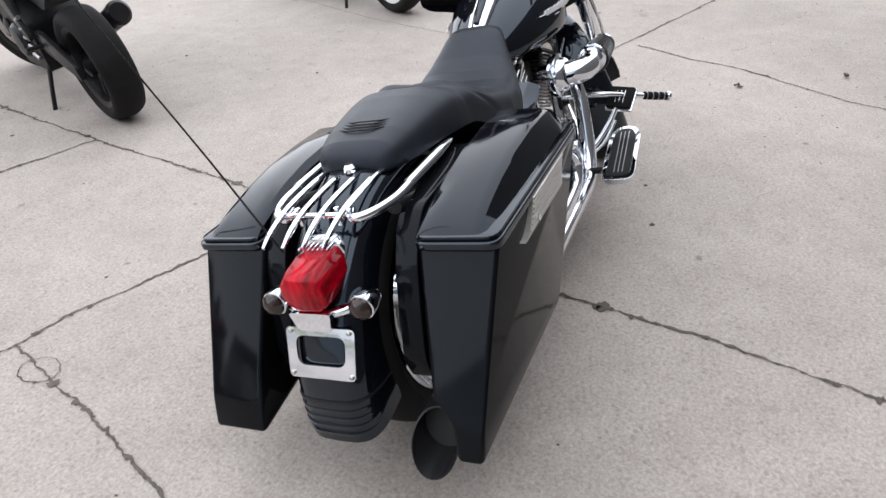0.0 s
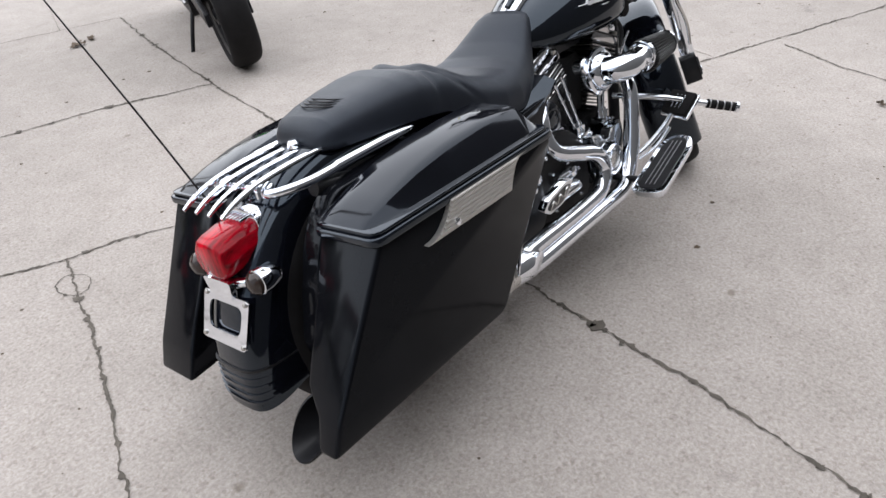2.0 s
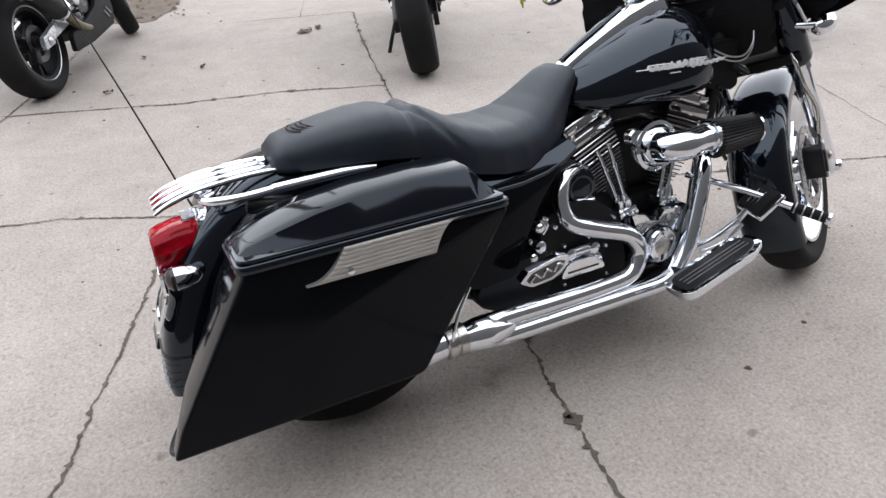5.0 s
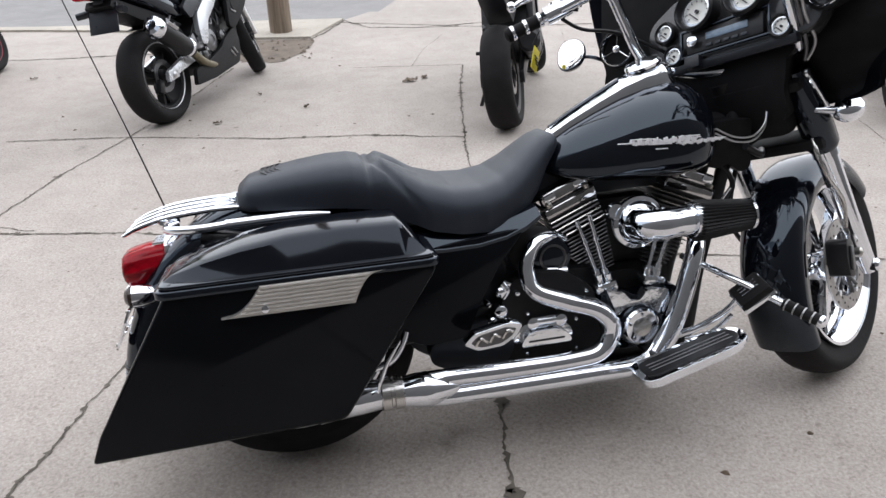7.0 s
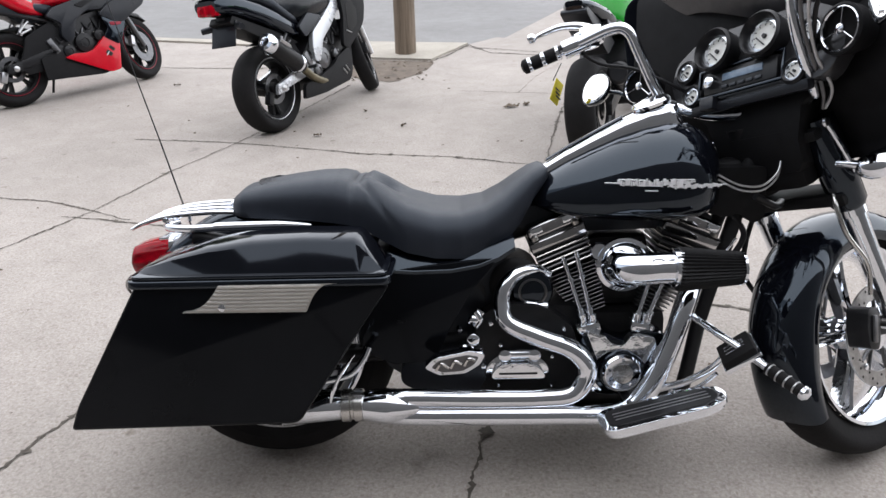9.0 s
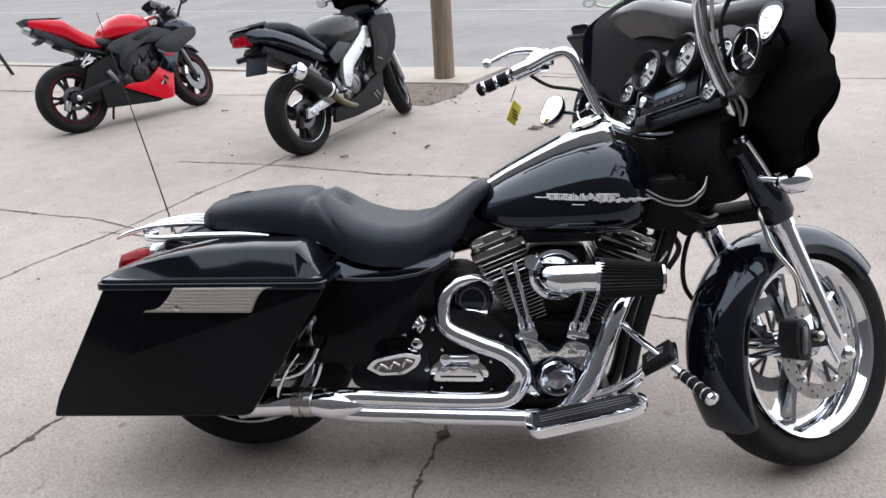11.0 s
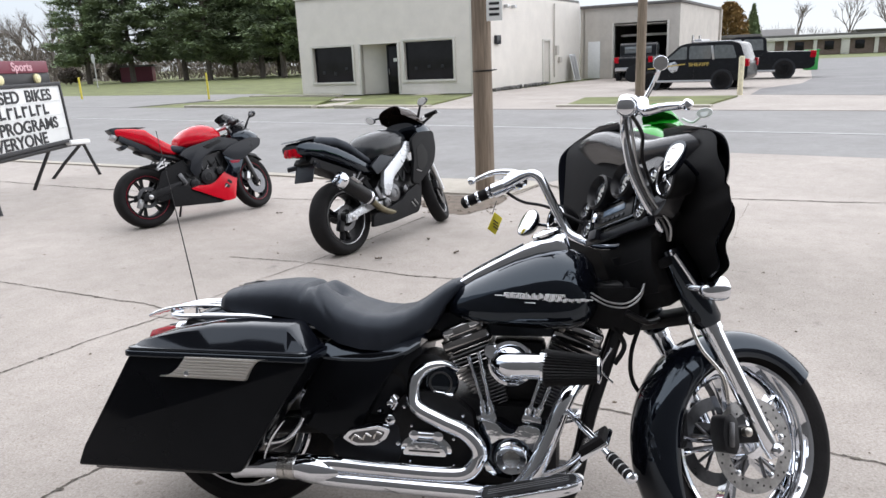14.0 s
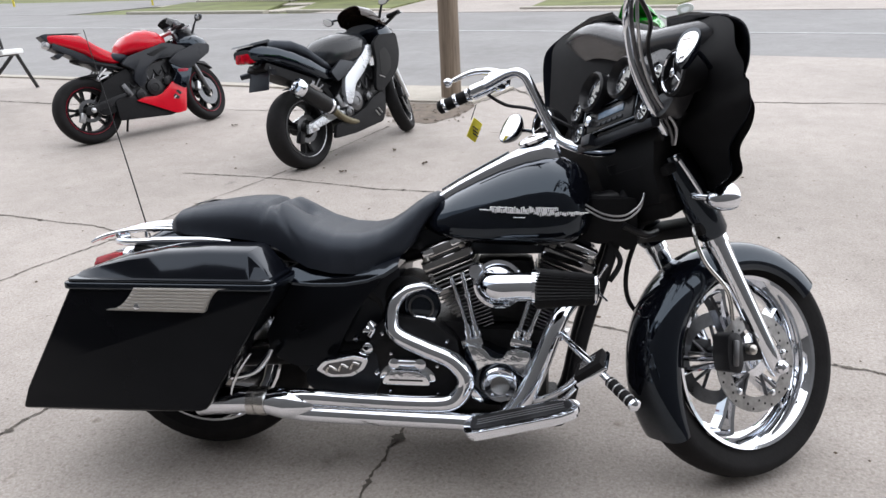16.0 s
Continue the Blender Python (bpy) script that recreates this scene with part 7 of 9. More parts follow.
    # engine block with its covers, bolts, hoses and radiator
    en = plate("engine", [(0.42, 0.26), (0.42, 0.48), (0.56, 0.6), (0.9, 0.66), (0.97, 0.5), (0.94, 0.3), (0.86, 0.2), (0.5, 0.19)], 0, 0.125, "satin", None, 0.02)
    rb = random.Random(int(rear[0] * 100))
    for q in (1, -1):
        for x, z, r in S["covers"]:
            cv = p("engine_cover", lathe(B(), [(r * 0.95, 0.0), (r, 0.012), (r * 0.9, 0.034), (r * 0.45, 0.042), (r * 0.4, 0.036), (0.002, 0.038)], (x, q * 0.122, z), (0, q, 0), 28), S["cover"], en)
            for k in range(6):
                a = k * math.tau / 6 + 0.3
                p("bolt", lathe(B(), [(0.006, 0), (0.006, 0.006)], (x + r * 0.93 * math.cos(a), q * 0.135, z + r * 0.93 * math.sin(a)), (0, q, 0), 8), "steel", cv)
        for k in range(5):
            x0, z0 = 0.46 + 0.09 * k, 0.5 + 0.025 * k
            p("hose", tube(B(), [(x0, q * 0.12, z0), (x0 + 0.03, q * 0.145, z0 - 0.05 - rb.uniform(0, 0.05)), (x0 + 0.08, q * 0.13, z0 - 0.02)], rb.uniform(0.006, 0.012), 8), ("satin", "flatblack", "finmetal")[k % 3], en)
        p("rear_set", box(B(), (0.42, q * 0.14, 0.42), (0.05, 0.02, 0.13), 0.008, (0, -25, 0)), "finmetal", en)
        p("foot_peg", tube(B(), [(0.41, q * 0.13, 0.37), (0.4, q * 0.22, 0.375)], 0.011, 10, 0), "satin", en)
        p("passenger_peg", tube(B(), [(0.2, q * 0.1, 0.56), (0.17, q * 0.2, 0.545)], 0.01, 10, 0), "alloy")
        p("peg_hanger", tube(B(), [(0.3, q * 0.1, 0.64), (0.24, q * 0.11, 0.6), (0.19, q * 0.12, 0.55), (0.3, q * 0.11, 0.58)], 0.009, 8), S["hanger"])
    plate("radiator", [(0.95, 0.36), (0.99, 0.34), (1.06, 0.62), (1.02, 0.64)], 0, 0.15, "flatblack", None, 0.008)
    p("sub_chassis", tube(B(), [(0.45, 0.11, 0.62), (0.2, 0.1, 0.7), (0.05, 0, 0.75), (0.2, -0.1, 0.7), (0.45, -0.11, 0.62)], 0.014, 8), "satin")
    # body
    tk = hull("fuel_tank", S["tank"], S["tankmat"], None, 0.75, 70)
    p("filler_cap", lathe(B(), [(0.036, 0), (0.036, 0.008), (0.022, 0.012), (0.002, 0.012)], S["cap_at"], (0.1, 0, 1), 22), "alloy", tk)
    hull("seat", S["seat"], "vinyl", None, 0.6)
    tail = hull("tail_unit", S["tail"], S["tailmat"], None, S.get("tailpw", 0.6), 40)
    for nm, pts, y0, w, mt in S["tailplates"]:
        plate(nm, pts, y0, w, mt, tail, 0.008, 0.012)
    lx, lz, lw, lh = S["lamp"]
    p("tail_lamp", box(B(), (lx, 0, lz), (0.06, lw * 2, lh), 0.02, (0, S["lamptilt"], 0)), S["lampmat"], tail)
    for q in (1, -1):
        for nm, pts, y0, w, mt, rnd in S["panels"]:
            plate(nm, pts, q * y0, w, mt, None, min(0.012, w * 0.7), rnd)
        for nm, a, b, y0, r, mt in S["bars"]:
            p(nm, tube(B(), [(a[0], q * y0, a[1]), (b[0], q * y0, b[1])], r, 6, 0), mt)
    hull("nose_fairing", S["nose"], S["nosemat"], None, 0.75, 60)
    rings = []
    for x, zt, w, dp in S["screen"]:
        row = [V(x - 0.07 * abs(math.cos(a)) ** 2, w * math.cos(a), zt - dp + dp * math.sin(a)) for a in [math.pi * u / 16 for u in range(17)]]
        rings.append(row + [u + V(-0.004, 0, -0.004) for u in reversed(row)])
    bm = B()
    loft(bm, rings)
    p("windscreen", bm, S["screenmat"])
    p("instrument", box(B(), (fx - 0.18, 0, 0.915), (0.04, 0.17, 0.08), 0.015, (0, -35, 0)), "plastic")
    # exhaust
    ex2 = p("exhaust_pipe", tube(B(), S["pipe"], 0.028, 14), S["pipemat"])
    if "can" in S:
        a, b = V(*S["can"][0]), V(*S["can"][1])
        can = p("silencer", tube(B(), [a, a.lerp(b, 0.08), a.lerp(b, 0.93), b], [0.045, 0.06, 0.063, 0.058], 24, 0), "crinkle", ex2)
        p("silencer_end", lathe(B(), [(0.064, -0.03), (0.067, -0.026), (0.067, 0.01), (0.058, 0.03), (0.034, 0.036), (0.03, 0.03), (0.026, -0.02), (0.002, -0.02)], b, b - a, 26), "chrome", can)
        p("silencer_band", lathe(B(), [(0.06, -0.012), (0.066, -0.01), (0.066, 0.01), (0.06, 0.012)], a.lerp(b, 0.14), b - a, 26), "chrome", can)
        mid = a.lerp(b, 0.66)
        up = (b - a).normalized()
        tag_m = Matrix.Translation(mid + V(0, -0.045, 0.043)) @ Euler((radians(42), -math.atan2(up.z, up.x), 0)).to_matrix().to_4x4()
        p("maker_plate", box(B(), (0, 0, 0), (0.1, 0.05, 0.006), 0.002), "alloy", can, "", 40, tag_m)
        p("strap", box(B(), a.lerp(b, 0.5) + V(0.02, 0.03, 0.08), (0.03, 0.02, 0.1), 0.005, (0, 20, 0)), "finmetal", can)
    if "plate" in S:
        px, pz = S["plate"]
        p("plate_hanger", box(B(), (px, 0, pz), (0.01, 0.2, 0.17), 0.004, (0, 24, 0)), "darkgrey")
        p("plate_bracket", box(B(), (px + 0.07, 0, pz + 0.08), (0.14, 0.07, 0.03), 0.006, (0, 10, 0)), "plastic")
        for q in (1, -1):
            p("rear_signal", tube(B(), [(px + 0.05, q * 0.06, pz + 0.05), (px + 0.02, q * 0.12, pz + 0.04), (px - 0.01, q * 0.17, pz + 0.035)], [0.01, 0.022, 0.02], 12), "plastic")
    g = math.tan(radians(lean))
    bm = B()
    tube(bm, [(0.5, 0.1, 0.28), (0.48, 0.19, 0.12), (0.46, 0.26, -0.26 * g)], 0.011, 10)
    box(bm, (0.46, 0.262, -0.262 * g + 0.004), (0.05, 0.03, 0.008), 0.002)
    p("side_stand", bm, "satin")
    return tb


faired_bike((-3.385, 3.85), 59.8, 9, "red and black sport motorcycle parked on its side stand", dict(
    front=1.245, back=0.07, steer=24, rim="flatblack", lip="redpin", lipw=0.5, spokes=5, split=True, calip="alloy", arm="satin", fork="finmetal", guard="satin", barz=0.87, hanger="alloy", cover="satin",
    hugger=[(0.1, 0.3), (0.17, 0.4), (0.22, 0.52), (0.34, 0.57), (0.47, 0.62), (0.52, 0.5), (0.38, 0.4), (0.27, 0.24), (0.16, 0.23)],
    mirrors=((-1, (1.2, -0.34, 0.985)),), mirror_root=(1.2, 0.17, 0.86), mirmat="plastic", glass="mirror", covers=((0.69, 0.41, 0.085), (0.84, 0.45, 0.05), (0.54, 0.36, 0.055)),
    tank=((0.46, 0.775, 0.73, 0.08), (0.49, 0.84, 0.73, 0.12), (0.56, 0.905, 0.72, 0.155), (0.66, 0.943, 0.72, 0.175), (0.76, 0.95, 0.72, 0.175), (0.86, 0.925, 0.73, 0.155), (0.93, 0.87, 0.74, 0.11), (0.96, 0.81, 0.75, 0.06)), tankmat="red", cap_at=(0.8, 0, 0.944),
    seat=((0.54, 0.77, 0.69, 0.09), (0.46, 0.765, 0.67, 0.125), (0.36, 0.785, 0.7, 0.12), (0.3, 0.815, 0.74, 0.1)),
    tail=((0.46, 0.74, 0.67, 0.09), (0.36, 0.8, 0.68, 0.125), (0.27, 0.86, 0.71, 0.13), (0.21, 0.91, 0.75, 0.125), (0.16, 0.958, 0.79, 0.115), (0.05, 0.975, 0.85, 0.1), (-0.06, 0.985, 0.9, 0.08), (-0.11, 0.988, 0.925, 0.06)), tailmat="red", tailpw=0.45,
    tailplates=(("tail_cap", [(0.0, 0.988), (-0.12, 1.0), (-0.165, 0.99), (-0.13, 0.94), (-0.09, 0.93)], 0, 0.06, "plastic"), ("tail_spoiler", [(0.2, 0.975), (0.1, 0.985), (-0.1, 1.0), (-0.13, 0.992), (0.1, 0.97)], 0, 0.05, "plastic"),
        ("undertail", [(0.4, 0.62), (0.45, 0.69), (0.28, 0.72), (0.1, 0.83), (-0.08, 0.92), (-0.1, 0.87), (0.04, 0.79), (0.26, 0.63)], 0, 0.07, "plastic"), ("plate_stub", [(-0.1, 0.81), (-0.04, 0.83), (0.0, 0.81), (-0.07, 0.775)], 0, 0.05, "plastic")),
    lamp=(-0.115, 0.915, 0.045, 0.075), lamptilt=35, lampmat="alloy",
    panels=(("chassis_spar", [(0.42, 0.66), (0.5, 0.72), (0.66, 0.755), (0.88, 0.805), (1.1, 0.745), (1.1, 0.66), (0.9, 0.66), (0.78, 0.665), (0.66, 0.6), (0.6, 0.45), (0.54, 0.43), (0.5, 0.5), (0.53, 0.59)], 0.155, 0.022, "darkgrey", 0.02),
        ("air_duct", [(0.68, 0.72), (0.86, 0.78), (0.9, 0.755), (0.74, 0.69)], 0.178, 0.008, "satin", 0.012),
        ("side_fairing", [(0.86, 0.62), (0.98, 0.7), (1.2, 0.76), (1.34, 0.74), (1.32, 0.66), (1.2, 0.6), (1.08, 0.53), (0.98, 0.55)], 0.185, 0.016, "darkgrey", 0.03),
        ("lower_fairing", [(0.88, 0.6), (0.98, 0.58), (1.1, 0.54), (1.04, 0.42), (0.98, 0.35), (0.86, 0.43), (0.92, 0.5)], 0.178, 0.014, "black", 0.02),
        ("fairing_stripe", [(0.94, 0.545), (1.06, 0.535), (1.04, 0.51), (0.95, 0.515)], 0.193, 0.003, "redpin", 0.008),
        ("belly_panel", [(0.47, 0.315), (0.56, 0.335), (0.66, 0.325), (0.74, 0.34), (0.87, 0.44), (0.995, 0.365), (0.96, 0.24), (0.935, 0.14), (0.84, 0.13)], 0.165, 0.018, "red", 0.02),
        # dark plates on the panel, painted as shaded vent openings
        ("belly_vent", [(0.83, 0.3), (0.86, 0.32), (0.9, 0.28), (0.87, 0.26)], 0.181, 0.005, "inside", 0.006), ("belly_vent", [(0.87, 0.34), (0.895, 0.355), (0.93, 0.315), (0.905, 0.3)], 0.181, 0.005, "inside", 0.006),
        ("belly_pan", [(0.28, 0.16), (0.28, 0.34), (0.4, 0.37), (0.52, 0.31), (0.86, 0.14), (0.78, 0.125)], 0.14, 0.016, "flatblack", 0.02)),
    bars=(("vent_trim", (0.835, 0.275), (0.865, 0.3), 0.186, 0.004, "alloy"), ("subframe_strut", (0.18, 0.55), (0.27, 0.66), 0.11, 0.007, "finmetal")),
    nose=((1.02, 0.82, 0.74, 0.17), (1.12, 0.86, 0.68, 0.2), (1.22, 0.86, 0.64, 0.2), (1.32, 0.83, 0.64, 0.16), (1.39, 0.77, 0.67, 0.09), (1.41, 0.73, 0.69, 0.03)), nosemat="black",
    screen=((1.33, 0.85, 0.11, 0.05), (1.24, 0.95, 0.14, 0.09), (1.15, 1.02, 0.13, 0.09), (1.07, 1.045, 0.09, 0.06)), screenmat="clearscreen",
    pipe=[(0.9, -0.1, 0.24), (0.6, -0.1, 0.19), (0.4, -0.1, 0.21)], pipemat="satin"))
faired_bike((-0.965, 3.14), 70.5, 9, "black and silver sport motorcycle with a carbon silencer", dict(
    front=1.35, back=0.065, steer=30, rim="flatblack", lip="alloy", lipw=1.0, spokes=3, split=True, calip="satin", arm="silver", fork="alloy", guard="black", barz=0.945, hanger="finmetal", cover="finmetal",
    # mirror glass in white paint: a bright reflection put into the colour
    mirrors=((-1, (0.98, -0.33, 1.12)), (1, (1.0, 0.31, 1.04))), mirror_root=(1.1, 0.17, 1.0), mirmat="plastic", glass="whitepaint", covers=((0.6, 0.4, 0.085), (0.78, 0.4, 0.048), (0.5, 0.33, 0.05)),
    tank=((0.37, 0.76, 0.68, 0.09), (0.4, 0.85, 0.68, 0.13), (0.48, 0.905, 0.67, 0.165), (0.6, 0.933, 0.67, 0.185), (0.74, 0.935, 0.68, 0.185), (0.86, 0.92, 0.7, 0.16), (0.95, 0.885, 0.72, 0.11), (0.98, 0.84, 0.74, 0.06)), tankmat="tankgrey", cap_at=(0.76, 0, 0.93),
    seat=((0.46, 0.73, 0.66, 0.1), (0.38, 0.755, 0.68, 0.135), (0.28, 0.83, 0.74, 0.13), (0.2, 0.9, 0.8, 0.12), (0.08, 0.948, 0.86, 0.115), (-0.08, 0.968, 0.89, 0.1), (-0.14, 0.958, 0.9, 0.08)),
    tail=((0.45, 0.7, 0.58, 0.11), (0.33, 0.73, 0.6, 0.14), (0.2, 0.81, 0.66, 0.14), (0.05, 0.88, 0.73, 0.135), (-0.1, 0.93, 0.79, 0.125), (-0.22, 0.95, 0.825, 0.115), (-0.3, 0.945, 0.84, 0.1), (-0.325, 0.93, 0.86, 0.085)), tailmat="black",
    tailplates=(("undertail", [(0.42, 0.55), (0.3, 0.62), (0.05, 0.72), (-0.2, 0.82), (-0.24, 0.78), (0.0, 0.66), (0.3, 0.55)], 0, 0.09, "flatblack"), ("grab_rail", [(-0.12, 0.975), (-0.3, 0.965), (-0.33, 0.95), (-0.12, 0.955)], 0, 0.09, "plastic")),
    lamp=(-0.3, 0.877, 0.078, 0.085), lamptilt=12, lampmat="redlens",
    panels=(("chassis_spar", [(0.86, 0.815), (0.8, 0.76), (0.64, 0.67), (0.51, 0.6), (0.475, 0.5), (0.47, 0.4), (0.53, 0.385), (0.575, 0.45), (0.62, 0.53), (0.76, 0.61), (0.9, 0.72), (0.93, 0.79)], 0.15, 0.02, "silver", 0.03),
        ("knee_panel", [(0.36, 0.66), (0.5, 0.74), (0.66, 0.7), (0.52, 0.62), (0.42, 0.58)], 0.155, 0.014, "plastic", 0.02),
        ("side_fairing", [(0.9, 0.81), (1.0, 0.87), (1.24, 0.86), (1.24, 0.7), (1.18, 0.58), (1.1, 0.52), (1.0, 0.47), (0.9, 0.42), (0.82, 0.44), (0.86, 0.56), (0.9, 0.66)], 0.19, 0.016, "flatblack", 0.04),
        # no real hole: a near-black plate gives the shade of the vent
        ("fairing_vent", [(0.95, 0.74), (1.04, 0.77), (1.1, 0.68), (1.07, 0.58), (0.97, 0.53), (0.92, 0.56), (0.94, 0.66)], 0.205, 0.004, "inside", 0.03),
        ("lower_fairing", [(0.24, 0.17), (0.28, 0.27), (0.5, 0.29), (0.68, 0.33), (0.76, 0.38), (0.92, 0.43), (0.96, 0.36), (0.93, 0.25), (0.87, 0.18), (0.5, 0.16)], 0.16, 0.016, "flatblack", 0.03)),
    bars=(("vent_trim", (0.9, 0.55), (0.96, 0.525), 0.21, 0.005, "alloy"), ("vent_slot", (0.79, 0.285), (0.83, 0.235), 0.178, 0.006, "alloy"), ("vent_slot", (0.83, 0.3), (0.87, 0.25), 0.178, 0.006, "alloy")),
    nose=((1.02, 0.97, 0.76, 0.19), (1.12, 0.99, 0.7, 0.205), (1.24, 0.96, 0.68, 0.18), (1.33, 0.9, 0.7, 0.12), (1.38, 0.84, 0.74, 0.05)), nosemat="black",
    screen=((1.3, 0.94, 0.14, 0.05), (1.2, 1.04, 0.19, 0.1), (1.08, 1.11, 0.19, 0.12), (0.99, 1.13, 0.13, 0.08)), screenmat="smoke",
    pipe=[(0.8, -0.12, 0.22), (0.55, -0.15, 0.24), (0.38, -0.18, 0.3), (0.24, -0.2, 0.4)], pipemat="bronzepipe", can=((0.25, -0.2, 0.4), (-0.07, -0.21, 0.61)), plate=(-0.22, 0.715)))
# white paint on these mirrors replaces the reflection in their glass
sport_bike((1.235, 2.6), 71, 9, dict(tank="green", tail="black", belly=None, nose="green", spar="satin", rim="satin", lip="satin", can="satin", lampmat="smoke", mirror=1.005, mirrormat="whitepaint", glass="whitepaint", side=[(0.8, 0.62), (0.9, 0.74), (1.2, 0.86), (1.22, 0.74), (1.0, 0.58)], sidemat="black", fork="satin", screenmat="green",
    screen=((1.36, 0.97, 0.12), (1.28, 1.05, 0.14), (1.2, 1.1, 0.12), (1.14, 1.13, 0.08))), "black and lime green sport motorcycle seen tail on")
sport_bike((3.66, 2.25), 66, 9, dict(tank="whitepaint", tail="whitepaint", belly="whitepaint", nose="whitepaint", rim="whitepaint", lip="whitepaint", spar="satin", side=[(0.8, 0.42), (0.92, 0.72), (1.1, 0.88), (1.34, 0.84), (1.36, 0.72), (1.2, 0.56), (1.08, 0.34)], sidemat="whitepaint"), "white sport motorcycle with white wheels")

# ---- utility poles ----


def utility_pole(x, y, r, h, lean, label):
    ob = thing("utility_pole", pose(x, y, 0, *lean), label, "pole")
    bm = B()
    rngp = random.Random(int(x * 100))
    rings = []
    for k in range(25):
        z = h * k / 24
        rr = r * (1 - 0.25 * k / 24)
        rings.append([V(rr * (1 + 0.03 * math.sin(5 * a + k * 0.3) + rngp.uniform(-0.012, 0.012)) * math.cos(a), rr * (1 + 0.03 * math.sin(5 * a + k * 0.3)) * math.sin(a), z) for a in [i * math.tau / 22 for i in range(22)]])
    loft(bm, rings)
    shaft = part("shaft", bm, M["wood"], ob)
    return ob


up = utility_pole(-0.385, 6.0, 0.112, 9.0, (0, 0, 0), "weathered grey timber utility pole behind the kerb")
bm = B()
lathe(bm, [(0.106, -0.008), (0.113, -0.006), (0.113, 0.006), (0.106, 0.008)], (0, 0, 1.36), (0, 0, 1), 22)
tube(bm, [(0.1, -0.02, 1.36), (0.17, -0.05, 1.37), (-0.05, -0.13, 1.36)], 0.005, 6)
part("wire_band", bm, M["satin"], up)
bm = B()
box(bm, (0.17, -0.09, 2.06), (0.17, 0.012, 0.36), 0.003, (0, 0, 8))
notice = part("notice", bm, M["sign"], up, "small white notice panel")
for k in range(5):
    part("print_bar", box(B(), (0.17, -0.098, 2.17 - k * 0.056), (0.11, 0.004, 0.026), 0, (0, 0, 8)), M["letter"], notice)
utility_pole(1.27, 23.1, 0.16, 10.0, (0, 0, 0), "timber utility pole across the road")

# ---- portable letter sign ----
SGN = Matrix.Translation((-6.69, 7.11, 0)) @ Matrix.Rotation(radians(108), 4, "Z") @ Matrix.Rotation(radians(-3), 4, "X")
sgn = thing("letter_sign", SGN, "white portable letter sign on a black steel stand", "sign")
W0, W1 = -3.6, -0.82


def spart(name, bm, mt, parent=None, lab=""):
    return part(name, bm, M[mt], parent or sgn, lab)


panel = spart("panel", box(B(), ((W0 + W1) / 2, 0, 1.0), (W1 - W0, 0.12, 0.76), 0.01), "sign")
for z in (0.61, 1.39):
    spart("edge_rail", box(B(), ((W0 + W1) / 2, -0.005, z), (W1 - W0 + 0.06, 0.15, 0.05), 0.01), "letter", panel)
spart("end_rail", box(B(), (W1 + 0.01, -0.005, 1.0), (0.045, 0.15, 0.78), 0.01), "letter", panel)
for k in range(1, 4):
    spart("letter_track", box(B(), ((W0 + W1) / 2, -0.066, 0.62 + k * 0.185), (W1 - W0 - 0.05, 0.008, 0.008), 0.001), "sign", panel)
head = spart("header", box(B(), ((W0 + W1) / 2 - 0.1, 0, 1.62), (W1 - W0 - 0.2, 0.14, 0.15), 0.015), "maroon")
spart("header_rail", box(B(), ((W0 + W1) / 2 - 0.08, 0, 1.47), (W1 - W0 - 0.18, 0.1, 0.15), 0.01), "letter", head)
for x in (-1.37, -2.25, -3.1):
    spart("lamp", lathe(B(), [(0.06, 0), (0.065, 0.02), (0.05, 0.045), (0.001, 0.055)], (x, -0.05, 1.47), (0, -1, 0), 18), "lampglass", head)


def letters(text, x_right, z, size, mt, parent, dy=-0.066, turn=None, wide=1.35):
    """Each word of a line as one raised piece, the line ending at x_right."""
    x = x_right
    for word in reversed(text.split()):
        cu = bpy.data.curves.new("lettering", "FONT")
        cu.body, cu.size, cu.align_x, cu.extrude, cu.offset = word, size, "RIGHT", 0.003, 0.004
        tmp = bpy.data.objects.new("lettering", cu)
        me = bpy.data.meshes.new_from_object(tmp)
        bpy.data.objects.remove(tmp)
        me.transform((turn or Matrix.Identity(4)) @ Matrix.Translation((x, dy, z)) @ Matrix.Rotation(radians(90), 4, "X") @ Matrix.Diagonal((wide, 1, 1, 1)))
        me.materials.append(M[mt])
        part("lettering", me, None, parent)
        xs = [v.co.x for v in me.vertices]
        x = (min(xs) if turn is None else x - 1) - size * 0.75


letters("USED BIKES", -1.1, 1.19, 0.205, "letter", panel)
letters("PROGRAMS", -1.08, 0.82, 0.205, "letter", panel)
letters("EVERYONE", -1.44, 0.645, 0.205, "letter", panel)
for k in range(7):
    x = -2.42 + k * 0.175
    bm = B()
    box(bm, (x, -0.07, 1.075), (0.035, 0.006, 0.14), 0)
    box(bm, (x + 0.06, -0.07, 1.075 + (0.05 if k % 2 else -0.05)), (0.085, 0.006, 0.03), 0)
    part("print_bar", bm, M["letter"], panel)
letters("Sports", -1.45, 1.575, 0.14, "pink", head, -0.075)
bm = B()
tube(bm, [(W0, 0, 0.56), (-0.7, 0, 0.55), (-0.38, -0.02, 0.52)], 0.035, 10, 0)
stand = spart("stand", bm, "letter")
for pts in ([(-0.38, -0.02, 0.52), (-0.2, -0.01, 0.26), (0.0, 0.0, -0.01)], [(-0.42, 0.02, 0.5), (-0.3, 0.35, 0.25), (-0.25, 0.6, 0.02)], [(-1.3, 0.02, 0.55), (-1.3, 0.35, 0.02)], [(-2.9, -0.02, 0.55), (-3.1, -0.18, -0.02)]):
    spart("leg", tube(B(), pts, 0.024, 8, 0), "letter", stand)
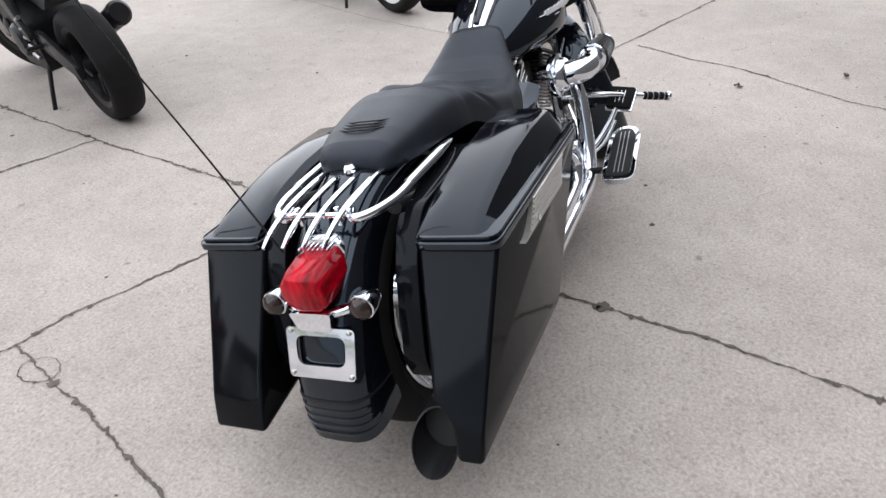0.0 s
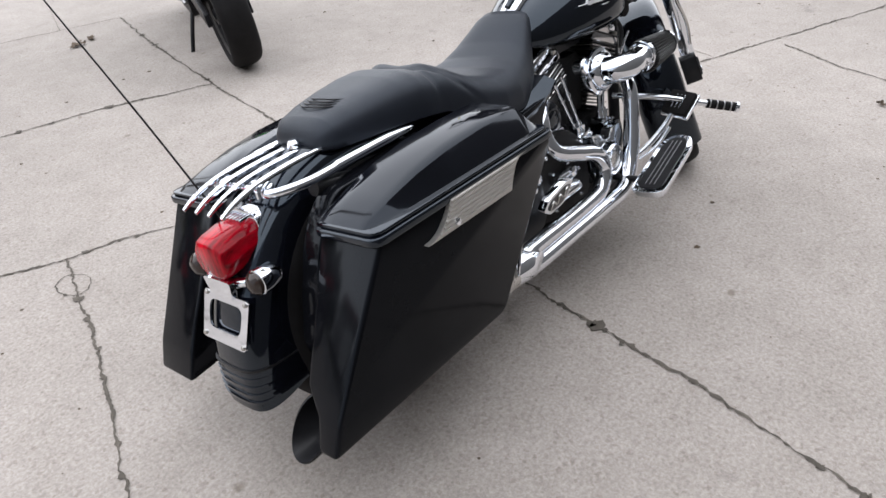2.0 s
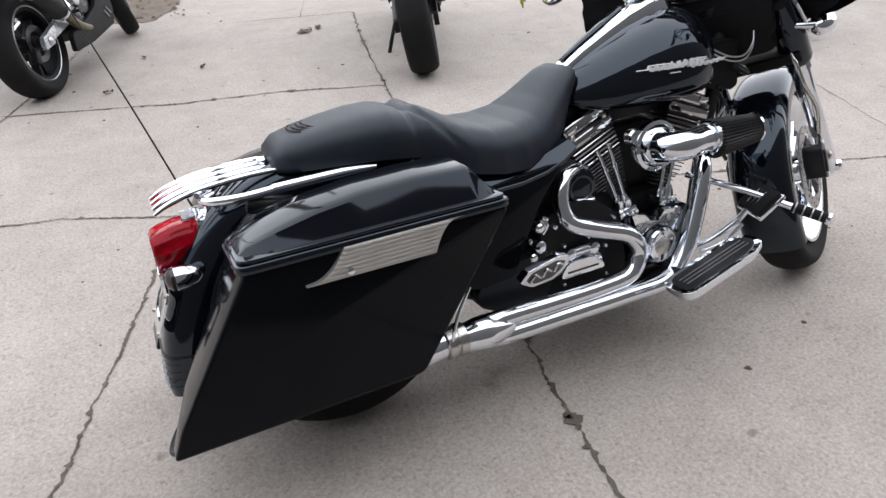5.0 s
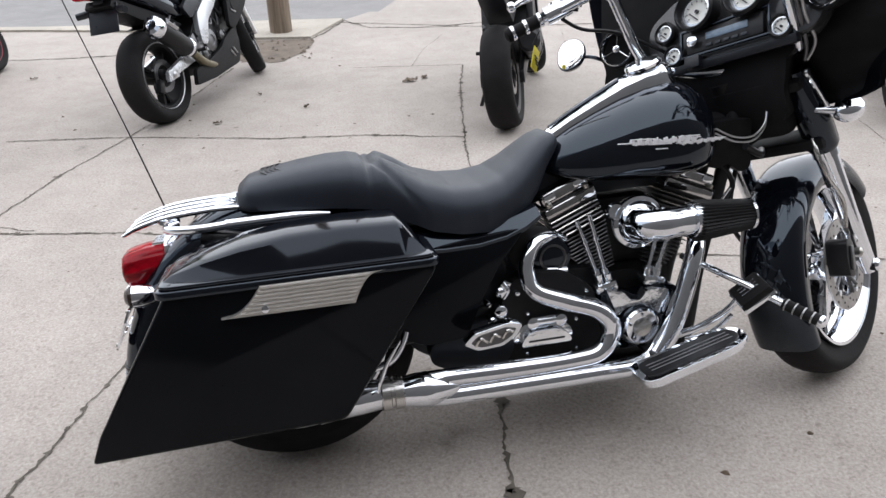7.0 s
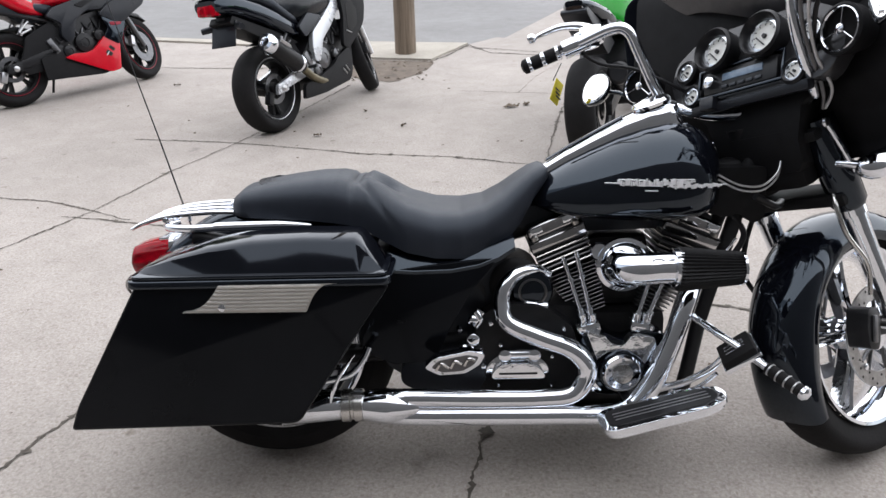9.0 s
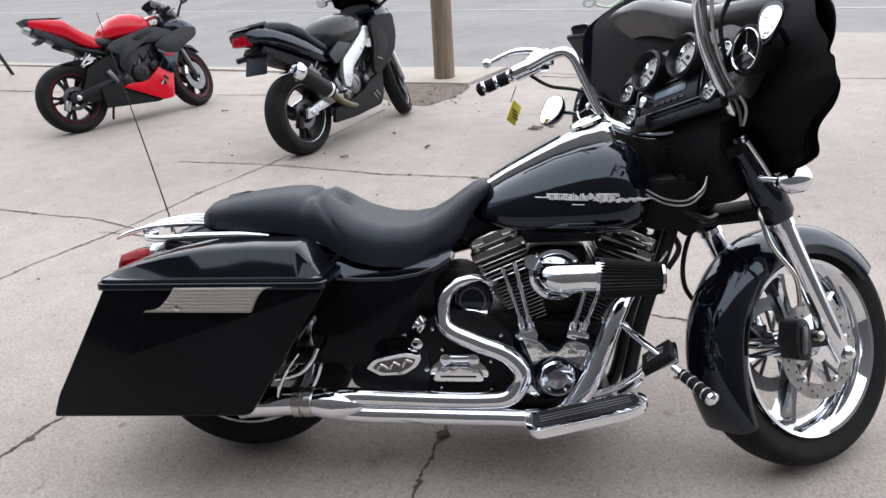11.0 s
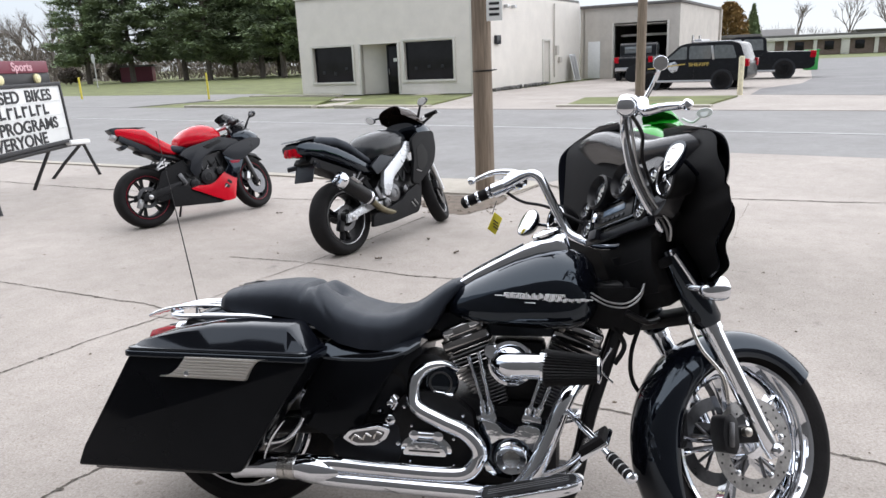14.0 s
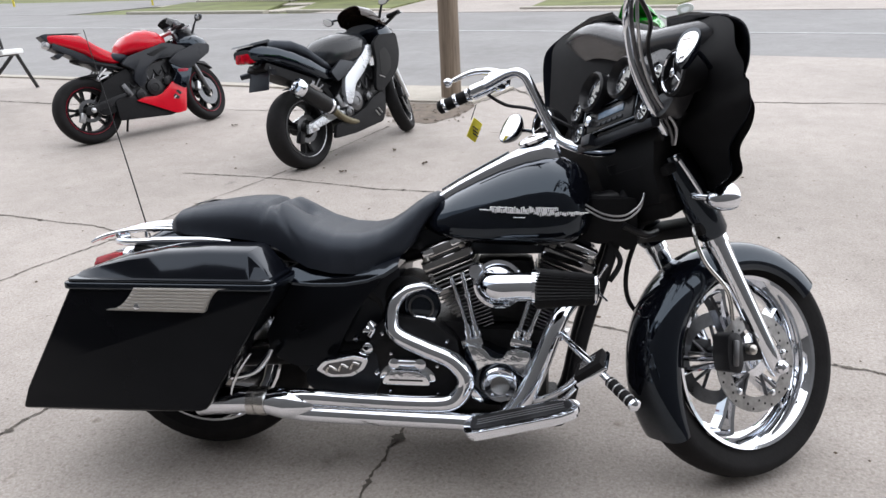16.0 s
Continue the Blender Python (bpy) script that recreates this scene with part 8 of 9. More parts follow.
spart("wrap", box(B(), (-0.62, -0.03, 0.56), (0.6, 0.16, 0.07), 0.03, (0, 4, 0)), "sign", stand, "pale cloth wrapped over the frame end")

# ---- shop across the road ----
UB = Vector((0.966, -0.259, 0))
SHOP = Matrix.Translation((-5.78, 29.05, 0)) @ Matrix.Rotation(math.atan2(UB.y, UB.x), 4, "Z")
shop = thing("shop_building", SHOP, "low cream-sided shop with dark display windows", "building")
WID, HGT, DEEP = 9.75, 4.55, 13.5


def clad(bm, length, z0, z1, holes, lap, place):
    """Lapped siding courses along a wall, cut round openings. place(l, out, z) gives a point."""
    n = int((z1 - z0) / lap)
    for k in range(n):
        a, b = z0 + k * lap, min(z1, z0 + (k + 1) * lap)
        spans = [(0.0, length)]
        for h0, h1, q0, q1 in holes:
            if q0 < (a + b) / 2 < q1:
                spans = [s for c, d in spans for s in ((c, min(d, h0)), (max(c, h1), d)) if s[1] - s[0] > 0.01]
        for c, d in spans:
            v = [bm.verts.new(place(*q)) for q in ((c, 0.018, a), (d, 0.018, a), (d, 0.002, b), (c, 0.002, b))]
            face(bm, v)
            w = [bm.verts.new(place(*q)) for q in ((c, 0.018, a), (d, 0.018, a), (d, 0.002, a), (c, 0.002, a))]
            face(bm, w)


holes_front = [(0.87, 3.28, 0.6, 2.26), (3.7, 5.85, 0.0, 2.3), (6.25, 8.8, 0.62, 2.35)]
bm = B()
clad(bm, WID, 0, HGT, holes_front, 0.115, lambda l, o, z: V(l - WID, -o, z))
part("wall_front", bm, M["siding"], shop, flat=True)
bm = B()
clad(bm, DEEP, 0, 4.3, [(7.85, 8.75, 0.0, 2.2)], 0.115, lambda l, o, z: V(o, l, z))
part("wall_side", bm, M["siding"], shop, flat=True)
bm = B()
for c, s in (((-WID + 0.44, 0.16, HGT / 2), (0.86, 0.3, HGT)), ((-WID / 2, 0.16, 3.42), (WID, 0.3, HGT - 2.36)), ((-0.48, 0.16, HGT / 2), (0.95, 0.3, HGT)), ((-6.26, 0.16, 1.2), (0.4, 0.3, 2.4)), ((-3.7, 0.16, 1.2), (0.38, 0.3, 2.4)), ((-7.67, 0.16, 0.3), (2.4, 0.3, 0.6)), ((-2.2, 0.16, 0.3), (2.6, 0.3, 0.6)),
             ((-0.16, DEEP / 2, 2.15), (0.3, DEEP, 4.3)), ((-WID + 0.16, DEEP / 2, 2.15), (0.3, DEEP, 4.3)), ((-WID / 2, DEEP - 0.15, 2.15), (WID, 0.3, 4.3))):
    box(bm, c, s, 0)
part("wall_core", bm, M["stucco"], shop, flat=True)
part("roof", box(B(), (-WID / 2, DEEP / 2, 4.36), (WID - 0.1, DEEP - 0.1, 0.12), 0.01), M["roof"], shop)
part("roof_cap", box(B(), (-WID / 2, 0.1, HGT + 0.03), (WID + 0.1, 0.4, 0.09), 0.01), M["trimwhite"], shop)
part("corner_trim", box(B(), (0.0, -0.0, 2.2), (0.14, 0.14, 4.4), 0.01), M["trimwhite"], shop)
for x0, x1, z0, z1 in ((-8.88, -6.47, 0.6, 2.26), (-3.5, -0.95, 0.62, 2.35)):
    win = part("window", box(B(), ((x0 + x1) / 2, 0.14, (z0 + z1) / 2), (x1 - x0, 0.02, z1 - z0), 0), M["darkglass"], shop, "dark shop display window")
    for c, s in ((((x0 + x1) / 2, -0.02, z0 - 0.04), (x1 - x0 + 0.26, 0.12, 0.1)), (((x0 + x1) / 2, -0.02, z1 + 0.04), (x1 - x0 + 0.26, 0.1, 0.1)), ((x0 - 0.06, -0.02, (z0 + z1) / 2), (0.1, 0.1, z1 - z0)), ((x1 + 0.06, -0.02, (z0 + z1) / 2), (0.1, 0.1, z1 - z0))):
        part("window_trim", box(B(), c, s, 0.01), M["trimwhite"], win)
    rngw = random.Random(int(x0 * 10))
    for k in range(3):
        part("display_item", box(B(), (x0 + 0.5 + k * 0.7, 0.122, z0 + 0.35 + rngw.uniform(0, 0.3)), (0.16, 0.01, 0.14), 0.01), M["darkgrey"], win)
# recessed entrance
part("porch_wall", box(B(), (-5.55, 0.7, 1.15), (1.3, 0.1, 2.3), 0.005, (0, 0, 38)), M["siding"], shop)
part("porch_ceiling", box(B(), (-4.97, 0.6, 2.33), (2.1, 1.2, 0.06), 0), M["siding"], shop)
dr = part("door", box(B(), (-4.35, 0.5, 1.12), (0.9, 0.05, 2.24), 0.01), M["darkglass"], shop, "dark glass shop door")
part("door_rail", box(box(B(), (-4.77, 0.47, 1.12), (0.06, 0.07, 2.24), 0.005), (-3.93, 0.47, 1.12), (0.06, 0.07, 2.24), 0.005), M["satin"], dr)
part("door_notice", box(B(), (-4.35, 0.468, 1.55), (0.2, 0.01, 0.16), 0.002), M["sign"], dr)
part("door_handle", tube(B(), [(-4.7, 0.45, 0.9), (-4.7, 0.43, 1.0), (-4.7, 0.45, 1.15)], 0.015, 8), M["alloy"], dr)
for x in (-6.03, -3.82):
    part("entrance_trim", box(B(), (x, -0.02, 1.17), (0.1, 0.1, 2.36), 0.01), M["trimwhite"], shop)
sd = part("side_door", box(B(), (-0.05, 8.3, 1.08), (0.06, 0.86, 2.16), 0.01), M["stucco"], shop)
part("side_door_trim", box(box(box(B(), (0.03, 7.82, 1.1), (0.08, 0.1, 2.25), 0.01), (0.03, 8.78, 1.1), (0.08, 0.1, 2.25), 0.01), (0.03, 8.3, 2.24), (0.08, 1.06, 0.1), 0.01), M["trimwhite"], sd)
part("wall_vent", box(B(), (0.08, 2.35, 2.25), (0.16, 0.45, 0.4), 0.03), M["darkgrey"], shop)
for y in (3.3, 4.1):
    part("flood_lamp", box(B(), (0.12, y, 3.75), (0.2, 0.22, 0.14), 0.03), M["alloy"], shop)
part("meter_box", box(box(B(), (0.1, 9.6, 1.7), (0.16, 0.35, 0.5), 0.02), (0.1, 10.1, 1.2), (0.14, 0.3, 0.3), 0.02), M["stucco"], shop)
part("gutter_pipe", tube(B(), [(0.08, 9.3, 0.3), (0.08, 9.3, 4.1)], 0.04, 8, 0), M["stucco"], shop)
bm = B()
for k in range(60):
    rk = random.Random(900 + k)
    box(bm, (0.25 + rk.uniform(0, 0.25), 1.2 + k * 0.11, 0.06), (rk.uniform(0.1, 0.2), rk.uniform(0.08, 0.14), rk.uniform(0.1, 0.18)), 0.02, (rk.uniform(-20, 20), rk.uniform(-20, 20), rk.uniform(0, 90)), 1)
tagged(part("stone_edging", bm, M["roof"]), "row of rough stones along the shop wall", "stones", kind="stuff").matrix_world = SHOP
old = thing("old_window", SHOP @ Matrix.Translation((0.55, 11.3, 0)) @ Matrix.Rotation(radians(-14), 4, "Y"), "old white window frame leaning on the wall", "window")
for c, s in (((0, 0, 0.75), (0.04, 0.07, 1.5)), ((0, 0.85, 0.75), (0.04, 0.07, 1.5)), ((0, 0.42, 0.04), (0.04, 0.85, 0.08)), ((0, 0.42, 1.46), (0.04, 0.85, 0.08)), ((0, 0.42, 0.75), (0.03, 0.05, 1.4))):
    part("rail", box(B(), c, s, 0.006), M["whitepaint"], old)
part("pane", box(B(), (0, 0.42, 0.75), (0.008, 0.8, 1.4), 0), M["alloy"], old)

# garage wing
WING = SHOP @ Matrix.Translation((0, 14, 0))
wing = thing("garage_building", WING, "beige block garage with one door open", "building")
bm = B()
for c, s in (((0.95, 0.15, 2.0), (1.85, 0.3, 4.0)), ((5.3, 0.15, 2.0), (0.6, 0.3, 4.0)), ((3.4, 0.15, 3.55), (3.2, 0.3, 0.95)), ((5.45, 6.1, 2.0), (0.3, 11.6, 4.0)), ((0.0, 6, 2.0), (0.3, 12, 4.0)), ((2.8, 12, 2.0), (5.9, 0.3, 4.0))):
    part("wall", box(B(), c, s, 0), M["stucco"], wing, flat=True)
part("roof", box(B(), (2.75, 6, 4.06), (5.9, 12.3, 0.16), 0.02), M["roof"], wing)
part("floor_slab", box(B(), (2.75, 6, 0.03), (5.1, 11.6, 0.06), 0), M["inside"], wing)
part("inner_lining", box(box(B(), (2.75, 11.7, 2.0), (5.1, 0.1, 3.9), 0), (2.75, 6, 3.9), (5.1, 11.4, 0.08), 0), M["inside"], wing)
part("door", box(B(), (0.72, -0.03, 1.07), (0.72, 0.08, 2.1), 0.01), M["whitepaint"], wing, "white side door")
part("open_door", box(box(B(), (3.4, 1.4, 2.98), (3.1, 2.4, 0.06), 0.01), (3.4, 1.6, 2.4), (3.1, 0.06, 0.14), 0.01), M["trimwhite"], wing, "raised garage door panels")
for x in (1.84, 4.98):
    part("door_trim", box(B(), (x, -0.03, 1.55), (0.1, 0.1, 3.1), 0.01), M["trimwhite"], wing)
for y in (3.5, 5.5):
    part("window", box(B(), (5.62, y, 1.9), (0.04, 0.5, 0.7), 0.01), M["darkglass"], wing)

# ---- vehicles ----


def vehicle(m, body, glass, label, category, length, wheels, mt="carblack", half=0.95, rr=0.38):
    v = thing(category.replace(" ", "_"), m, label, category)
    bd = part("body", prism(B(), rounded(body, 0.09), -half, half, "y", 0.06, 3), M[mt], v)
    for g in glass:
        for s in (1, -1):
            part("window", prism(B(), rounded(g, 0.06), s * (half - 0.01), s * (half + 0.008), "y", 0.003, 1), M["carwindow"], v)
    for x in wheels:
        for s in (1, -1):
            w = part("wheel", lathe(B(), [(0.02, 0), (0.24, 0), (0.24, 0.02), (0.12, 0.03), (0.02, 0.04)], (x, s * (half - 0.06), rr), (0, s, 0), 20), M["satin"], v)
            part("tyre", lathe(B(), [(0.24, -0.16), (rr - 0.03, -0.16), (rr, -0.12), (rr, 0.04), (rr - 0.03, 0.075), (0.24, 0.07)], (x, s * (half - 0.06), rr), (0, s, 0), 30), M["rubber"], w)
            part("wheel_arch", lathe(B(), [(rr + 0.02, -0.1), (rr + 0.07, -0.1), (rr + 0.07, 0.075), (rr + 0.02, 0.07)], (x, s * (half - 0.06), rr), (0, s, 0), 26), M["plastic"], w)
    for s in (1, -1):
        part("tail_lamp", box(B(), (0.09, s * (half - 0.1), 1.06), (0.24, 0.23, 0.3), 0.03), M["redlens"], v)
        for q in (0.42, 0.62):
            part("door_seam", box(B(), (length * q, s * (half + 0.004), 0.85), (0.012, 0.006, 0.9), 0), M["satin"], v)
            part("door_handle", box(B(), (length * q - 0.2, s * (half + 0.012), 1.08), (0.16, 0.03, 0.035), 0.01), M["satin"], v)
        part("sill", box(B(), (length / 2, s * (half - 0.02), 0.36), (length * 0.45, 0.1, 0.1), 0.03), M["alloy"], v)
    return v


SUVB = [(0.0, 0.5), (0.02, 1.1), (0.12, 1.2), (0.35, 1.82), (0.6, 1.9), (2.4, 1.9), (2.75, 1.82), (3.45, 1.22), (4.75, 1.1), (5.05, 0.95), (5.1, 0.5), (4.9, 0.36), (0.2, 0.36)]
suv = vehicle(Matrix.Translation((5.25, 27.0, 0)) @ Matrix.Rotation(radians(161), 4, "Z") @ Matrix.Scale(0.89, 4), SUVB, ([(0.45, 1.25), (0.62, 1.76), (1.35, 1.78), (1.35, 1.25)], [(1.45, 1.25), (1.45, 1.78), (2.35, 1.78), (2.35, 1.25)], [(2.45, 1.25), (2.45, 1.78), (2.7, 1.74), (3.3, 1.25)]), "black patrol utility vehicle with gold side lettering", "utility vehicle", 5.1, (1.0, 3.98))
for s in (1, -1):
    part("side_stripe", box(B(), (3.3, s * 0.958, 0.98), (1.6, 0.008, 0.05), 0, (0, 6, 0)), M["gold"], suv, "thin gold side stripe")
    part("side_badge", lathe(B(), [(0.24, 0.0), (0.23, 0.006), (0.001, 0.007)], (3.0, s * 0.955, 0.95), (0, s, 0), 6), M["silver"], suv, "pale star-shaped door emblem")
    letters("SHERIFF", 2.4 if s > 0 else 2.5, 0.97, 0.2, "gold", suv, -0.962, Matrix.Rotation(radians(180), 4, "Z") @ Matrix.Translation((-3.92, 0, 0)) if s > 0 else Matrix.Identity(4), 1.2)
    part("pillar", box(B(), (1.4, s * 0.962, 1.5), (0.09, 0.01, 0.56), 0.003, (0, 8, 0)), M["alloy"], suv)
    part("roof_rail", tube(B(), [(0.7, s * 0.75, 1.93), (2.3, s * 0.75, 1.94)], 0.025, 8, 0), M["alloy"], suv)
part("light_bar", box(B(), (2.1, 0, 1.99), (0.3, 1.3, 0.12), 0.03), M["alloy"], suv)
PKB = [(0.0, 0.55), (0.0, 1.18), (2.0, 1.22), (2.05, 1.8), (2.3, 1.92), (3.3, 1.92), (3.6, 1.84), (4.2, 1.25), (5.4, 1.15), (5.75, 0.95), (5.8, 0.5), (5.6, 0.42), (0.2, 0.42)]
vehicle(Matrix.Translation((8.9, 35.0, 0)) @ Matrix.Rotation(radians(172), 4, "Z"), PKB, ([(2.15, 1.3), (2.2, 1.78), (3.0, 1.8), (3.0, 1.3)], [(3.1, 1.3), (3.1, 1.8), (3.5, 1.74), (4.0, 1.3)]), "dark pickup truck parked on the forecourt", "pickup truck", 5.8, (1.25, 4.75), rr=0.42)
pk2 = vehicle(Matrix.Translation((0.86, 36.9, 0)) @ Matrix.Rotation(radians(84), 4, "Z"), PKB, ([(2.15, 1.3), (2.2, 1.78), (3.0, 1.8), (3.0, 1.3)], [(3.1, 1.3), (3.1, 1.8), (3.5, 1.74), (4.0, 1.3)]), "black pickup truck nosed into the open garage", "pickup truck", 5.8, (1.25, 4.75), rr=0.42)
part("rear_glass", box(B(), (2.02, 0, 1.55), (0.03, 1.4, 0.36), 0.02), M["carwindow"], pk2)
part("bumper", box(B(), (-0.05, 0, 0.6), (0.14, 1.8, 0.18), 0.03), M["alloy"], pk2)


def post(x, y, h, r, mt, label):
    bm = B()
    lathe(bm, [(r, -0.02), (r, h - 0.04), (r * 0.8, h), (0.004, h + 0.015)], (0, 0, 0), (0, 0, 1), 14)
    ob = part("bollard", bm, M[mt])
    ob.matrix_world = pose(x, y, 0)
    tagged(ob, label, "bollard")


post(4.37, 22.97, 1.2, 0.085, "postcream", "scuffed yellow steel bollard beside the drive")
post(-19.95, 30.5, 1.3, 0.05, "postyellow", "slim yellow marker post in the grass")
post(-32.2, 35.5, 1.3, 0.06, "postyellow", "slim yellow marker post in the grass")
bm = B()
box(bm, (0, 0, 0.55), (0.6, 0.65, 1.1), 0.04)
box(bm, (0, 0, 1.12), (0.64, 0.7, 0.08), 0.02)
bn = part("waste_bin", bm, M["bingreen"])
bn.matrix_world = pose(10.9, 45.5, 0, 0, 0, 10)
tagged(bn, "green wheeled waste bin on the forecourt", "bin")

# ---- far buildings ----


def far_block(x, y, turn, w, d, h, mt, label, windows=0, cat="building", gable=0.0):
    ob = thing("far_building", pose(x, y, 0, 0, 0, turn), label, cat)
    part("wall", box(B(), (0, d / 2, h / 2), (w, d, h), 0), M[mt], ob, flat=True)
    if gable:
        part("roof", prism(B(), [(-0.4, h), (d / 2, h + gable), (d + 0.4, h)], -w / 2 - 0.3, w / 2 + 0.3, "x"), M["roof"], ob)
    else:
        part("roof", box(B(), (0, d / 2, h + 0.15), (w + 0.8, d + 0.8, 0.3), 0.02), M["roof"], ob)
    for k in range(windows):
        xx = -w / 2 + (k + 0.5) * w / windows
        part("window", box(B(), (xx, -0.03, h * 0.48), (w / windows * (0.5 if k % 3 else 0.3), 0.1, h * (0.5 if k % 2 else 0.62)), 0.01), M["darkglass" if k % 3 else "trimwhite"], ob)
    return ob


row = far_block(35, 106, -7, 38, 10, 2.4, "brick", "long low row of brown brick shops with pale piers", 0)
part("fascia", box(B(), (0, -0.25, 2.2), (38.2, 0.4, 0.42), 0.02), M["trimwhite"], row)
for k in range(11):
    part("pier", box(B(), (-18.6 + k * 3.6, -0.12, 1.1), (0.45 if k % 3 else 1.0, 0.24, 2.2), 0.01), M["trimwhite"], row)
    part("window", box(B(), (-16.9 + k * 3.6, -0.03, 1.2), (1.1, 0.1, 1.1 if k % 4 else 1.9), 0.01), M["darkglass" if k % 4 else "trimwhite"], row)
far_block(80, 190, -8, 60, 12, 4.0, "roof", "grey roofed building in the distance", 6)
far_block(20, 128, -6, 9, 8, 2.7, "stucco", "small tan building with a grey roof", 4, "building", 1.3)
far_block(9.6, 75, 0, 4.4, 0.2, 2.3, "roof", "dark board fence behind the forecourt", 0, "fence")
far_block(-74.5, 95, 30, 4.6, 4, 2.2, "maroon", "small red shed under the pines", 0, "shed")
far_block(-36, 96, 20, 9, 7, 2.8, "trimwhite", "white house behind the pines", 3, "house", 2.0)
far_block(-44, 104, 20, 9, 7, 2.8, "stucco", "tan house behind the pines", 3, "house", 2.0)
far_block(-110, 120, 40, 14, 9, 3.0, "stucco", "low house in the distance", 3, "house", 2.2)

# stop sign on the far corner
st = thing("road_sign", pose(-52.8, 61, 0, 0, 0, -28), "grey road sign on a steel post seen from behind", "road sign")
part("post", tube(B(), [(0, 0, 0), (0, 0, 3.3)], 0.05, 8, 0), M["alloy"], st)
part("plate", lathe(B(), [(0.5, 0), (0.5, 0.01)], (0, -0.06, 2.95), (0, 1, 0), 8), M["alloy"], st)

# ---- trees ----


def pine(x, y, h, spread, seed, base=3.0):
    rt = random.Random(seed)
    t = thing("pine_tree", pose(x, y, 0), "tall dark green pine with a bare lower trunk", "tree", "pines on the corner")
    bm = B()
    bend = rt.uniform(-0.4, 0.4)
    tube(bm, [(0, 0, -0.1), (bend * 0.3, 0, h * 0.3), (bend, 0.2, h * 0.7), (bend * 0.6, 0, h * 0.97)], [0.42, 0.34, 0.2, 0.05], 12, 5)
    trunk = part("trunk", bm, M["bark"], t)
    vs, fs = [], []
    z = base
    while z < h * 0.97:
        f = (z - base) / (h - base)
        reach = spread * (0.55 + 0.6 * math.sin(math.pi * min(1, 0.25 + f * 0.8))) * (1 - f ** 3) + 0.4
        for k in range(rt.randint(4, 6)):
            a = rt.uniform(0, math.tau)
            L = reach * rt.uniform(0.6, 1.1)
            d = V(math.cos(a), math.sin(a), 0)
            o = V(bend * f, 0, z)
            tip = o + d * L + V(0, 0, rt.uniform(-0.1, 0.35) * L * 0.4)
            part("limb", tube(B(), [o, o.lerp(tip, 0.5) + V(0, 0, 0.15), tip], [0.09 * (1 - f) + 0.03, 0.05, 0.015], 5, 2), M["bark"], trunk)
            n = int(62 + L * 44)
            for j in range(n):
                q = o.lerp(tip, rt.uniform(0.25, 1.05)) + V(rt.gauss(0, 0.4), rt.gauss(0, 0.4), rt.gauss(0.05, 0.22))
                u = V(rt.uniform(-1, 1), rt.uniform(-1, 1), rt.uniform(-0.35, 0.35)).normalized() * rt.uniform(0.18, 0.46)
                w = u.cross(V(rt.uniform(-1, 1), rt.uniform(-1, 1), 1)).normalized() * rt.uniform(0.06, 0.15)
                b0 = len(vs)
                vs += [q - u, q + w, q + u, q - w]
                fs.append((b0, b0 + 1, b0 + 2, b0 + 3))
        z += rt.uniform(0.55, 0.95)
    me = bpy.data.meshes.new("crown")
    me.from_pydata(vs, [], fs)
    me.materials.append(M["needles"])
    part("crown", me, None, t)


for i, (x, y, h, sp, b) in enumerate([(-79, 90, 17, 4.6, 3.0), (-72, 91, 19, 5.4, 3.2), (-65, 94, 19, 5.0, 3.4), (-57, 88, 20, 5.2, 3.0), (-51, 92, 21, 5.4, 3.2), (-44.5, 86, 20, 5.0, 3.0), (-39, 84, 19, 4.6, 3.4), (-62, 103, 18, 5.2, 2.4), (-53, 101, 20, 5.0, 2.4), (-46, 99, 19, 5.0, 2.2)]):
    pine(x, y, h, sp, 70 + i, b)


def bare_tree(x, y, h, seed, spread=0.6, levels=4):
    rt = random.Random(seed)
    t = thing("bare_tree", pose(x, y, 0), "leafless grey tree in the distance", "tree", "bare trees")
    bm, tw = B(), B()

    def grow(p, d, L, r, lev):
        q = p + d * L
        tube(bm if lev < 2 else tw, [p, p.lerp(q, 0.5) + V(rt.gauss(0, 0.03), rt.gauss(0, 0.03), 0) * L, q], [r, r * 0.8, r * 0.6], 5 if lev < 2 else 3, 1)
        if lev < levels:
            for k in range(rt.randint(3, 4) if lev else 4):
                nd = (d + V(rt.uniform(-1, 1), rt.uniform(-1, 1), rt.uniform(-0.1, 0.6)) * spread).normalized()
                grow(p.lerp(q, rt.uniform(0.55, 1.0)), nd, L * rt.uniform(0.55, 0.8), r * 0.55, lev + 1)
    grow(V(0, 0, -0.1), V(0, 0, 1), h * 0.34, h * 0.017, 0)
    trunk = part("trunk", bm, M["twigs"], t)
    tagged(part("twig_spray", tw, M["twigs"], trunk), kind="stuff")


for i, (x, y, h) in enumerate([(-98, 100, 15), (-106, 112, 17), (-90, 112, 15), (-118, 118, 18), (-84, 120, 15), (-128, 112, 17), (-94, 104, 13), (-110, 104, 15), (-101, 120, 18), (-76, 108, 13), (38, 150, 13), (47, 158, 14), (52, 148, 13), (60, 160, 14), (66, 150, 12), (76, 150, 13), (32, 165, 13)]):
    bare_tree(x, y, h, 200 + i, 0.65, 5 if x < 0 and i < 9 else 4)


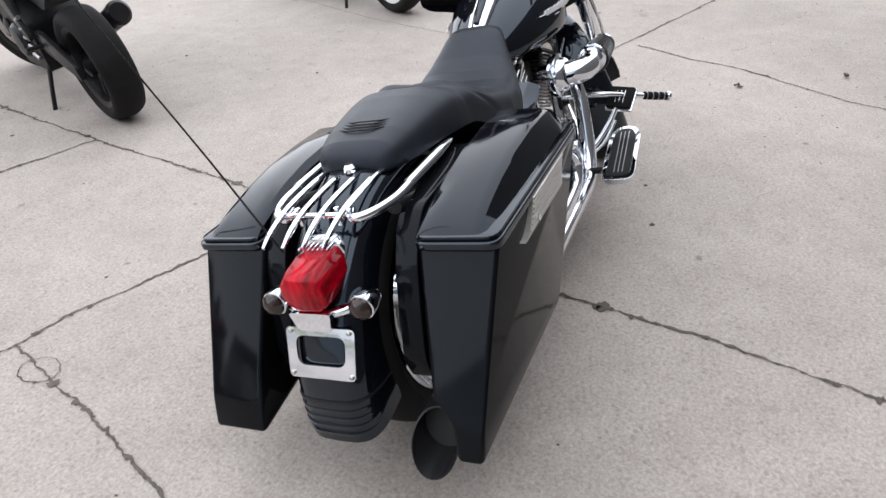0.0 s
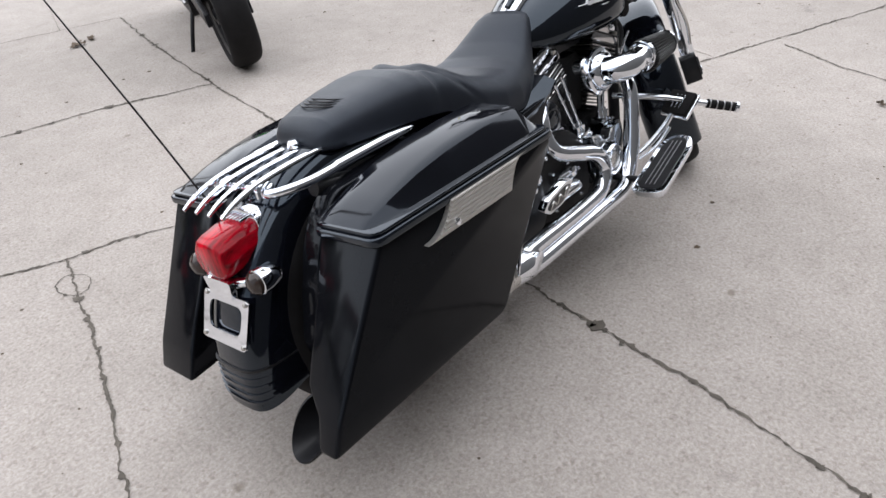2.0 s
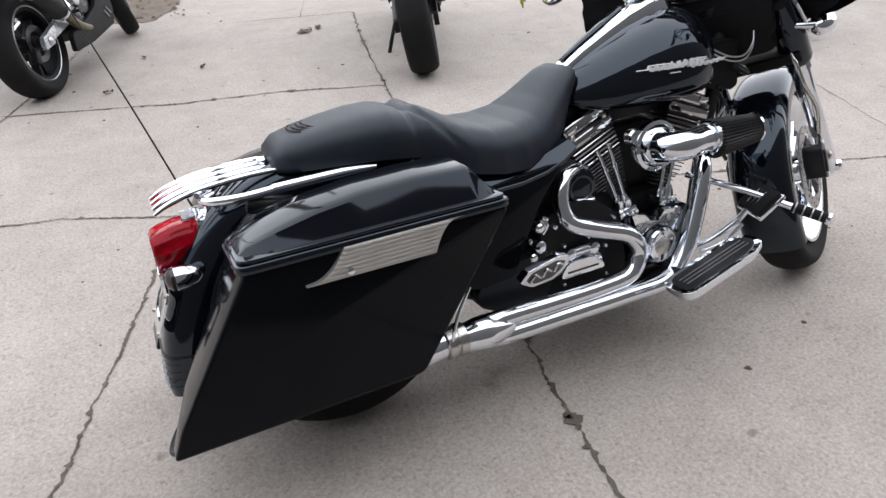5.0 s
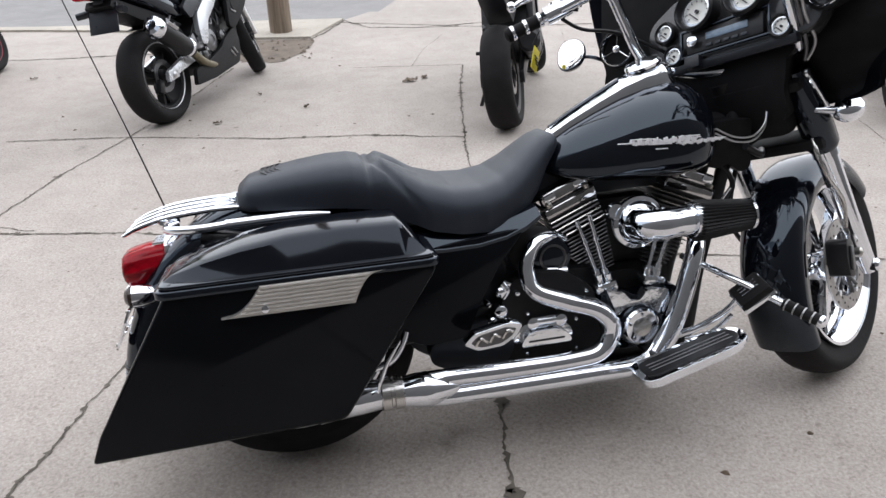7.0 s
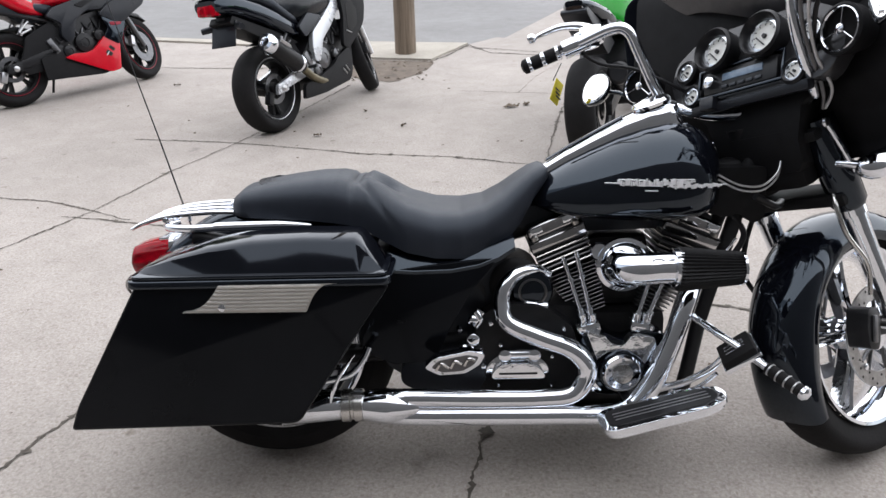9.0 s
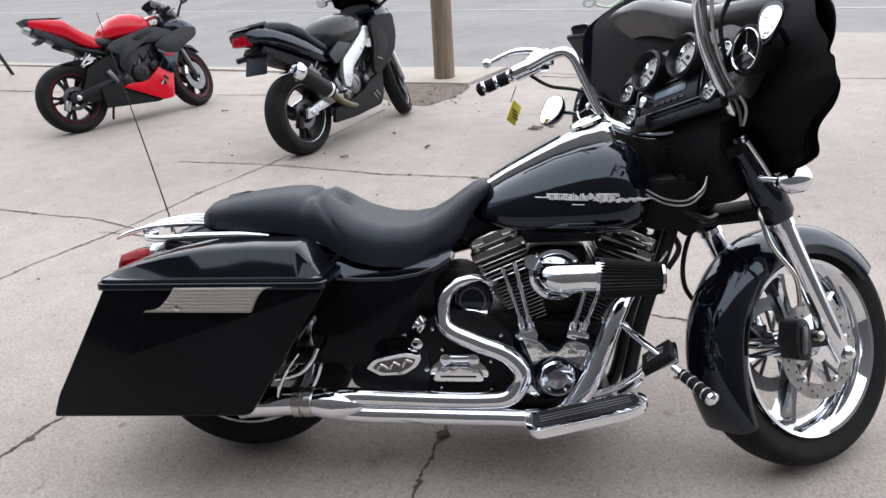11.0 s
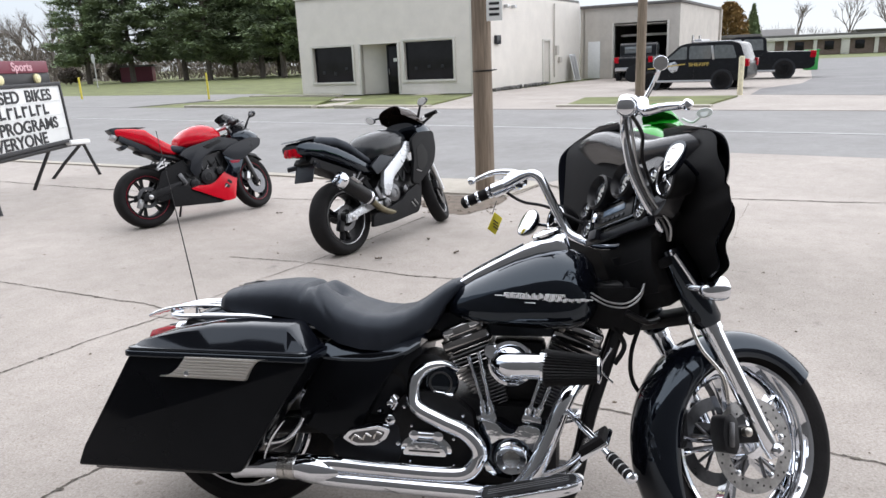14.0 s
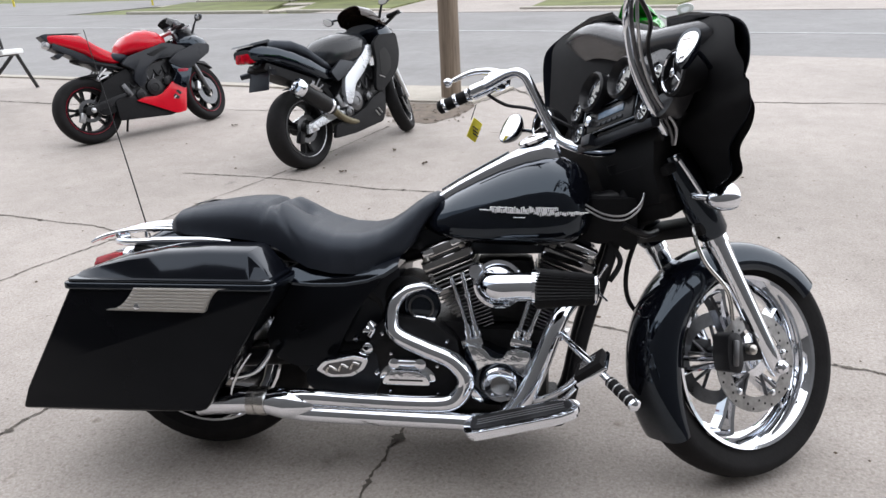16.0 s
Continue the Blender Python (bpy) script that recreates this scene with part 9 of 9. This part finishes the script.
def bush(x, y, h, w, seed, mt, label, cone=False):
    rt = random.Random(seed)
    t = thing("shrub_tree", pose(x, y, 0), label, "tree")
    part("trunk", tube(B(), [(0, 0, -0.05), (0, 0, h * 0.5)], 0.12, 6, 0), M["bark"], t)
    vs, fs = [], []
    for j in range(5600):
        f = rt.random()
        rad = w * ((1 - f) if cone else math.sin(math.pi * (0.12 + 0.85 * f)) ** 0.6) * math.sqrt(rt.uniform(0.2, 1))
        a = rt.uniform(0, math.tau)
        q = V(rad * math.cos(a) * (1 + 0.2 * math.sin(3 * a)), rad * math.sin(a), 0.3 + f * h)
        u = V(rt.uniform(-1, 1), rt.uniform(-1, 1), rt.uniform(-1, 1)).normalized() * rt.uniform(0.12, 0.3)
        v = u.cross(V(0.3, 0.4, 1)).normalized() * rt.uniform(0.06, 0.14)
        b0 = len(vs)
        vs += [q - u, q + v, q + u, q - v]
        fs.append((b0, b0 + 1, b0 + 2, b0 + 3))
    me = bpy.data.meshes.new("crown")
    me.from_pydata(vs, [], fs)
    me.materials.append(M[mt])
    part("crown", me, None, t)


bush(9.8, 80, 5.6, 1.9, 1, "autumn", "rust-coloured bushy tree behind the garage")
bush(12.5, 83, 5.4, 1.5, 2, "needles", "dark green spruce behind the garage", True)
bush(-88, 96, 2.2, 1.8, 3, "twigs", "leafless brown shrub at the field edge")
bush(-80, 98, 2.6, 2.0, 4, "twigs", "leafless brown shrub at the field edge")
bush(-96, 93, 2.0, 1.6, 5, "twigs", "leafless brown shrub at the field edge")

# brushy hedge behind the pines
rt = random.Random(31)
vs, fs = [], []
for j in range(26000):
    s = rt.uniform(-150, -22)
    top = (7.5 if s < -78 else 4.6) + 1.4 * math.sin(s * 0.31) + 1.0 * math.sin(s * 0.83 + 1) + 0.7 * math.sin(s * 2.1)
    f = rt.random() ** 0.9
    q = V(s + rt.uniform(-1, 1), 122 + 0.12 * s + rt.uniform(-3, 3) * (1 - f), top * f)
    u = V(rt.uniform(-0.8, 0.8), rt.uniform(-0.5, 0.5), 1).normalized() * rt.uniform(0.2, 0.6)
    v = V(rt.uniform(-1, 1), rt.uniform(-0.4, 0.4), 0.2).normalized() * rt.uniform(0.05, 0.2)
    b0 = len(vs)
    vs += [q - u, q + v, q + u, q - v]
    fs.append((b0, b0 + 1, b0 + 2, b0 + 3))
me = bpy.data.meshes.new("hedge")
me.from_pydata(vs, [], fs)
me.materials.append(M["thicket"])
tagged(part("hedge", me, None), "tangled brown and green brush behind the pines", "hedge", kind="stuff")

# far woods along the horizon
rt = random.Random(77)
vs, fs = [], []
for j in range(30000):
    a = radians(rt.uniform(-20, 200))
    d = rt.uniform(210, 300)
    hh = 5.2 + 1.6 * math.sin(a * 9) + 1.2 * math.sin(a * 23 + 1)
    q = V(d * math.cos(a), d * math.sin(a), hh * rt.random() ** 1.5)
    u = V(-math.sin(a) * rt.uniform(-0.6, 0.6), math.cos(a) * rt.uniform(-0.6, 0.6), 1).normalized() * rt.uniform(0.5, 1.5)
    v = V(-math.sin(a), math.cos(a), 0) * rt.uniform(0.02, 0.06)
    b0 = len(vs)
    vs += [q - u, q + v, q + u, q - v]
    fs.append((b0, b0 + 1, b0 + 2, b0 + 3))
me = bpy.data.meshes.new("far_woods")
me.from_pydata(vs, [], fs)
me.materials.append(M["twigs"])
tagged(part("far_woods", me, None), "thin grey-brown leafless woods on the horizon", "woods", kind="stuff")
# overhead line
bm = B()
for dz, dd in ((0, 0), (-0.5, 0.3)):
    tube(bm, [(-90, 62, 8.4 + dz), (-45, 36 + dd, 7.6 + dz), (1.2, 23.1, 8.6 + dz)], 0.012, 5, 8)
tagged(part("overhead_line", bm, M["satin"]), "thin black overhead line between poles", "cable")
fp = utility_pole(-88, 95, 0.16, 9.5, (0, 0, 0), "far timber utility pole with a cross arm")
part("cross_arm", box(B(), (0, 0, 8.8), (2.2, 0.12, 0.14), 0.01), M["wood"], fp)
